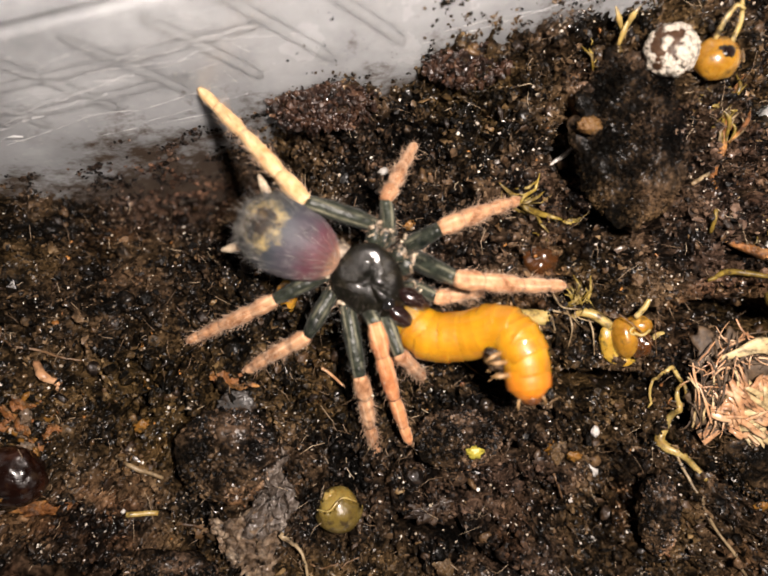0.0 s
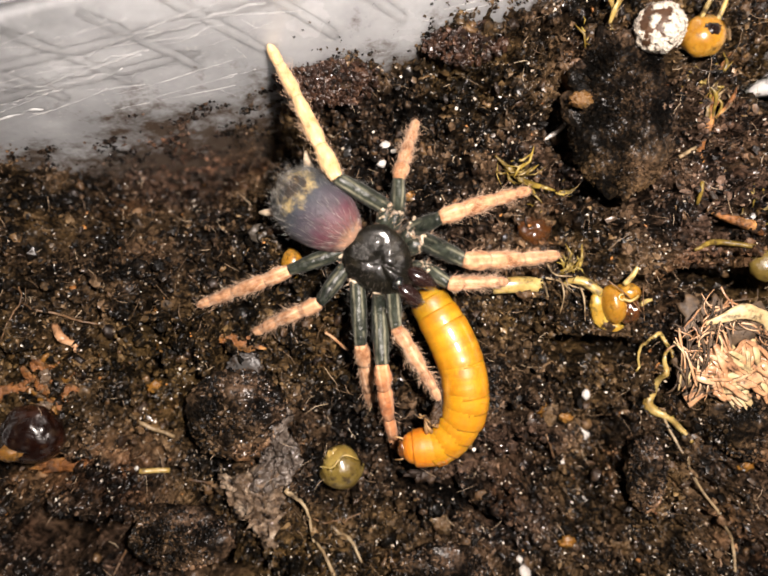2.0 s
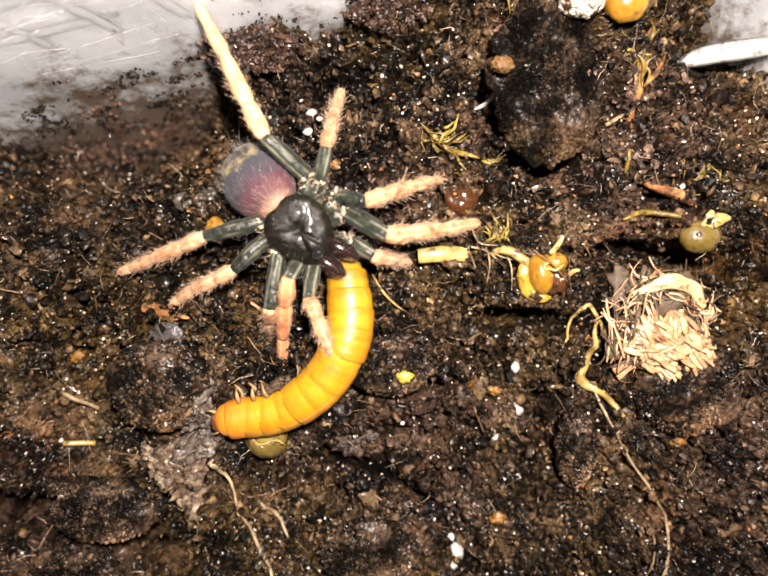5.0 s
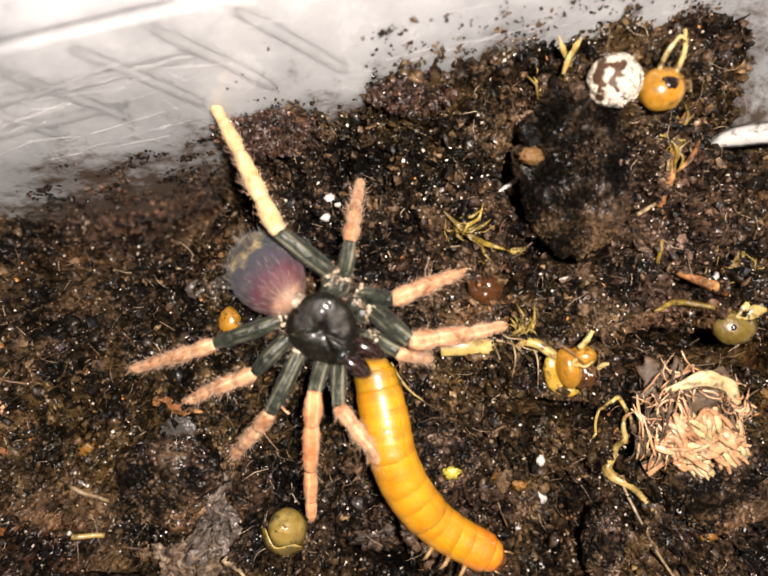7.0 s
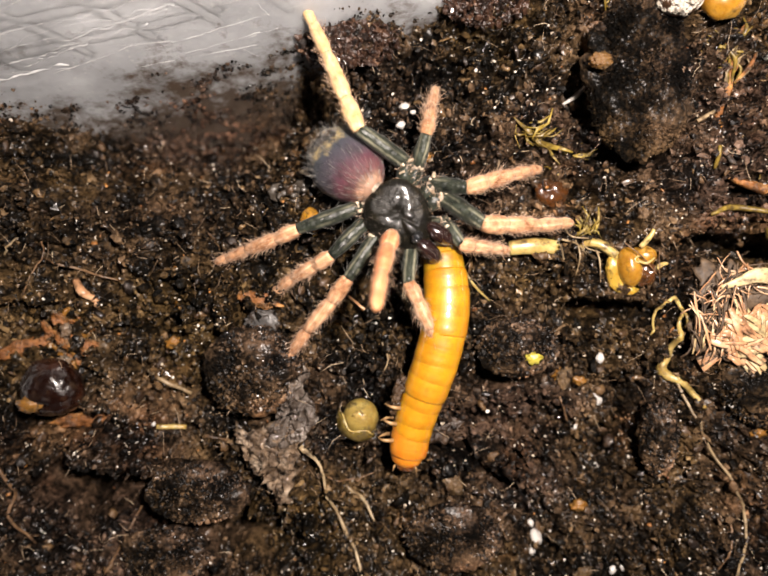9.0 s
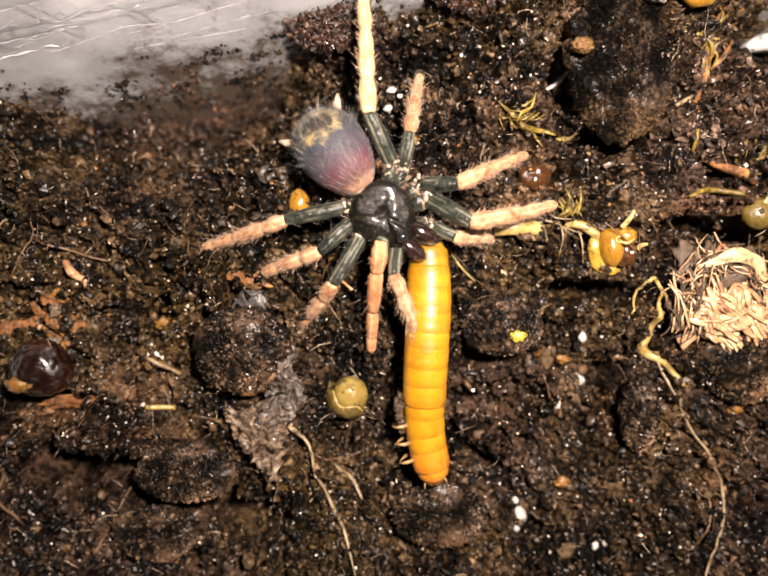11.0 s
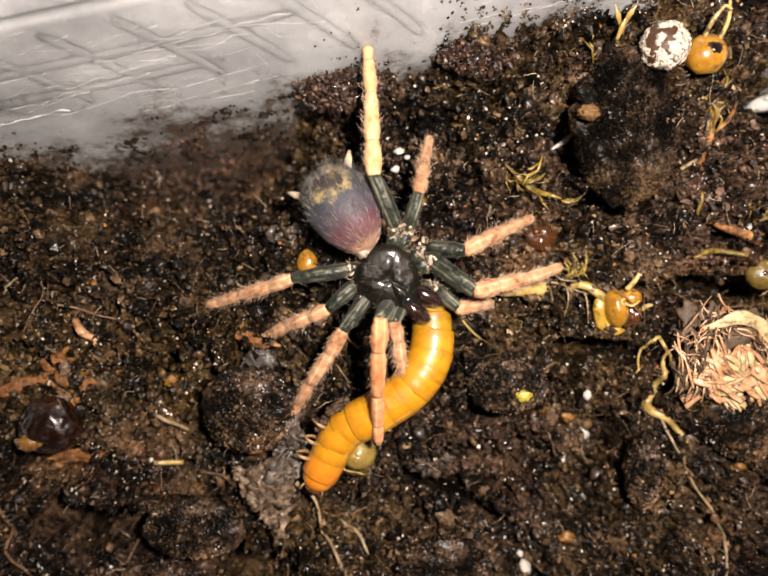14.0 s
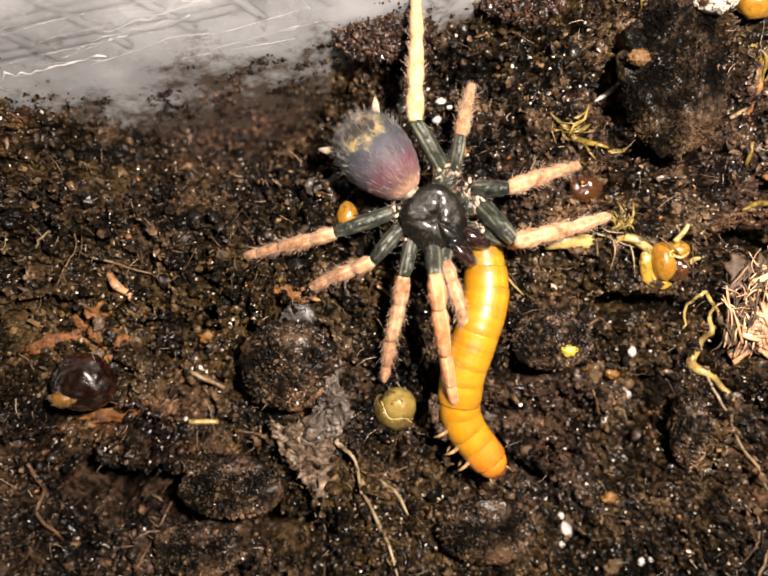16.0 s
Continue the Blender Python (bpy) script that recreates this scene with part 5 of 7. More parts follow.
for x, y, s in ((-30.3, -8.1, 0.85), (-24.2, -12.1, 0.7), (-24.6, -15.8, 0.75), (37.8, -25.8, 0.75), (19.6, -42.2, 1.1), (43.6, -35.8, 1.3), (16.6, -19.6, 0.8), (18.4, -19.9, 0.7), (25.6, -34.6, 1.5), (2.4, 3.4, 0.7), (18.9, -34.1, 0.9), (5.4, -31.7, 1.2), (17.2, -20.0, 1.2), (-24.2, -43.3, 0.6), (21.0, -25.4, 1.2)):
    lump("bark_fleck", (x, y, height(x, y) + 0.25), (s, s * 0.7, s * 0.35), FLECK if s < 0.95 else CHIP_TAN, "small orange bark fleck on dark soil", "bark", 0.75, 2.2, 3, x, Matrix.Rotation(x, 3, "Z"), "bark flecks")
YELLOW_FLECK = lump("yellow_fleck", (13.0, -16.9, 1.9), (0.75, 0.6, 0.35), YELLOW, "bright yellow plant fleck on a soil clod", "plant fleck", 0.5, 2.2)

# rusty bark flakes and the reddish flake by the hind foot
bark_rng = random.Random(41)
crumbled = tagged(new("rotten_bark"), "crumbling rusty orange-brown piece of rotten bark", "bark")
crumbled.location = over(-35.9, -14.6, 0.1)
for k in range(64):
    a, q = bark_rng.uniform(0, 6.3), math.sqrt(bark_rng.random())
    x, y = 3.3 * q * math.cos(a), 2.5 * q * math.sin(a)
    if k > 48:
        x, y = -0.4 + bark_rng.gauss(0, 0.6), -2.9 + bark_rng.gauss(0, 0.6)
    size = bark_rng.uniform(0.3, 0.95)
    bm = bmesh.new()
    blob(bm, (0, 0, 0), (size * MM, size * bark_rng.uniform(0.3, 0.8) * MM, size * bark_rng.uniform(0.2, 0.45) * MM), 0.6, 2.2, 3, 0, k * 1.3)
    shard = part("shard", bm, (RUST, RUST, FLECK, LEAF)[k % 4], crumbled)
    shard.matrix_local = pose(x * MM, y * MM, (height(-35.9 + x, -14.6 + y) - height(-35.9, -14.6) + bark_rng.uniform(0.0, 0.5)) * MM, bark_rng.gauss(0, 22), bark_rng.gauss(0, 22), bark_rng.uniform(0, 180))
for x, y, s, t in ((-41.6, -16.6, (2.6, 0.8, 0.4), 0.35), (-15.2, -11.0, (2.2, 0.8, 0.4), -0.2), (-34.0, -24.6, (5.0, 0.9, 0.5), 0.15)):
    lump("bark_flake", (x, y, height(x, y) + 0.35), s, RUST, "rusty orange-brown bark flake on the soil", "bark", 0.5, 2.8, 4, x, Matrix.Rotation(t, 3, "Z"), "bark flakes")
lump("slate_chip", (-14.7, -13.4, height(-14.7, -13.4) + 0.4), (1.7, 1.3, 0.2), GREY_CHIP, "flat grey stone chip lying on the soil", "stone", 0.45, 2.2, 4, 4.0)

# crumpled husk by the abdomen
husk_rng = random.Random(6)
husk = tagged(new("shed_husk"), "crumpled grey-brown translucent insect husk", "husk")
husk.location = over(-12.0, -0.6, 0.3)
for k in range(11):
    c, r, a0 = Vector((husk_rng.gauss(0, 0.7), husk_rng.gauss(0, 0.7), husk_rng.uniform(0.1, 0.7))), husk_rng.uniform(0.4, 1.3), husk_rng.uniform(0, 6.3)
    ring = [c + Vector((r * math.cos(a0 + j * 0.3) * husk_rng.uniform(0.8, 1.1), 0.8 * r * math.sin(a0 + j * 0.3), 0.3 * math.sin(j * 0.8 + k))) for j in range(9)]
    w = husk_rng.uniform(0.15, 0.5)
    bm = bmesh.new()
    tube(bm, [q * MM for q in ring], [w * MM * (0.25 + 0.75 * math.sin(math.pi * (j + 0.5) / 9)) * husk_rng.uniform(0.6, 1.2) for j in range(9)], 6, 0, 0.35)
    part("curl", bm, HUSK, husk)

# sticks, straws and roots
for name, pts, rad, mat, label in (
        ("straw", [(-27.4, -18.9), (-25.2, -20.1), (-23.1, -21.5)], [0.24, 0.26, 0.2], ROOT, "pale dry straw lying on the soil"),
        ("straw", [(-26.9, -25.1), (-24.0, -25.5)], [0.3, 0.28], SPROUT, "short olive straw lying on the soil"),
        ("straw", [(-21.5, -26.0), (-18.5, -26.6)], [0.16, 0.14], ROOT_BROWN, "thin brown straw lying on the soil"),
        ("wood_splinter", [(-34.6, -9.1), (-33.4, -10.2), (-32.0, -11.6)], [0.4, 0.5, 0.3], SHAVING, "pale brown wood splinter on the soil"),
        ("twig", [(-38.4, -6.6), (-35.3, -7.5), (-32.8, -8.3), (-30.1, -9.2)], [0.12, 0.14, 0.14, 0.1], ROOT_BROWN, "thin reddish brown twig on the soil"),
        ("twig", [(-37.6, -4.6), (-38.3, -8.0), (-39.6, -10.8)], [0.09, 0.1, 0.08], ROOT_BROWN, "thin brown twig on the soil"),
        ("straw", [(-42.6, -6.6), (-40.6, -4.6)], [0.12, 0.1], ROOT, "thin pale straw on the soil"),
        ("splinter", [(16.8, 9.0), (18.4, 10.0), (19.3, 11.4)], [0.12, 0.3, 0.08], PEBBLE, "whitish splinter between soil clods"),
        ("straw", [(29.0, 6.6), (30.8, 7.6)], [0.22, 0.2], ROOT, "short tan straw on the soil"),
        ("straw", [(31.3, 4.2), (31.2, 2.0)], [0.2, 0.2], MOSS, "short yellow straw on the soil"),
        ("straw", [(36.4, 0.2), (37.6, 0.8)], [0.28, 0.25], PEBBLE, "short white straw on the soil"),
        ("stem", [(31.0, -2.6), (33.4, -1.9), (37.2, -2.4)], [0.16, 0.35, 0.25], MOSS, "thin olive plant stem on the soil"),
        ("stem", [(33.0, 1.2), (36.0, 0.0), (38.5, -1.2)], [0.2, 0.6, 0.3], RUST, "olive-brown leaf scrap on the soil"),
        ("root", [(28.6, -19.8), (31.1, -25.2), (35.3, -31.9), (36.8, -35.0), (36.3, -40.5), (34.2, -46.3)], [0.16, 0.17, 0.16, 0.18, 0.15, 0.12], ROOT, "long thin tan root on the soil"),
        ("root", [(28.9, -12.6), (28.6, -14.9), (28.3, -17.4), (27.7, -19.4), (29.2, -20.2), (30.6, -21.4), (32.1, -23.2)], [0.14, 0.3, 0.4, 0.62, 0.42, 0.38, 0.28], SPROUT, "forked pale yellow root on the soil"),
        ("root", [(25.3, -14.9), (26.7, -12.2), (28.0, -11.2), (29.0, -12.8), (29.2, -14.4)], [0.12, 0.18, 0.24, 0.2, 0.1], SPROUT, "bent pale yellow rootlet"),
        ("root", [(-11.1, -26.7), (-9.0, -29.1), (-8.4, -32.4), (-6.7, -36.1), (-5.2, -39.5), (-4.1, -43.2)], [0.34, 0.16, 0.16, 0.22, 0.18, 0.1], ROOT, "long pale tan root on the soil"),
        ("root", [(-6.4, -31.3), (-4.6, -33.2), (-3.3, -35.4)], [0.18, 0.24, 0.12], ROOT, "short pale tan root on the soil"),
        ("root", [(-8.4, -30.4), (-6.0, -31.0), (-3.4, -30.2)], [0.12, 0.1, 0.06], ROOT_BROWN, "thin brown root on the soil"),
        ("root", [(35.6, -36.0), (35.2, -38.4), (34.0, -41.5)], [0.12, 0.14, 0.08], ROOT_BROWN, "thin brown root beside a longer one"),
        ("root", [(-43.5, -29.0), (-42.6, -32.0), (-43.4, -35.0), (-41.6, -39.0)], [0.2, 0.22, 0.2, 0.15], ROOT_BROWN, "curved brown root on the soil"),
        ("fibre", [(5.8, -7.5), (7.2, -9.8), (9.0, -11.6)], [0.1, 0.14, 0.08], SPROUT, "pale curved fibre beside the larva"),
        ("fibre", [(-6.6, -10.5), (-4.2, -12.2)], [0.18, 0.14], SHAVING, "short pinkish fibre under the spider"),
        ("fibre", [(-2.4, -15.6), (-1.8, -17.6), (-2.6, -19.4)], [0.08, 0.1, 0.06], ROOT, "thin pale fibre on the soil"),
        ("fibre", [(16.2, -21.5), (17.3, -24.5)], [0.14, 0.12], ROOT_BROWN, "short grey-brown fibre on the soil"),
        ("fibre", [(-29.0, -33.0), (-30.6, -37.0), (-33.4, -42.0)], [0.1, 0.14, 0.1], ROOT_BROWN, "thin grey-brown fibre on the soil")):
    tagged(strand(name, laid(pts, 0.5), rad, mat, drape=0.15), label, name.replace("_", " "))

# stalk with yellow fibres by the corner
stalk = tagged(new("dry_stalk"), "reddish brown stalk with curled yellow fibres", "stalk")
stalk.location = over(32.4, 8.0, 0)
strand("stem", [(0.1, -1.4, 0.5), (-0.1, 0.4, 0.9), (0.5, 1.9, 1.2), (0.6, 4.0, 1.6)], [0.35, 0.55, 0.5, 0.3], RUST, stalk)
stalk_rng = random.Random(9)
for i in range(24):
    a = stalk_rng.uniform(0.6, 2.2)
    k = stalk_rng.uniform(0.45, 1.25)
    p = Vector((0.6 + stalk_rng.gauss(0, 0.3), 4 + stalk_rng.uniform(-1.5, 2), 1.6))
    strand("fibre", [p, p + k * Vector((1.4 * math.cos(a), 1.9 * math.sin(a), 0.8)), p + k * Vector((2.6 * math.cos(a + stalk_rng.gauss(0, 0.5)), 3.4 * math.sin(a), stalk_rng.uniform(-0.4, 1.2)))], [0.12, 0.2 * k, 0.05], (MOSS, ROOT, RUST)[i % 3], stalk)

# moss strands
moss_rng = random.Random(21)


def moss_tuft(x, y, n, spread, way, label):
    tuft = tagged(new("moss_tuft"), label, "moss")
    tuft.location = over(x, y, 0.2)
    bm = bmesh.new()
    for i in range(n):
        a = way + moss_rng.gauss(0, 0.8)
        p = Vector((moss_rng.gauss(0, spread * 0.5), moss_rng.gauss(0, spread * 0.35), moss_rng.uniform(0.1, 0.6)))
        l = moss_rng.uniform(0.7, 2.8)
        pts = [p, p + Vector((math.cos(a), math.sin(a), 0.35)) * l * 0.5, p + Vector((math.cos(a + 0.3), math.sin(a + 0.3), 0.1)) * l]
        w = moss_rng.choice((0.05, 0.07, 0.09, 0.17))
        tube(bm, [q * MM for q in pts], [0.5 * w * MM, w * MM, 0.3 * w * MM], 5, 0, 0.5)
    part("strand_mass", bm, MOSS, tuft)
    return tuft


for k, (pts, rad) in enumerate((([(11.0, 7.2), (12.4, 5.8), (14.2, 4.4), (16.6, 3.6)], [0.08, 0.3, 0.36, 0.1]), ([(13.4, 5.4), (14.6, 5.6), (15.8, 6.4)], [0.16, 0.2, 0.05]), ([(14.4, 4.6), (14.6, 3.4), (15.4, 2.4)], [0.14, 0.18, 0.04]))):
    tagged(strand("moss", laid(pts, 0.5), rad, MOSS, drape=0.3, flat=0.3), "flat yellow-green moss blade on the soil", "moss")
moss_tuft(12.6, 5.6, 15, 1.5, -0.6, "yellow-green moss strands on the soil")
moss_tuft(15.9, 3.6, 26, 1.9, -0.5, "tuft of yellow-green moss beside a red seed")
moss_tuft(18.0, -4.4, 22, 1.6, 1.3, "sparse yellow moss by the sprouted seed")
moss_tuft(39.5, 1.5, 24, 2.0, 0.9, "dry yellow moss near the tub's corner")
moss_tuft(31.5, 13.5, 20, 1.6, 1.2, "dry yellow moss below the mouldy seed")
moss_tuft(7.5, -29.5, 14, 1.6, -0.4, "sparse olive moss on the soil")
moss_tuft(20.5, 18.0, 16, 1.6, 0.8, "thin yellow moss beside the wall")


def shavings():
    """A loose nest of shredded wood: wide peach shreds in the middle, brown fluff behind, a cream strip over the top."""
    rng = random.Random(17)
    nest = tagged(new("wood_shavings"), "loose nest of pinkish wood fibres with grey fluff", "wood shavings")
    nest.location = over(34.2, -12.8, 0.6)
    bm = bmesh.new()
    blob(bm, (0.3 * MM, 0.4 * MM, 0.0), (4.7 * MM, 4.3 * MM, 1.4 * MM), 0.8, 1.6, 5, 0, 3)
    part("core", bm, WOOL, nest, "matted grey-brown core")

    def ribbon(name, c, d, l, wide, tone, curl=0.3, flat=0.22, lift=0.3):
        way = Vector((math.cos(d), math.sin(d), rng.uniform(-0.12, 0.12)))
        side = Vector((-way.y, way.x, 0))
        pts = [c + way * l * k + side * (curl * l * (0.5 - k * k) + rng.gauss(0, 0.04)) + Vector((0, 0, lift * (1 - k * k) + rng.gauss(0, 0.06))) for k in (-1, -0.55, 0, 0.5, 1)]
        strand(name, pts, [wide * rng.uniform(0.45, 0.8), wide, wide * rng.uniform(0.8, 1.15), wide, wide * rng.uniform(0.35, 0.9)], tone, nest, "", 6, flat)

    def dome(x, y):
        return 1.9 * math.sqrt(max(0.05, 1 - (x / 6.2) ** 2 - (y / 5.6) ** 2))

    for i in range(30):
        a, rr = rng.uniform(0, 2 * math.pi), 3.3 * math.sqrt(rng.random())
        x, y = 1.0 + rr * math.cos(a), -1.8 + 0.8 * rr * math.sin(a)
        d = rng.gauss(-0.5, 0.45) if i % 3 else rng.uniform(0, 3.1)
        l, curl = rng.uniform(1.1, 2.5), rng.gauss(0, 0.12)
        side = Vector((-math.sin(d), math.cos(d), 0))
        for j in range(rng.randint(3, 6)):
            tone = SHAVING_PALE if rng.random() < 0.2 else SHAVING
            c = Vector((x, y, dome(x, y) + rng.uniform(-0.35, 0.35))) + side * (0.3 * (j - 2) + rng.gauss(0, 0.06)) + Vector((math.cos(d), math.sin(d), 0)) * rng.gauss(0, 0.35)
            ribbon("shred", c, d + rng.gauss(0, 0.08), l * rng.uniform(0.7, 1.1), rng.uniform(0.18, 0.42), tone, curl, 0.25)
    # upright strands over the near edge of the fluff
    for i in range(34):
        x, y = rng.uniform(-5.0, -0.6), rng.uniform(-3.4, 1.6)
        ribbon("strand", Vector((x, y, dome(x, y) + rng.uniform(-0.2, 0.3))), rng.gauss(1.65, 0.3), rng.uniform(1.0, 2.6), rng.uniform(0.06, 0.16), (SHAVING, WOOL, SHAVING, WOOL, SHAVING_PALE)[i % 5], rng.gauss(0, 0.08))
    # fluff: fine curls all round
    for i in range(130):
        a = rng.uniform(-0.5, 4.4)
        rr = rng.uniform(2.6, 5.6)
        x, y = 0.3 + rr * math.cos(a), 0.3 + 0.9 * rr * math.sin(a)
        ribbon("wisp", Vector((x, y, max(0.4, dome(x, y)) + rng.uniform(-0.3, 0.3))), a + 1.57 + rng.gauss(0, 0.7), rng.uniform(0.6, 1.8), rng.uniform(0.04, 0.12), WOOL if rng.random() < 0.65 else SHAVING, rng.gauss(0, 0.5), 0.6)
    for i in range(26):
        x, y = 4.2 + rng.gauss(0, 0.8), 0.9 + rng.gauss(0, 0.7)
        ribbon("wisp", Vector((x, y, 0.9 + rng.uniform(-0.2, 0.6))), rng.uniform(0, 3.1), rng.uniform(0.4, 1.1), rng.uniform(0.05, 0.13), SHAVING, rng.gauss(0, 0.5), 0.5)
    # broad peach sheet, white shred, cream strip and the bundle that sticks out
    for c, d, l, w, tone in ((Vector((1.9, -2.7, 1.7)), 0.25, 1.7, 0.75, SHAVING), (Vector((2.7, -1.6, 1.9)), -0.6, 1.6, 0.6, SHAVING), (Vector((2.9, -3.7, 1.2)), -1.1, 1.0, 0.36, SHAVING_PALE), (Vector((0.4, -0.3, 2.25)), -0.5, 1.3, 0.3, SHAVING_PALE), (Vector((2.5, 0.3, 2.0)), -0.7, 1.8, 0.28, SHAVING)):
        ribbon("shred", c, d, l, w, tone, 0.1, 0.15, 0.15)
    strand("strip", [(-2.8, 3.0, 1.7), (-1.2, 3.6, 2.0), (0.6, 4.3, 2.2), (2.0, 3.9, 2.2), (3.2, 3.3, 1.8), (3.9, 2.2, 1.5), (4.5, 1.5, 1.2)], [0.2, 0.5, 0.85, 0.7, 0.75, 0.5, 0.25], SHAVING_PALE, nest, "cream curled strip", 9, 0.3)
    for k in range(6):
        w = rng.uniform(0.18, 0.3)
        strand("shred", [(-0.6 - 0.1 * k, -2.9 - 0.12 * k, 1.1), (-2.4, -3.7 - 0.16 * k, 0.9), (-4.3 + 0.15 * k, -4.6 - 0.24 * k, 0.5)], [w, w, w * 0.8], SHAVING if k % 3 else WOOL, nest, "", 6, 0.4)
    return nest


shavings()


def leaf_scrap():
    """A torn grey-brown leaf lying over the soil: a thin warped sheet with a thick rib."""
    leaf = tagged(new("dead_leaf"), "torn grey-brown dead leaf scrap lying on the soil", "leaf")
    leaf.location = Vector((-13, -25, 1.6)) * MM
    for name, outline, lift, material, note in (
            ("blade", [(2.7, 7.2), (0.8, 6.8), (0.7, 3.6), (-0.6, 1.4), (-1.6, 0.2), (0.6, -1.2), (2.4, -0.6), (3.8, 1.4), (2.6, 4.0)], 0.25, LEAF_GREY, "grey translucent upper leaf"),
            ("torn_tip", [(-5.2, 0.6), (-2.8, 0.4), (-0.4, 1.2), (1.6, 0.4), (2.2, -1.2), (1.5, -2.8), (0.8, -7.0), (-0.8, -7.3), (-2.6, -3.6), (-4.6, -1.4)], 0.0, LEAF, "brown torn leaf tip")):
        bm = bmesh.new()
        centre = bm.verts.new((sum(x for x, _ in outline) / len(outline) * MM, sum(y for _, y in outline) / len(outline) * MM, 0))
        ring = [bm.verts.new((x * MM, y * MM, 0)) for x, y in outline]
        for a, b in zip(ring, ring[1:] + ring[:1]):
            bm.faces.new((centre, a, b))
        for _ in range(4):
            bmesh.ops.subdivide_edges(bm, edges=[e for e in bm.edges if e.calc_length() > 0.4 * MM], cuts=1, use_grid_fill=False)
            bmesh.ops.triangulate(bm, faces=bm.faces[:])
        for v in bm.verts:
            x, y = v.co.x / MM, v.co.y / MM
            v.co.z = (lift - 1.0 + max(height(x - 13 + dx, y - 25 + dy) for dx in (-0.7, 0, 0.7) for dy in (-0.7, 0, 0.7)) + 0.35 * noise.fractal(Vector((x * 0.6, y * 0.6, 2)), 1, 2, 4)) * MM
            v.co.x += 0.8 * MM * noise.fractal(Vector((x * 1.0, y * 1.0, 0)), 1, 2, 4)
            v.co.y += 0.7 * MM * noise.fractal(Vector((x * 1.0, y * 1.0, 5)), 1, 2, 4)
        under = bmesh.ops.duplicate(bm, geom=bm.verts[:] + bm.edges[:] + bm.faces[:])["geom"]
        for v in under:
            if isinstance(v, bmesh.types.BMVert):
                v.co.z -= 0.18 * MM
        bmesh.ops.bridge_loops(bm, edges=[e for e in bm.edges if e.is_boundary])
        bmesh.ops.recalc_face_normals(bm, faces=bm.faces)
        part(name, bm, material, leaf, note)
    return leaf


leaf_scrap()
lump("bark_chip", (2.4, -28.0, height(2.4, -28) + 0.2), (3.0, 0.9, 0.35), SEED_DARK, "dark glossy bark chip on the soil", "bark", 0.35, 2, 4, 5.0, Matrix.Rotation(-0.1, 3, "Z"))
lump("bark_chip", (4.0, -25.6, height(4, -25.6) + 0.3), (1.9, 1.4, 0.5), CHIP, "rough brown bark chip on the soil", "bark", 0.7, 2.2, 5, 6.0)


# fine fibres and dirt
def fine_fibres(n):
    rng = random.Random(33)
    bm = bmesh.new()
    spots = soil_spots(n)
    for x, y, z in spots:
        a, l = rng.uniform(0, 2 * math.pi), rng.uniform(0.6, 2.6)
        way = Vector((math.cos(a), math.sin(a), rng.uniform(-0.1, 0.35)))
        bend = Vector((-way.y, way.x, 0)) * rng.uniform(-0.5, 0.5)
        p = Vector((x, y, z + 0.25))
        r = rng.uniform(0.015, 0.045)
        tube(bm, [p * MM, (p + way * l * 0.5 + bend * l * 0.3) * MM, (p + way * l) * MM], [r * MM, r * MM, 0.5 * r * MM], 4)
    return tagged(part("root_fibres", bm, ROOT_FINE), "hair-fine brown root fibres over the soil", "fibres", kind="stuff")


ROOT_FINE = simple("fine_fibre", [(0.1, (0.05, 0.03, 0.015)), (0.5, (0.18, 0.12, 0.07)), (0.9, (0.48, 0.38, 0.26))], 300, (0.3, 0.6), 0.0, island=0.7)
fine_fibres(1700)

dirt_rng = np.random.default_rng(12)


def soil_line(x):
    """The height at which the soil meets the far wall."""
    z = 5.0
    while z > -22 and height(x, wall_y(x, z)) < z:
        z -= 0.25
    return z


dirt = []
lines = {k: soil_line(k * 0.5) for k in range(-104, 80)}
while len(dirt) < 4200:
    x = dirt_rng.uniform(-51, 39)
    z = lines[int(x * 2)] - 0.3 + dirt_rng.exponential(1.5 if dirt_rng.random() < 0.8 else 4.0)
    if z < 9.5 and z > -20 and noise.noise(Vector((x * 0.25, z * 0.6, 4))) + 0.6 * noise.noise(Vector((x * 1.1, z * 1.3, 9))) > 0.04 * (z - lines[int(x * 2)]) - 0.1:
        dirt.append((x, wall_y(x, z) - 0.04, z))
sizes = np.exp(dirt_rng.uniform(math.log(0.03), math.log(0.19), len(dirt)))
sizes[::75] *= 2.6
# small clots of stuck soil
for cx, cz, count in ((-14.8, -6.6, 50), (-22.0, -6.0, 44), (-12.4, -4.0, 30), (-18.2, -5.0, 12), (-29.5, -6.5, 50), (-24.0, -9.0, 46), (-9.0, -2.0, 34), (-36.0, -5.6, 40), (-18.0, -10.5, 60), (6.0, 4.6, 36), (-26.0, -3.0, 9), (-41.0, -3.0, 12), (-21.0, -12.5, 50)):
    for _ in range(count):
        x, z = cx + dirt_rng.normal(0, 0.6), cz + dirt_rng.normal(0, 0.28)
        dirt.append((x, wall_y(x, z) - 0.04, z))
for _ in range(5200):
    x = dirt_rng.uniform(-44, -7)
    z = dirt_rng.uniform(-18, -3.5)
    if noise.noise(Vector((x * 0.22, z * 0.35, 14))) + 0.7 * noise.noise(Vector((x * 0.9, z * 1.1, 19))) > 0.055 * (z + 11.5):
        dirt.append((x, wall_y(x, z) - 0.05, z))
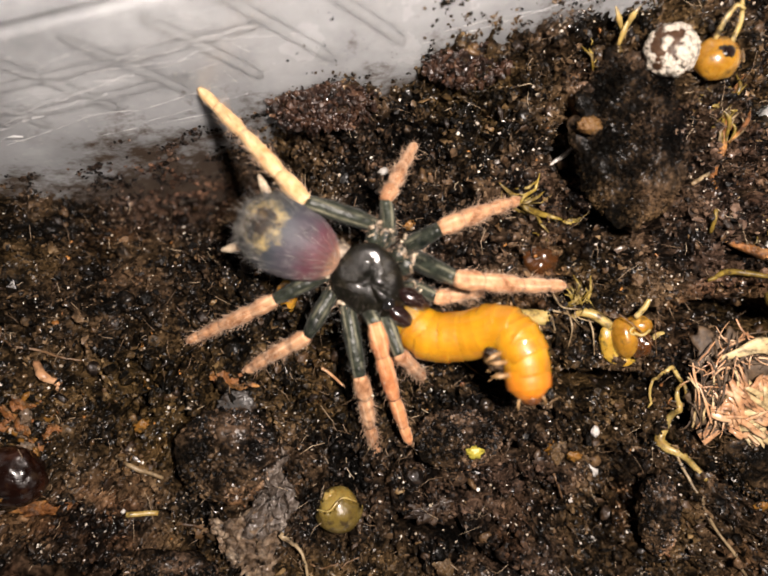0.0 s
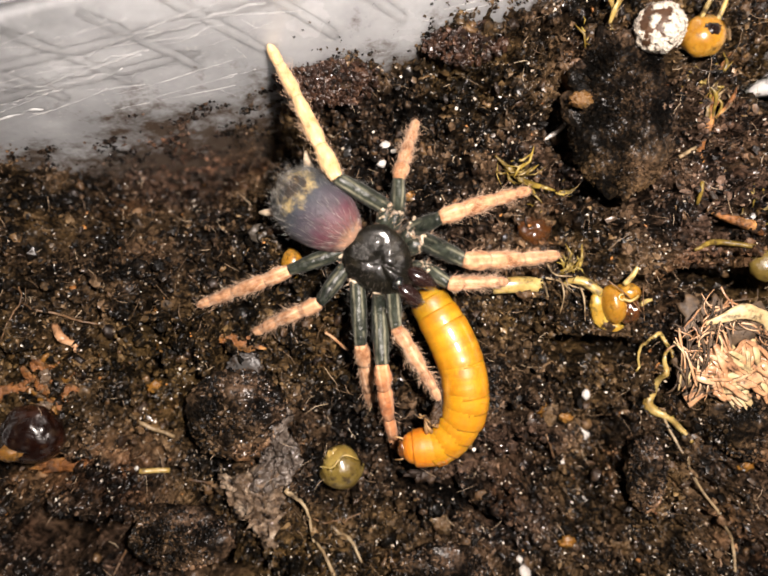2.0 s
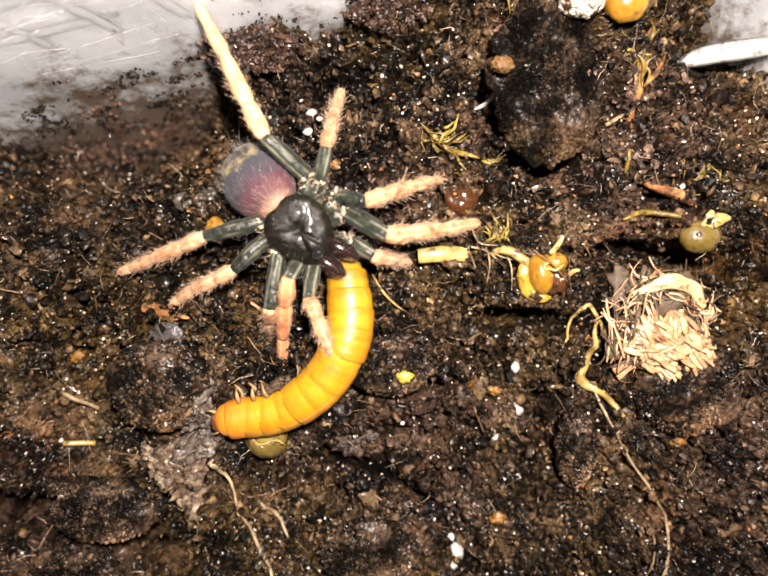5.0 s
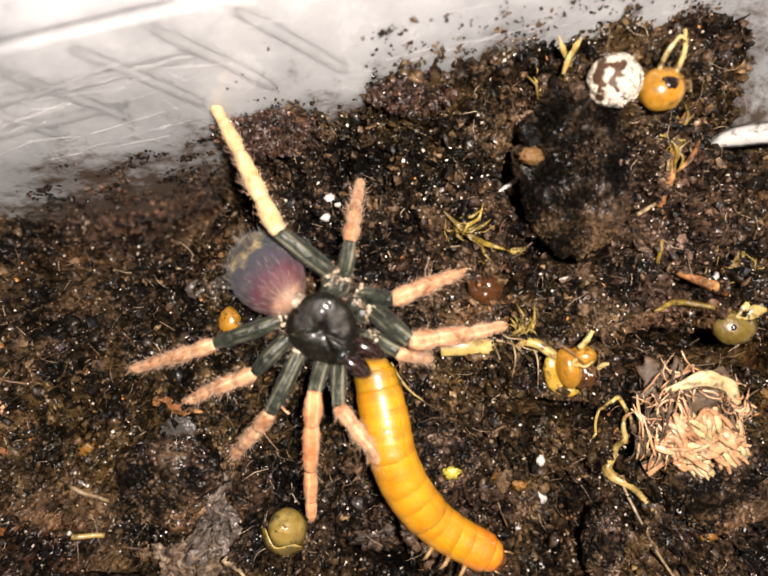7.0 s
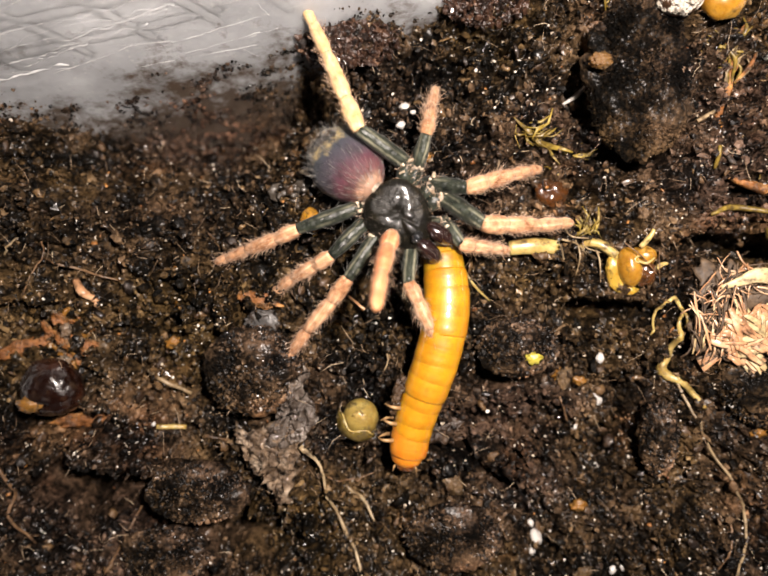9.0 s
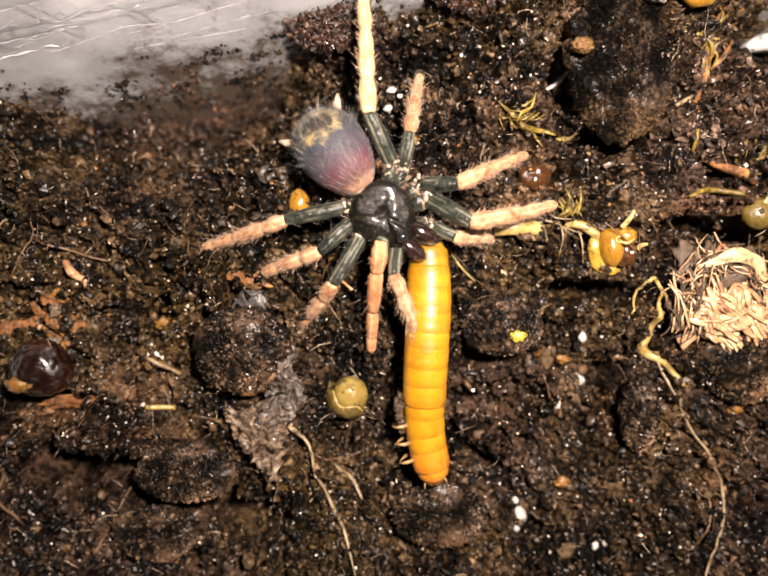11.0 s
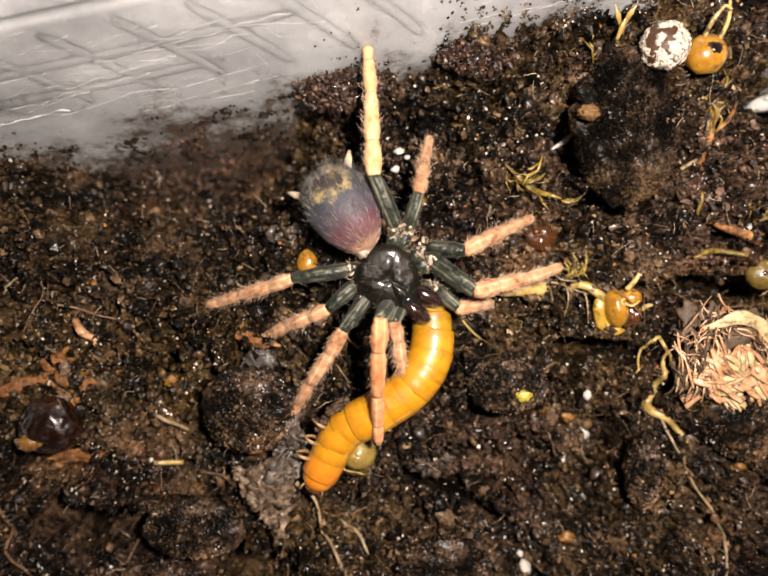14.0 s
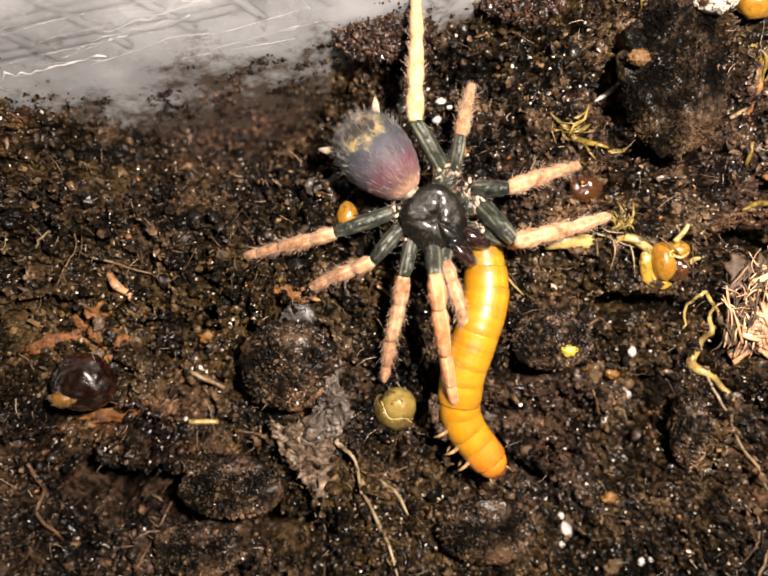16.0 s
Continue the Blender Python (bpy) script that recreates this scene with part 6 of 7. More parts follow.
sizes = np.concatenate([sizes, np.exp(dirt_rng.uniform(math.log(0.05), math.log(0.22), len(dirt) - len(sizes)))])
tagged(scatter("wall_dirt", np.array(dirt) * MM, sizes * MM, CRUMB, dirt_rng, 0.5, 0.4), "dark soil specks stuck to the plastic wall", "soil", kind="stuff")


# ---------- what moves ----------
def along_x(at, way, up=(0, 0, 1)):
    """A pose at a point with +x along way."""
    x = Vector(way).normalized()
    y = Vector(up).cross(x)
    y = y.normalized() if y.length > 1e-6 else Vector((0, 1, 0))
    return Matrix.Translation(at) @ Matrix((x, y, x.cross(y))).transposed().to_4x4()


def stride(name, hip, low, rows):
    """Keys an upper and a lower leg from rows of seconds, knee and foot in world millimetres."""
    femur, shin = LEGS[name]
    where = dict((t, Vector(p)) for t, *p in BODY)
    up_rows, low_rows = [], []
    for t, kx, ky, kz, fx, fy, fz in rows:
        knee, foot = Vector((kx, ky, kz)) - where[t], Vector((fx, fy, fz)) - where[t]
        up_rows.append((t, along_x(knee * MM, Vector(hip) - knee)))
        low_rows.append((t, along_x(knee * MM, foot - knee)))
    walk(femur, up_rows)
    walk(shin, low_rows)


def spline(points, u):
    """A smooth curve through points, u from 0 to 1."""
    k = u * (len(points) - 1)
    i = min(int(k), len(points) - 2)
    f = k - i
    p1, p2 = points[i], points[i + 1]
    p0 = points[i - 1] if i else p1 * 2 - p2
    p3 = points[i + 2] if i + 2 < len(points) else p2 * 2 - p1
    return 0.5 * (2 * p1 + (p2 - p0) * f + (2 * p0 - 5 * p1 + 4 * p2 - p3) * f * f + (3 * p1 - p0 - 3 * p2 + p3) * f ** 3)


def wriggle(rows):
    """Keys the larva's rigid pieces along its middle line: seconds and six points in millimetres, tail to head."""
    base, moves = [], [[] for _ in WORM_PARTS]
    for t, *c in rows:
        pts = [Vector(c[i:i + 3]) for i in range(0, 18, 3)]
        fine = [spline(pts, k / 120) for k in range(121)]
        run = [0.0]
        for a, b in zip(fine, fine[1:]):
            run.append(run[-1] + (b - a).length)
        origin = pts[0]
        base.append((t, Matrix.Translation(origin * MM)))
        n = len(WORM_PARTS)
        for i in range(n):
            s = run[-1] * (i + 0.35) / (n - 0.1)
            j = min(max(k for k in range(121) if run[k] <= s), 119)
            here = fine[j].lerp(fine[j + 1], (s - run[j]) / max(1e-6, run[j + 1] - run[j]))
            way = fine[min(j + 4, 120)] - fine[max(j - 3, 0)]
            moves[i].append((t, along_x((here - origin) * MM, way)))
    walk(WORM_THING, base)
    for ob, r in zip(WORM_PARTS, moves):
        walk(ob, r)


# the carapace's middle, in millimetres
BODY = [
    (0, -1.5, -1.3, 5.0),
    (0.5, -1.9, -1.6, 5.0),
    (1, -1.6, -1.9, 5.0),
    (1.5, -1.1, -2.4, 5.0),
    (2, -0.7, -2.6, 5.0),
    (2.5, -0.7, -3.0, 5.0),
    (3, -0.7, -3.6, 5.0),
    (3.5, -0.7, -3.2, 5.0),
    (4, -1.2, -3.1, 5.0),
    (4.5, -0.4, -2.9, 5.0),
    (4.7, -0.4, -3.1, 5.0),
    (6.8, -0.1, -3.0, 5.0),
    (7, 0.0, -3.0, 5.0),
    (7.5, -0.1, -3.0, 5.0),
    (8, -0.6, -1.9, 5.0),
    (8.5, -0.8, -2.2, 5.0),
    (8.7, -0.6, -2.3, 5.0),
    (10.8, -0.9, -4.2, 5.0),
    (11, -0.8, -4.4, 5.0),
    (11.5, -0.8, -4.4, 5.0),
    (12, -1.0, -4.2, 5.0),
    (12.5, -1.0, -3.9, 5.0),
    (13, -1.1, -4.1, 5.0),
    (13.5, -1.2, -4.0, 5.0),
    (14, -1.1, -4.2, 5.0),
    (14.5, -1.3, -4.2, 5.0),
    (15, -1.3, -4.2, 5.0),
    (15.5, -1.0, -4.0, 5.0),
    (16, -1.1, -3.5, 5.0),
]


def motions():
    walk(SPIDER, [(t, pose(x * MM, y * MM, z * MM)) for t, x, y, z in BODY])
    # abdomen: seconds, heading of its rear end, distance of its middle from the body's, hang of its rear
    walk(ABD, [(t, abdomen_pose(turn, reach, drop)) for t, turn, reach, drop in (
    (0, 151, 8.2, 6),
    (0.5, 147, 7.7, 6),
    (1, 143, 7.6, 6),
    (1.5, 148, 7.5, 14),
    (2, 141, 7.7, 22),
    (2.5, 136, 7.7, 22),
    (3, 135, 7.8, 22),
    (3.5, 136, 7.8, 28),
    (4, 132, 6.7, 44),
    (4.5, 132, 6.1, 44),
    (4.7, 132, 6.2, 44),
    (6.8, 141, 7.0, 44),
    (7, 139, 7.4, 44),
    (7.5, 141, 7.1, 44),
    (8, 143, 6.8, 44),
    (8.5, 140, 6.7, 44),
    (8.7, 139, 6.9, 44),
    (10.8, 127, 8.1, 22),
    (11, 128, 8.0, 22),
    (11.5, 129, 8.3, 22),
    (12, 130, 8.2, 22),
    (12.5, 126, 8.3, 22),
    (13, 124, 8.4, 22),
    (13.5, 124, 8.5, 22),
    (14, 124, 8.8, 22),
    (14.5, 123, 8.8, 22),
    (15, 123, 8.8, 22),
    (15.5, 126, 8.9, 22),
    (16, 132, 8.6, 22),
    )])
    stride("A", (0.7, 4.9, -1.0), 14.5, [
        (0, -6.8, 5.8, 5.5, -16.5, 15.9, 1.8),
        (0.5, -6.7, 5.6, 5.5, -16.5, 15.6, 1.8),
        (1, -6.1, 5.3, 5.5, -15.9, 15.6, 2.6),
        (1.5, -5.9, 4.9, 5.5, -15.8, 15.0, 2.5),
        (2, -4.5, 5.1, 5.5, -10.9, 17.6, 2.0),
        (2.5, -4.3, 5.0, 5.5, -10.7, 17.6, 2.2),
        (3, -4.0, 4.5, 5.5, -9.9, 17.2, 1.7),
        (3.5, -4.2, 5.0, 5.5, -10.1, 17.6, 1.6),
        (4, -4.0, 5.3, 5.5, -10.2, 17.8, 1.7),
        (4.5, -3.4, 5.4, 5.5, -10.1, 17.7, 2.0),
        (4.7, -3.4, 5.4, 5.5, -10.0, 17.8, 2.0),
        (6.8, -3.7, 5.7, 5.5, -10.3, 17.7, 0.9),
        (7, -3.7, 5.7, 5.5, -10.4, 17.4, 0.2),
        (7.5, -3.9, 5.7, 5.5, -10.4, 17.7, 0.5),
        (8, -4.7, 5.9, 5.5, -10.5, 17.7, -0.3),
        (8.5, -4.4, 5.7, 5.5, -10.4, 17.7, 0.1),
        (8.7, -4.4, 5.6, 5.5, -10.4, 17.7, 0.2),
        (10.8, -2.5, 5.3, 5.5, -3.4, 18.9, 0.7),
        (11, -2.3, 5.3, 5.5, -3.2, 18.9, 0.7),
        (11.5, -2.1, 5.1, 5.5, -3.1, 19.0, 1.3),
        (12, -2.3, 5.3, 5.5, -3.3, 19.0, 1.1),
        (12.5, -2.4, 5.5, 5.5, -3.5, 19.3, 1.0),
        (13, -2.3, 5.6, 5.5, -3.5, 19.3, 0.9),
        (13.5, -2.4, 5.8, 5.5, -3.5, 19.3, 0.4),
        (14, -2.6, 5.8, 5.5, -3.5, 19.3, 0.4),
        (14.5, -2.7, 5.6, 5.5, -3.4, 19.2, 0.6),
        (15, -2.8, 5.5, 5.5, -3.5, 19.1, 0.6),
        (15.5, -2.9, 5.6, 5.5, -2.8, 19.1, 0.4),
        (16, -3.1, 5.7, 5.5, -3.0, 19.1, 0.1),
    ])
    stride("B", (1.8, 4.7, -1.0), 9.2, [
        (0, 0.1, 5.8, 5.0, 3.2, 11.2, -1.9),
        (0.5, 0.1, 5.4, 5.0, 3.2, 11.1, -1.6),
        (1, 0.4, 5.2, 5.0, 3.3, 11.0, -1.6),
        (1.5, 0.7, 4.9, 5.0, 3.3, 10.9, -1.5),
        (2, 1.2, 5.0, 5.0, 3.3, 10.9, -1.8),
        (2.5, 1.4, 4.8, 5.0, 3.3, 10.9, -1.7),
        (3, 1.5, 4.1, 5.0, 3.3, 10.6, -1.3),
        (3.5, 1.4, 4.5, 5.0, 3.3, 10.7, -1.6),
        (4, 1.6, 4.4, 5.0, 3.3, 10.6, -1.7),
        (4.5, 2.1, 4.6, 5.0, 3.3, 10.7, -1.8),
        (4.7, 2.1, 4.5, 5.0, 3.3, 10.7, -1.7),
        (6.8, 2.5, 4.7, 5.0, 3.2, 10.4, -2.2),
        (7, 2.4, 4.9, 5.0, 3.2, 10.3, -2.4),
        (7.5, 2.2, 4.9, 5.0, 3.2, 10.3, -2.5),
        (8, 1.8, 5.8, 5.0, 3.4, 10.4, -2.8),
        (8.5, 1.9, 5.1, 5.0, 3.4, 10.4, -2.4),
        (8.7, 2.0, 5.1, 5.0, 3.4, 10.4, -2.5),
        (10.8, 1.5, 3.7, 5.0, 3.0, 10.1, -1.5),
        (11, 1.6, 3.6, 5.0, 3.0, 10.0, -1.5),
        (11.5, 1.6, 3.4, 5.0, 3.0, 9.9, -1.4),
        (12, 1.5, 3.5, 5.0, 3.0, 9.9, -1.5),
        (12.5, 1.6, 4.0, 5.0, 3.0, 10.0, -1.8),
        (13, 1.7, 4.0, 5.0, 3.1, 10.1, -1.8),
        (13.5, 1.7, 4.2, 5.0, 3.2, 10.1, -2.0),
        (14, 1.7, 4.2, 5.0, 3.3, 10.1, -1.9),
        (14.5, 1.6, 4.0, 5.0, 3.2, 10.1, -1.7),
        (15, 1.4, 4.0, 5.0, 3.3, 10.1, -1.7),
        (15.5, 1.5, 4.3, 5.0, 3.3, 10.3, -1.9),
        (16, 1.2, 4.5, 5.0, 3.2, 10.2, -1.9),
    ])
    stride("C", (3.4, 2.9, -1.0), 10.6, [
        (0, 4.8, 3.2, 5.5, 13.2, 5.6, -0.7),
        (0.5, 4.3, 2.4, 5.5, 12.8, 5.1, -0.3),
        (1, 3.3, 1.8, 5.5, 12.7, 6.1, 3.2),
        (1.5, 4.7, 1.7, 5.5, 14.7, 4.7, 3.5),
        (2, 5.0, 1.3, 5.5, 14.2, 3.7, 0.7),
        (2.5, 5.1, 0.8, 5.5, 14.2, 3.6, 0.7),
        (3, 4.9, -0.6, 5.5, 13.8, 1.8, 0.2),
        (3.5, 5.1, 0.0, 5.5, 13.9, 2.3, 0.0),
        (4, 5.1, -0.2, 5.5, 13.8, 1.9, -0.4),
        (4.5, 5.5, -0.2, 5.5, 13.7, 1.9, -0.9),
        (4.7, 5.6, -0.5, 5.5, 13.6, 1.9, -1.1),
        (6.8, 6.1, -0.3, 5.5, 13.5, 1.8, -1.8),
        (7, 6.1, -0.3, 5.5, 13.6, 1.5, -1.7),
        (7.5, 6.0, -0.3, 5.5, 13.7, 1.5, -1.6),
        (8, 5.5, 0.7, 5.5, 13.8, 1.7, -1.1),
        (8.5, 5.6, 0.3, 5.5, 13.8, 1.7, -1.1),
        (8.7, 5.7, 0.2, 5.5, 13.9, 1.9, -1.1),
        (10.8, 6.1, -1.2, 5.5, 14.0, 1.8, -0.9),
        (11, 6.2, -1.4, 5.5, 14.1, 1.8, -0.9),
        (11.5, 6.2, -1.5, 5.5, 13.9, 1.8, -1.0),
        (12, 6.2, -1.2, 5.5, 14.0, 1.8, -1.1),
        (12.5, 6.2, -0.9, 5.5, 13.9, 1.8, -1.3),
        (13, 6.2, -1.3, 5.5, 13.9, 1.7, -1.2),
        (13.5, 6.2, -1.2, 5.5, 14.0, 1.5, -1.2),
        (14, 6.2, -1.4, 5.5, 14.1, 1.6, -0.9),
        (14.5, 5.9, -1.6, 5.5, 14.0, 1.8, -0.6),
        (15, 6.0, -1.4, 5.5, 14.1, 1.8, -0.6),
        (15.5, 6.0, -1.2, 5.5, 14.1, 2.0, -0.6),
        (16, 5.8, -0.5, 5.5, 14.1, 2.0, -0.7),
    ])
    stride("D", (4.2, 1.7, -1.0), 11.6, [
        (0, 5.9, -1.1, 6.5, 16.5, -2.3, 2.1),
        (0.5, 5.9, -1.3, 6.5, 16.5, -2.3, 2.0),
        (1, 6.3, -1.5, 6.5, 16.7, -2.4, 1.5),
        (1.5, 6.5, -2.1, 6.5, 16.9, -2.4, 1.4),
        (2, 7.0, -2.6, 6.5, 17.0, -2.6, 0.7),
        (2.5, 7.1, -3.1, 6.5, 17.0, -2.5, 0.5),
        (3, 7.0, -3.9, 6.5, 17.0, -2.4, 0.8),
        (3.5, 7.0, -3.4, 6.5, 17.0, -2.5, 0.7),
        (4, 7.0, -3.4, 6.5, 16.7, -2.5, 0.2),
        (4.5, 7.4, -3.3, 6.5, 16.8, -2.4, -0.3),
        (4.7, 7.5, -3.5, 6.5, 16.7, -2.5, -0.5),
        (6.8, 7.5, -3.9, 6.5, 16.7, -3.4, -0.5),
        (7, 7.5, -3.8, 6.5, 16.9, -3.6, -0.3),
        (7.5, 7.4, -3.8, 6.5, 16.8, -3.7, -0.2),
        (8, 7.0, -2.7, 6.5, 16.8, -3.4, 0.4),
        (8.5, 7.0, -3.0, 6.5, 16.8, -3.2, 0.3),
        (8.7, 7.1, -3.1, 6.5, 16.8, -3.2, 0.3),
        (10.8, 7.2, -4.8, 6.5, 16.8, -3.1, 0.3),
        (11, 7.3, -5.0, 6.5, 16.9, -3.2, 0.3),
        (11.5, 7.3, -5.1, 6.5, 16.8, -3.1, 0.2),
        (12, 7.4, -4.7, 6.5, 16.9, -3.0, 0.1),
        (12.5, 7.4, -4.5, 6.5, 16.8, -3.1, 0.0),
        (13, 7.2, -4.9, 6.5, 16.8, -3.3, 0.2),
        (13.5, 7.2, -4.9, 6.5, 16.8, -3.4, 0.2),
        (14, 7.0, -5.2, 6.5, 16.8, -3.3, 0.6),
        (14.5, 6.8, -5.3, 6.5, 16.7, -3.2, 0.9),
        (15, 6.9, -5.1, 6.5, 16.8, -3.2, 0.9),
        (15.5, 7.0, -5.0, 6.5, 16.9, -3.1, 0.8),
        (16, 6.2, -5.4, 6.5, 16.5, -3.0, 1.8),
    ])
    stride("E", (4.7, -1.1, -1.0), 6.4, [
        (0, 4.3, -2.9, 5.0, 9.1, -3.2, 0.8),
        (0.5, 2.4, -3.3, 5.0, 8.9, -3.9, 6.4),
        (1, 3.0, -3.7, 5.0, 9.6, -4.6, 6.4),
        (1.5, 4.5, -4.3, 5.0, 10.8, -4.9, 4.1),
        (2, 5.7, -4.9, 5.0, 11.6, -5.2, 2.7),
        (2.5, 5.5, -5.2, 5.0, 11.3, -5.3, 2.3),
        (3, 5.8, -6.0, 5.0, 11.4, -5.8, 2.0),
        (3.5, 6.1, -5.5, 5.0, 10.9, -5.6, 0.8),
        (4, 5.3, -6.0, 5.0, 10.0, -6.4, 0.8),
        (4.5, 6.1, -5.7, 5.0, 9.1, -6.3, -0.6),
        (4.7, 6.2, -5.6, 5.0, 9.5, -6.7, -0.3),
        (6.8, 6.7, -5.2, 5.0, 10.4, -6.6, 0.0),
        (7, 6.5, -5.1, 5.0, 9.7, -7.1, -0.2),
        (7.5, 6.8, -4.9, 5.0, 9.9, -6.6, -0.3),
        (8, 4.7, -4.3, 5.0, 10.7, -5.3, 3.2),
        (8.5, 5.1, -5.0, 5.0, 10.7, -6.0, 2.2),
        (8.7, 5.2, -5.1, 5.0, 10.6, -6.1, 1.8),
        (10.8, 6.0, -6.1, 5.0, 10.1, -6.8, 0.2),
        (11, 6.0, -6.5, 5.0, 10.4, -7.0, 0.4),
        (11.5, 5.9, -6.8, 5.0, 10.7, -6.9, 0.9),
        (12, 6.0, -6.4, 5.0, 10.8, -6.5, 0.8),
        (12.5, 5.9, -6.2, 5.0, 10.4, -6.2, 0.5),
        (13, 5.6, -6.7, 5.0, 10.2, -6.4, 0.7),
        (13.5, 5.8, -6.9, 5.0, 10.3, -6.8, 0.5),
        (14, 5.6, -7.1, 5.0, 9.8, -7.4, 0.2),
        (14.5, 5.3, -7.2, 5.0, 9.7, -6.9, 0.5),
        (15, 5.5, -6.9, 5.0, 10.1, -6.6, 0.7),
        (15.5, 5.9, -6.1, 5.0, 9.4, -6.6, -0.3),
        (16, 6.0, -5.6, 5.0, 10.4, -5.6, 0.4),
    ])
    stride("F", (1.1, -2.8, -1.0), 8.9, [
        (0, 1.0, -7.9, 5.5, 3.8, -12.3, -1.7),
        (0.5, -0.5, -5.6, 5.5, 2.1, -13.1, 1.5),
        (1, -0.6, -6.2, 5.5, 1.7, -13.9, 1.7),
        (1.5, 0.4, -7.8, 5.5, 3.1, -15.5, 2.1),
        (2, 0.7, -8.7, 7.0, 3.9, -14.6, 5.0),
        (2.5, 0.6, -8.1, 7.0, 3.5, -14.7, 5.0),
        (3, 0.4, -9.3, 7.0, 2.9, -15.3, 5.0),
        (3.5, 0.6, -8.4, 7.0, 3.1, -15.0, 5.0),
        (4, -0.6, -8.6, 7.0, 0.9, -15.5, 5.0),
        (4.5, 0.1, -8.0, 7.0, 0.9, -15.4, 5.0),
        (4.7, 0.3, -8.7, 7.0, 1.5, -15.6, 5.0),
        (6.8, 0.8, -9.6, 7.0, 4.4, -15.6, 5.0),
        (7, 1.2, -9.4, 7.0, 4.9, -15.5, 5.0),
        (7.5, 2.4, -9.3, 7.0, 8.2, -12.9, 5.0),
        (8, 0.4, -8.0, 7.0, 3.9, -13.4, 5.0),
        (8.5, -0.5, -8.4, 7.0, 2.6, -14.2, 5.0),
        (8.7, 0.2, -8.5, 7.0, 2.7, -14.3, 5.0),
        (10.8, 0.0, -9.7, 7.0, 2.1, -14.5, 5.0),
        (11, 0.0, -10.0, 7.0, 2.0, -15.4, 5.0),
        (11.5, 0.3, -10.0, 7.0, 2.0, -15.6, 5.0),
        (12, -0.1, -9.7, 7.0, 1.2, -14.4, 5.0),
        (12.5, -0.3, -8.7, 7.0, 0.5, -14.1, 5.0),
        (13, -0.5, -8.6, 7.0, 0.1, -13.8, 5.0),
        (13.5, -0.5, -8.7, 7.0, -0.1, -13.6, 5.0),
        (14, -0.7, -8.2, 7.0, 0.0, -13.0, 5.0),
        (14.5, -0.9, -8.2, 7.0, -0.5, -13.3, 5.0),
        (15, -0.7, -8.4, 7.0, -0.1, -13.2, 5.0),
        (15.5, -0.3, -8.0, 7.0, 0.5, -13.0, 5.0),
        (16, -0.4, -7.3, 7.0, 1.6, -12.9, 5.0),
    ])
    stride("G", (-0.2, -2.6, -1.0), 14.3, [
        (0, -1.1, -4.9, 6.5, 2.0, -17.7, 0.8),
        (0.5, -2.4, -2.9, 6.5, -1.0, -15.3, -0.5),
        (1, -2.0, -8.9, 6.5, 0.0, -21.4, -0.2),
        (1.5, -0.9, -11.6, 6.5, 2.1, -24.6, 1.2),
        (2, -0.7, -12.2, 6.5, 0.6, -23.5, -2.2),
        (2.5, -1.0, -7.2, 6.5, -0.2, -20.3, 0.8),
        (3, -1.0, -8.0, 10.0, -0.2, -19.4, 5.6),
        (3.5, -0.9, -8.1, 10.0, 0.0, -20.3, 5.6),
        (4, -2.1, -8.0, 6.5, -3.5, -21.4, 1.9),
        (4.5, -1.3, -5.2, 6.5, -3.4, -16.7, -1.8),
        (4.7, -1.5, -6.9, 6.5, -3.7, -17.7, -2.7),
        (6.8, -1.0, -8.1, 6.5, -2.3, -21.3, 1.2),
        (7, -0.9, -8.2, 6.5, -1.9, -21.8, 2.4),
        (7.5, -0.4, -8.5, 6.5, -0.6, -22.2, 2.4),
        (8, -1.8, -2.5, 6.5, -2.6, -3.6, 20.7),
        (8.5, -1.9, -2.8, 6.5, -2.6, -5.6, 20.5),
        (8.7, -1.5, -3.6, 6.5, -2.3, -6.6, 20.5),
        (10.8, -1.2, -6.7, 6.5, -2.0, -18.3, -1.8),
        (11, -1.2, -6.9, 6.5, -2.2, -19.1, -0.8),
        (11.5, -1.1, -7.3, 10.0, -2.1, -18.5, 5.6),
        (12, -1.4, -7.5, 10.0, -2.4, -19.3, 5.6),
        (12.5, -1.5, -6.4, 10.0, -2.6, -16.4, 5.6),
        (13, -1.5, -6.2, 10.0, -2.8, -16.6, 5.6),
        (13.5, -1.6, -6.3, 10.0, -2.8, -17.7, 5.6),
        (14, -2.0, -7.3, 10.0, -2.1, -19.6, 5.6),
        (14.5, -2.2, -7.6, 10.0, -2.4, -19.6, 5.6),
        (15, -2.2, -7.6, 10.0, -1.7, -19.8, 5.6),
        (15.5, -1.7, -8.0, 10.0, -0.7, -20.2, 5.6),
        (16, -1.5, -8.2, 10.0, 0.8, -20.3, 5.6),
    ])
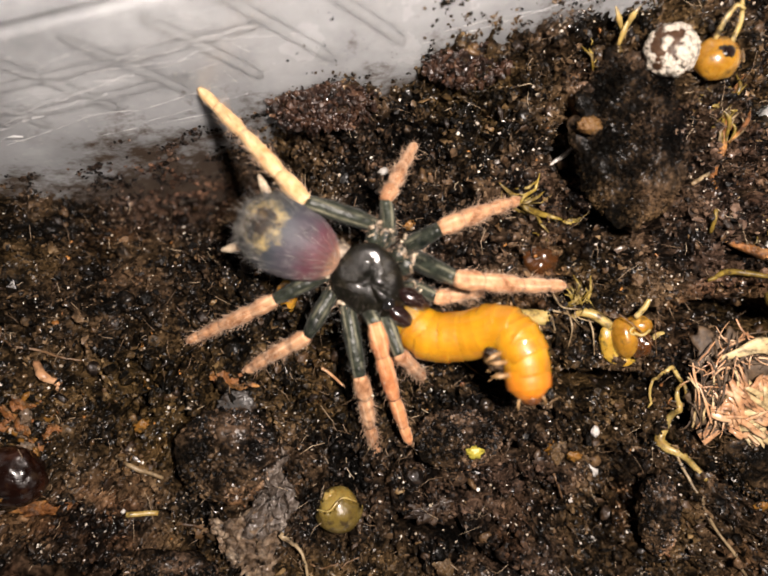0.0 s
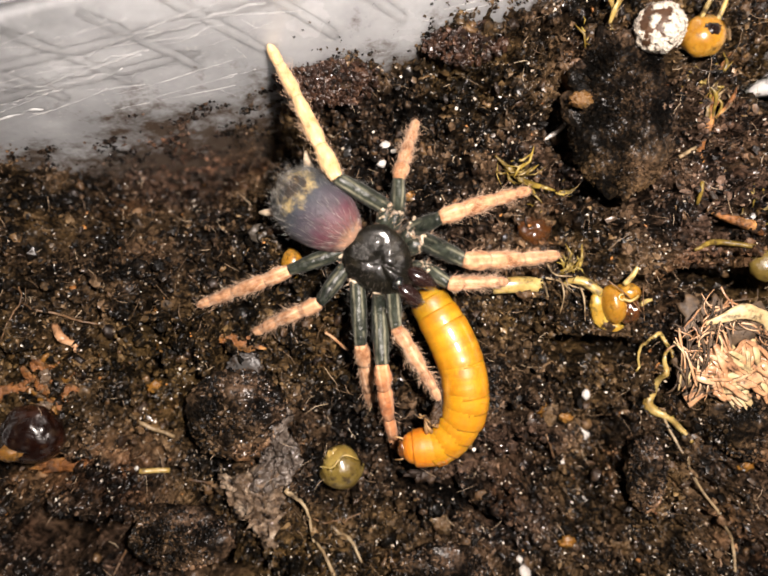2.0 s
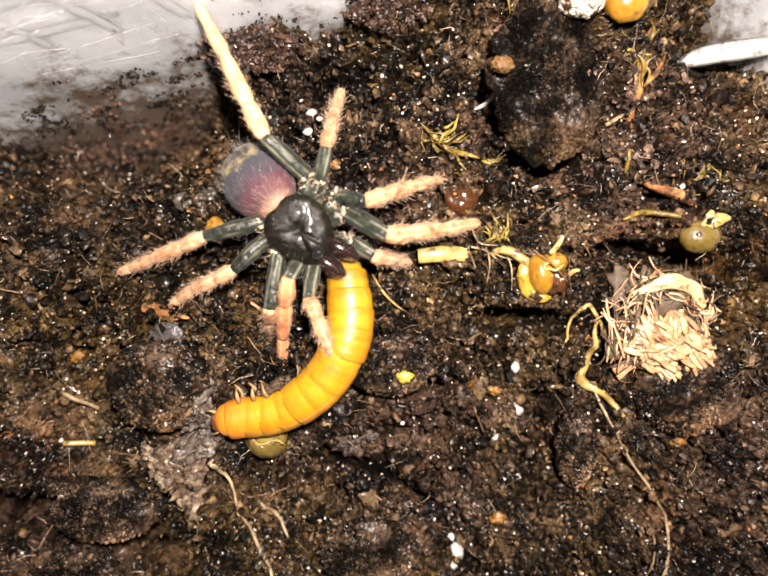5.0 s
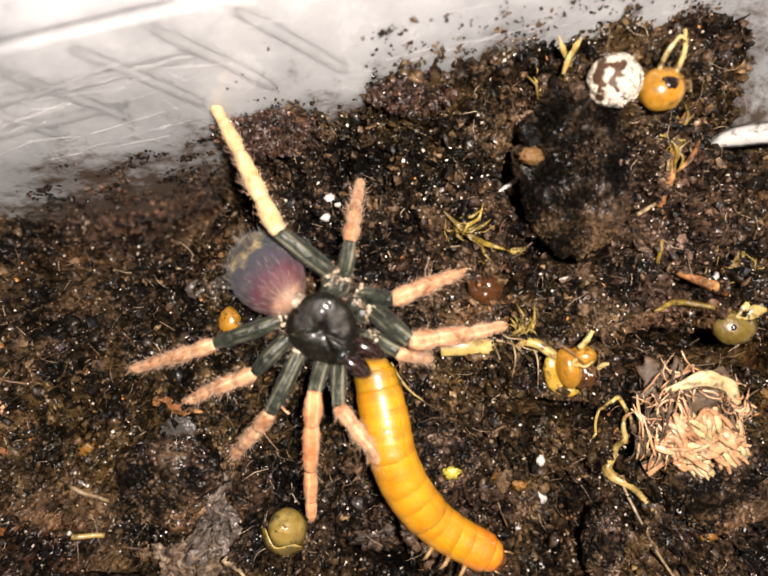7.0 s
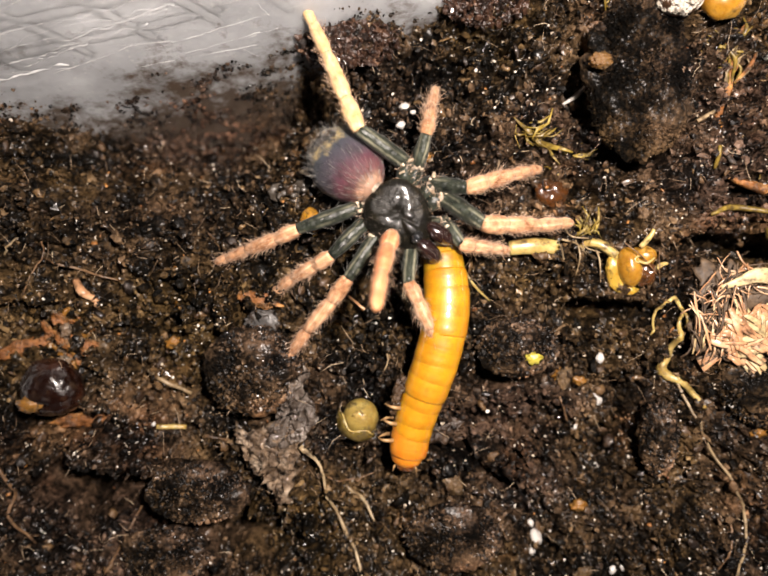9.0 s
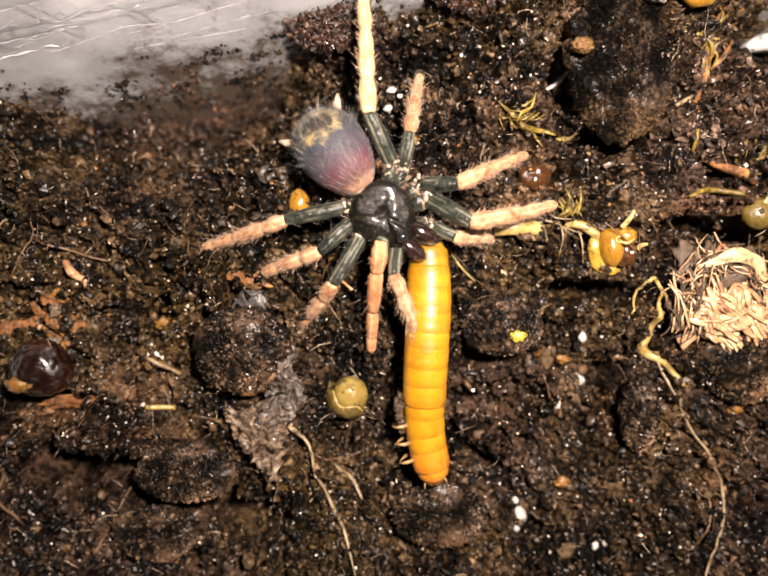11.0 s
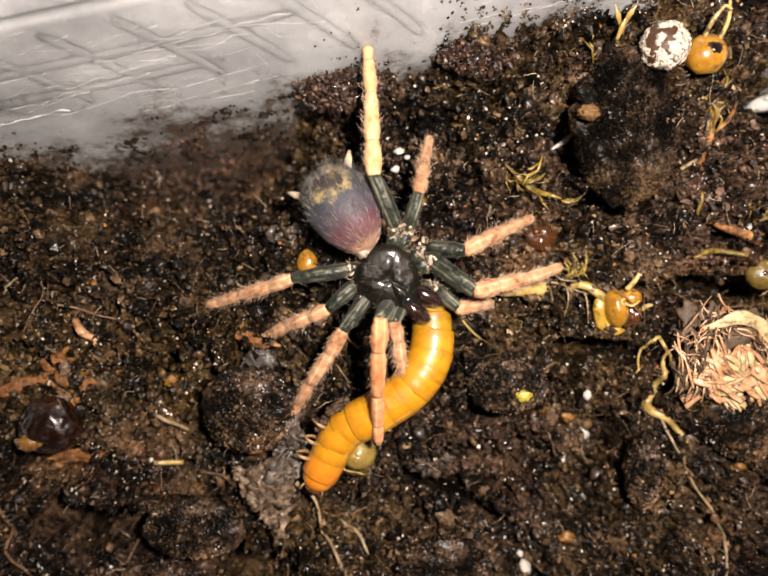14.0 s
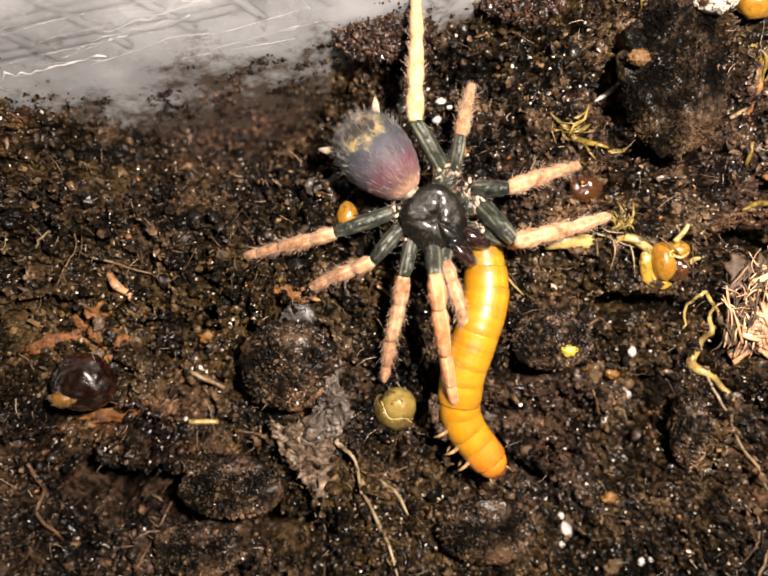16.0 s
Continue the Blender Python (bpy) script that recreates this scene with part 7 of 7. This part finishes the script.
    stride("H", (-2.2, -1.8, -1.0), 12.3, [
        (0, -2.6, -9.9, 5.0, -1.1, -19.9, -2.1),
        (0.5, -3.3, -9.8, 5.0, -1.7, -19.1, -3.0),
        (1, -3.9, -10.5, 5.0, -2.4, -16.8, -4.5),
        (1.5, -3.1, -10.7, 5.0, -1.1, -19.9, -3.1),
        (2, -2.7, -10.6, 5.0, -1.4, -20.1, -2.8),
        (2.5, -2.8, -10.0, 5.0, -2.3, -16.0, -4.5),
        (3, -2.9, -11.5, 5.0, -1.9, -17.3, -4.5),
        (3.5, -2.5, -10.9, 5.0, -1.7, -17.2, -4.5),
        (4, -3.9, -10.6, 5.0, -4.4, -16.2, -4.5),
        (4.5, -3.6, -10.4, 5.0, -4.3, -15.1, -4.5),
        (4.7, -3.5, -10.3, 5.0, -4.5, -14.8, -4.5),
        (6.8, -5.0, -10.5, 5.0, -11.2, -17.9, -2.7),
        (7, -5.1, -10.5, 5.0, -11.0, -18.5, -2.3),
        (7.5, -4.8, -10.8, 5.0, -10.7, -18.4, -2.6),
        (8, -5.9, -9.4, 5.0, -10.5, -17.8, -2.8),
        (8.5, -5.8, -7.0, 5.0, -13.2, -15.8, 0.4),
        (8.7, -5.5, -7.8, 5.0, -12.6, -17.3, 1.5),
        (10.8, -6.0, -11.0, 5.0, -10.6, -17.4, -4.5),
        (11, -5.9, -11.0, 5.0, -10.6, -18.1, -4.0),
        (11.5, -6.0, -11.4, 5.0, -10.8, -17.8, -4.4),
        (12, -6.1, -11.2, 5.0, -10.6, -17.9, -4.3),
        (12.5, -5.8, -8.6, 5.0, -12.1, -17.1, -1.4),
        (13, -5.5, -7.9, 5.0, -12.1, -18.2, 3.3),
        (13.5, -5.9, -9.1, 5.0, -12.1, -19.0, 1.2),
        (14, -5.7, -9.3, 5.0, -11.3, -19.5, 1.0),
        (14.5, -5.8, -9.4, 5.0, -11.1, -19.5, 0.3),
        (15, -4.9, -8.8, 5.0, -6.4, -20.1, 0.2),
        (15.5, -4.4, -8.4, 5.0, -6.6, -19.9, 1.0),
        (16, -4.1, -8.9, 5.0, -5.7, -20.3, 0.6),
    ])
    stride("I", (-3.1, -0.4, -1.0), 9.6, [
        (0, -7.2, -6.1, 5.0, -13.9, -10.6, 0.0),
        (0.5, -7.6, -6.0, 5.0, -14.0, -10.5, -0.3),
        (1, -7.4, -6.1, 5.0, -14.1, -10.5, -0.2),
        (1.5, -6.8, -6.6, 5.0, -13.9, -10.5, -0.2),
        (2, -6.5, -6.5, 5.0, -13.8, -10.4, 0.1),
        (2.5, -6.4, -6.8, 5.0, -13.9, -10.4, 0.2),
        (3, -6.5, -7.1, 5.0, -14.0, -10.3, 0.0),
        (3.5, -6.6, -6.9, 5.0, -14.0, -10.5, 0.0),
        (4, -7.4, -6.4, 5.0, -14.4, -10.4, -0.2),
        (4.5, -7.1, -6.4, 5.0, -14.2, -10.3, 0.0),
        (4.7, -7.0, -6.6, 5.0, -14.3, -10.4, 0.2),
        (6.8, -6.2, -6.8, 5.0, -13.8, -10.8, 0.8),
        (7, -6.4, -6.8, 5.0, -13.9, -10.8, 0.7),
        (7.5, -6.2, -7.0, 5.0, -13.8, -11.0, 0.7),
        (8, -6.8, -5.9, 5.0, -13.7, -10.8, 0.5),
        (8.5, -7.3, -6.1, 5.0, -13.9, -10.8, -0.1),
        (11, -7.2, -7.9, 5.0, -14.4, -11.0, -0.4),
        (11.5, -7.2, -8.0, 5.0, -14.5, -11.0, -0.4),
        (12, -7.3, -7.9, 5.0, -14.5, -11.0, -0.5),
        (12.5, -7.3, -7.4, 5.0, -14.4, -11.0, -0.3),
        (13, -7.4, -7.4, 5.0, -14.5, -11.0, -0.2),
        (13.5, -7.3, -7.2, 5.0, -14.4, -11.1, 0.0),
        (14, -7.2, -7.2, 5.0, -14.3, -11.1, 0.0),
        (14.5, -7.4, -7.3, 5.0, -14.5, -11.2, -0.1),
        (15, -7.3, -7.4, 5.0, -14.3, -11.2, -0.2),
        (15.5, -7.0, -7.3, 5.0, -14.2, -11.1, 0.1),
        (16, -7.1, -7.4, 5.0, -14.2, -11.1, -0.3),
    ])
    stride("J", (-3.6, 0.9, -1.0), 11.6, [
        (0, -10.0, -2.8, 4.5, -19.4, -7.4, -0.4),
        (0.5, -10.3, -2.6, 4.5, -19.5, -7.5, -0.7),
        (1, -10.2, -2.7, 4.5, -19.5, -7.4, -0.6),
        (1.5, -9.8, -3.3, 4.5, -19.4, -7.4, -0.5),
        (2, -9.3, -3.4, 4.5, -19.3, -7.3, 0.1),
        (2.5, -9.2, -3.7, 4.5, -19.3, -7.4, 0.0),
        (3, -9.4, -4.1, 4.5, -19.4, -7.3, -0.1),
        (3.5, -9.4, -3.9, 4.5, -19.4, -7.4, -0.1),
        (4, -10.0, -3.1, 4.5, -19.6, -7.4, -0.4),
        (4.5, -9.6, -3.2, 4.5, -19.4, -7.3, 0.0),
        (4.7, -9.5, -3.4, 4.5, -19.4, -7.3, 0.0),
        (6.8, -9.8, -4.3, 4.5, -19.6, -7.7, -0.6),
        (7, -9.9, -4.2, 4.5, -19.6, -7.8, -0.6),
        (7.5, -9.8, -4.6, 4.5, -19.6, -7.8, -0.8),
        (8, -10.3, -3.5, 4.5, -19.5, -7.8, -1.0),
        (8.5, -10.6, -3.3, 4.5, -19.5, -7.7, -1.4),
        (8.7, -10.3, -3.6, 4.5, -19.6, -7.6, -1.1),
        (11, -10.5, -4.8, 4.5, -20.1, -7.9, -1.2),
        (11.5, -10.5, -5.0, 4.5, -20.1, -7.9, -1.3),
        (12, -10.6, -4.8, 4.5, -20.2, -7.8, -1.3),
        (12.5, -10.6, -4.5, 4.5, -20.1, -7.9, -1.2),
        (13, -10.6, -4.3, 4.5, -20.2, -7.9, -1.0),
        (13.5, -10.7, -4.2, 4.5, -20.2, -7.8, -1.0),
        (14, -10.7, -4.2, 4.5, -20.4, -7.7, -0.8),
        (14.5, -10.9, -4.1, 4.5, -20.5, -7.3, -1.2),
        (15, -10.8, -4.4, 4.5, -20.4, -7.4, -1.1),
        (15.5, -10.6, -4.4, 4.5, -20.4, -7.3, -0.9),
        (16, -10.7, -4.7, 4.5, -20.4, -7.4, -1.3),
    ])
    wriggle([
    (0, 1.4, -4.5, 3.3, 3.9, -6.5, 4.0, 6.9, -6.4, 5.0, 9.7, -5.7, 6.5, 11.3, -7.0, 8.0, 11.9, -10.7, 8.5),
    (0.5, 2.9, -4.4, 2.2, 3.8, -8.7, 3.3, 5.5, -12.4, 3.9, 6.9, -16.7, 3.7, 7.9, -21.2, 3.2, 8.4, -26.0, 2.9),
    (1, 2.8, -5.2, 2.3, 5.6, -10.6, 3.3, 8.3, -13.8, 3.9, 11.1, -17.2, 3.7, 12.8, -20.8, 3.2, 12.9, -23.9, 2.9),
    (1.5, 3.0, -5.9, 2.2, 5.8, -10.0, 3.3, 9.2, -12.6, 3.9, 12.3, -15.3, 3.7, 13.7, -18.9, 3.2, 12.8, -23.4, 2.9),
    (2, 3.8, -6.5, 2.2, 6.2, -10.9, 3.3, 7.3, -14.7, 3.9, 7.1, -18.2, 3.7, 5.0, -21.1, 3.2, 1.6, -21.6, 2.9),
    (2.5, 4.2, -6.3, 2.2, 5.3, -10.9, 3.3, 5.2, -14.7, 3.9, 3.5, -18.3, 3.7, 1.2, -21.4, 3.2, -0.4, -24.8, 2.9),
    (3, 4.2, -6.9, 2.2, 4.9, -11.7, 3.3, 4.4, -15.5, 3.9, 2.7, -19.5, 3.7, 0.7, -23.1, 3.2, -1.0, -27.2, 2.9),
    (3.5, 4.3, -6.3, 2.2, 5.0, -10.8, 3.3, 4.5, -15.1, 3.9, 2.5, -19.0, 3.7, 0.1, -23.1, 3.2, -2.3, -27.6, 2.9),
    (4, 2.8, -6.8, 2.2, 3.1, -11.7, 3.3, 2.5, -16.3, 3.9, 1.0, -21.1, 3.7, -1.0, -25.2, 3.2, -4.7, -27.5, 2.9),
    (4.5, 3.5, -6.4, 2.2, 3.5, -11.3, 3.3, 2.9, -15.5, 3.9, 0.7, -19.3, 3.7, -3.2, -22.3, 3.2, -8.6, -24.8, 2.9),
    (4.7, 3.4, -6.6, 2.2, 3.7, -11.1, 3.3, 2.9, -14.8, 3.9, 0.5, -18.2, 3.7, -3.5, -20.5, 3.2, -9.7, -21.2, 2.9),
    (6.8, 4.2, -6.3, 2.2, 4.9, -11.6, 3.3, 5.1, -16.2, 3.9, 5.7, -20.5, 3.7, 7.7, -24.6, 3.2, 12.1, -28.6, 2.9),
    (7, 4.1, -6.8, 2.2, 5.1, -11.5, 3.3, 5.8, -15.0, 3.9, 7.5, -18.9, 3.7, 10.5, -22.5, 3.2, 15.6, -25.7, 2.9),
    (7.5, 2.6, -5.7, 3.6, 5.1, -10.0, 3.2, 8.5, -12.8, 3.2, 13.1, -14.1, 3.6, 17.0, -12.2, 4.5, 19.4, -7.7, 5.0),
    (8, 3.9, -6.2, 2.2, 4.7, -10.1, 3.3, 4.4, -13.8, 3.9, 2.8, -17.8, 3.7, 0.5, -22.0, 3.2, -1.6, -26.5, 2.9),
    (8.5, 3.4, -6.1, 2.2, 3.9, -10.7, 3.3, 3.7, -14.4, 3.9, 2.3, -18.9, 3.7, 1.6, -23.1, 3.2, 0.3, -27.9, 2.9),
    (8.7, 3.5, -5.7, 2.2, 4.0, -10.2, 3.3, 3.7, -14.0, 3.9, 2.3, -18.5, 3.7, 0.9, -22.7, 3.2, -0.2, -27.4, 2.9),
    (10.8, 3.7, -7.6, 2.2, 3.6, -13.0, 3.3, 3.2, -17.9, 3.9, 3.0, -22.5, 3.7, 2.8, -26.8, 3.2, 3.9, -31.6, 2.9),
    (11, 3.6, -7.1, 2.3, 3.6, -12.7, 3.3, 3.4, -17.1, 3.9, 3.2, -21.7, 3.7, 3.3, -26.5, 3.2, 4.3, -31.7, 2.9),
    (11.5, 3.6, -7.6, 2.2, 3.9, -12.8, 3.3, 3.3, -16.8, 3.9, 2.1, -21.4, 3.7, 0.1, -25.8, 3.2, -5.1, -28.4, 2.9),
    (12, 3.5, -7.2, 2.2, 3.7, -12.4, 3.3, 3.0, -16.3, 3.9, 0.5, -20.4, 3.7, -3.1, -23.7, 3.2, -9.3, -25.3, 2.9),
    (12.5, 3.2, -6.8, 2.2, 3.9, -11.6, 3.3, 3.0, -15.5, 3.9, -0.2, -18.4, 3.7, -4.8, -19.4, 3.2, -9.3, -16.5, 2.9),
    (13, 3.3, -6.9, 2.2, 3.2, -11.6, 3.3, 1.5, -15.0, 3.9, -2.1, -17.9, 3.7, -6.7, -20.0, 3.2, -11.3, -22.9, 2.9),
    (13.5, 3.3, -7.5, 2.2, 2.9, -12.2, 3.3, 0.4, -15.6, 3.9, -3.6, -17.7, 3.7, -7.7, -20.0, 3.2, -11.0, -23.8, 2.9),
    (14, 3.2, -7.3, 2.2, 3.1, -11.9, 3.3, 1.1, -15.3, 3.9, -2.3, -17.9, 3.7, -5.9, -20.4, 3.2, -8.9, -26.0, 2.9),
    (14.5, 2.9, -7.0, 2.2, 2.8, -11.6, 3.3, 1.1, -15.0, 3.9, -1.9, -17.1, 3.7, -5.9, -19.0, 3.2, -11.2, -21.2, 2.9),
    (15, 3.3, -7.3, 2.2, 2.9, -12.3, 3.3, 0.9, -15.7, 3.9, -2.8, -18.8, 3.7, -6.8, -21.5, 3.2, -11.8, -24.8, 2.9),
    (15.5, 3.7, -6.2, 2.2, 3.6, -11.3, 3.3, 1.6, -15.2, 3.9, -1.8, -18.7, 3.7, -4.8, -22.4, 3.2, -7.5, -26.4, 2.9),
    (16, 3.8, -5.7, 2.2, 4.1, -10.8, 3.3, 3.0, -15.1, 3.9, 1.8, -19.3, 3.7, 2.0, -23.8, 3.2, 5.6, -29.1, 2.9),
    ])
    # the seed is knocked over by the larva's head
    walk(GREEN, [(t, pose(x * MM, y * MM, (height(-5, -24) + 2.0) * MM, rx, 0, rz)) for t, x, y, rx, rz in (
        (0, -5.3, -24.6, 35, 200), (3.0, -5.3, -24.6, 35, 200), (3.5, -5.1, -24.6, 25, 190), (4.0, -5.6, -24.3, 10, 170), (4.7, -5.2, -24.2, 5, 165),
        (6.8, -4.9, -24.2, -10, 160), (8.7, -4.9, -24.0, -10, 150), (11.0, -4.7, -23.8, -8, 150), (12.0, -4.8, -24.4, 5, 140), (12.5, -4.8, -24.0, -35, 140),
        (13.5, -4.5, -23.8, -35, 140), (15.0, -4.6, -23.8, -35, 140), (15.5, -4.6, -23.6, -20, 150), (16.0, -4.6, -23.4, -8, 150))])
    # a clod and the fleck on it, pushed along by the larva
    shove = [(0, 8.1, -18.4), (1.5, 8.6, -18.2), (3.5, 9.2, -18.0), (4.7, 9.0, -17.8), (6.8, 11.2, -17.6), (7.5, 12.0, -17.5), (8.0, 12.5, -17.4), (8.7, 13.0, -17.0), (16.0, 13.0, -16.9)]
    walk(YELLOW_FLECK, [(t, pose(x * MM, y * MM, 1.9 * MM)) for t, x, y in shove])
    walk(CLOD_3, [(t, pose((x - 1.4) * MM, (y + 0.8) * MM, 0.1 * MM)) for t, x, y in shove])


def abdomen_pose(turn, reach, drop):
    """The abdomen behind the waist: heading of its rear, how far its middle is from the body's, and how far its rear hangs."""
    out = min(3.7, max(2.5, reach - 5.0 * math.cos(radians(drop))))
    waist = Matrix.Rotation(radians(turn), 4, "Z") @ pose(out * MM, 0, 0.5 * MM)
    return waist @ Matrix.Rotation(radians(180), 4, "Z") @ pose(0, 0, 0, 0, -drop, 0)


motions()
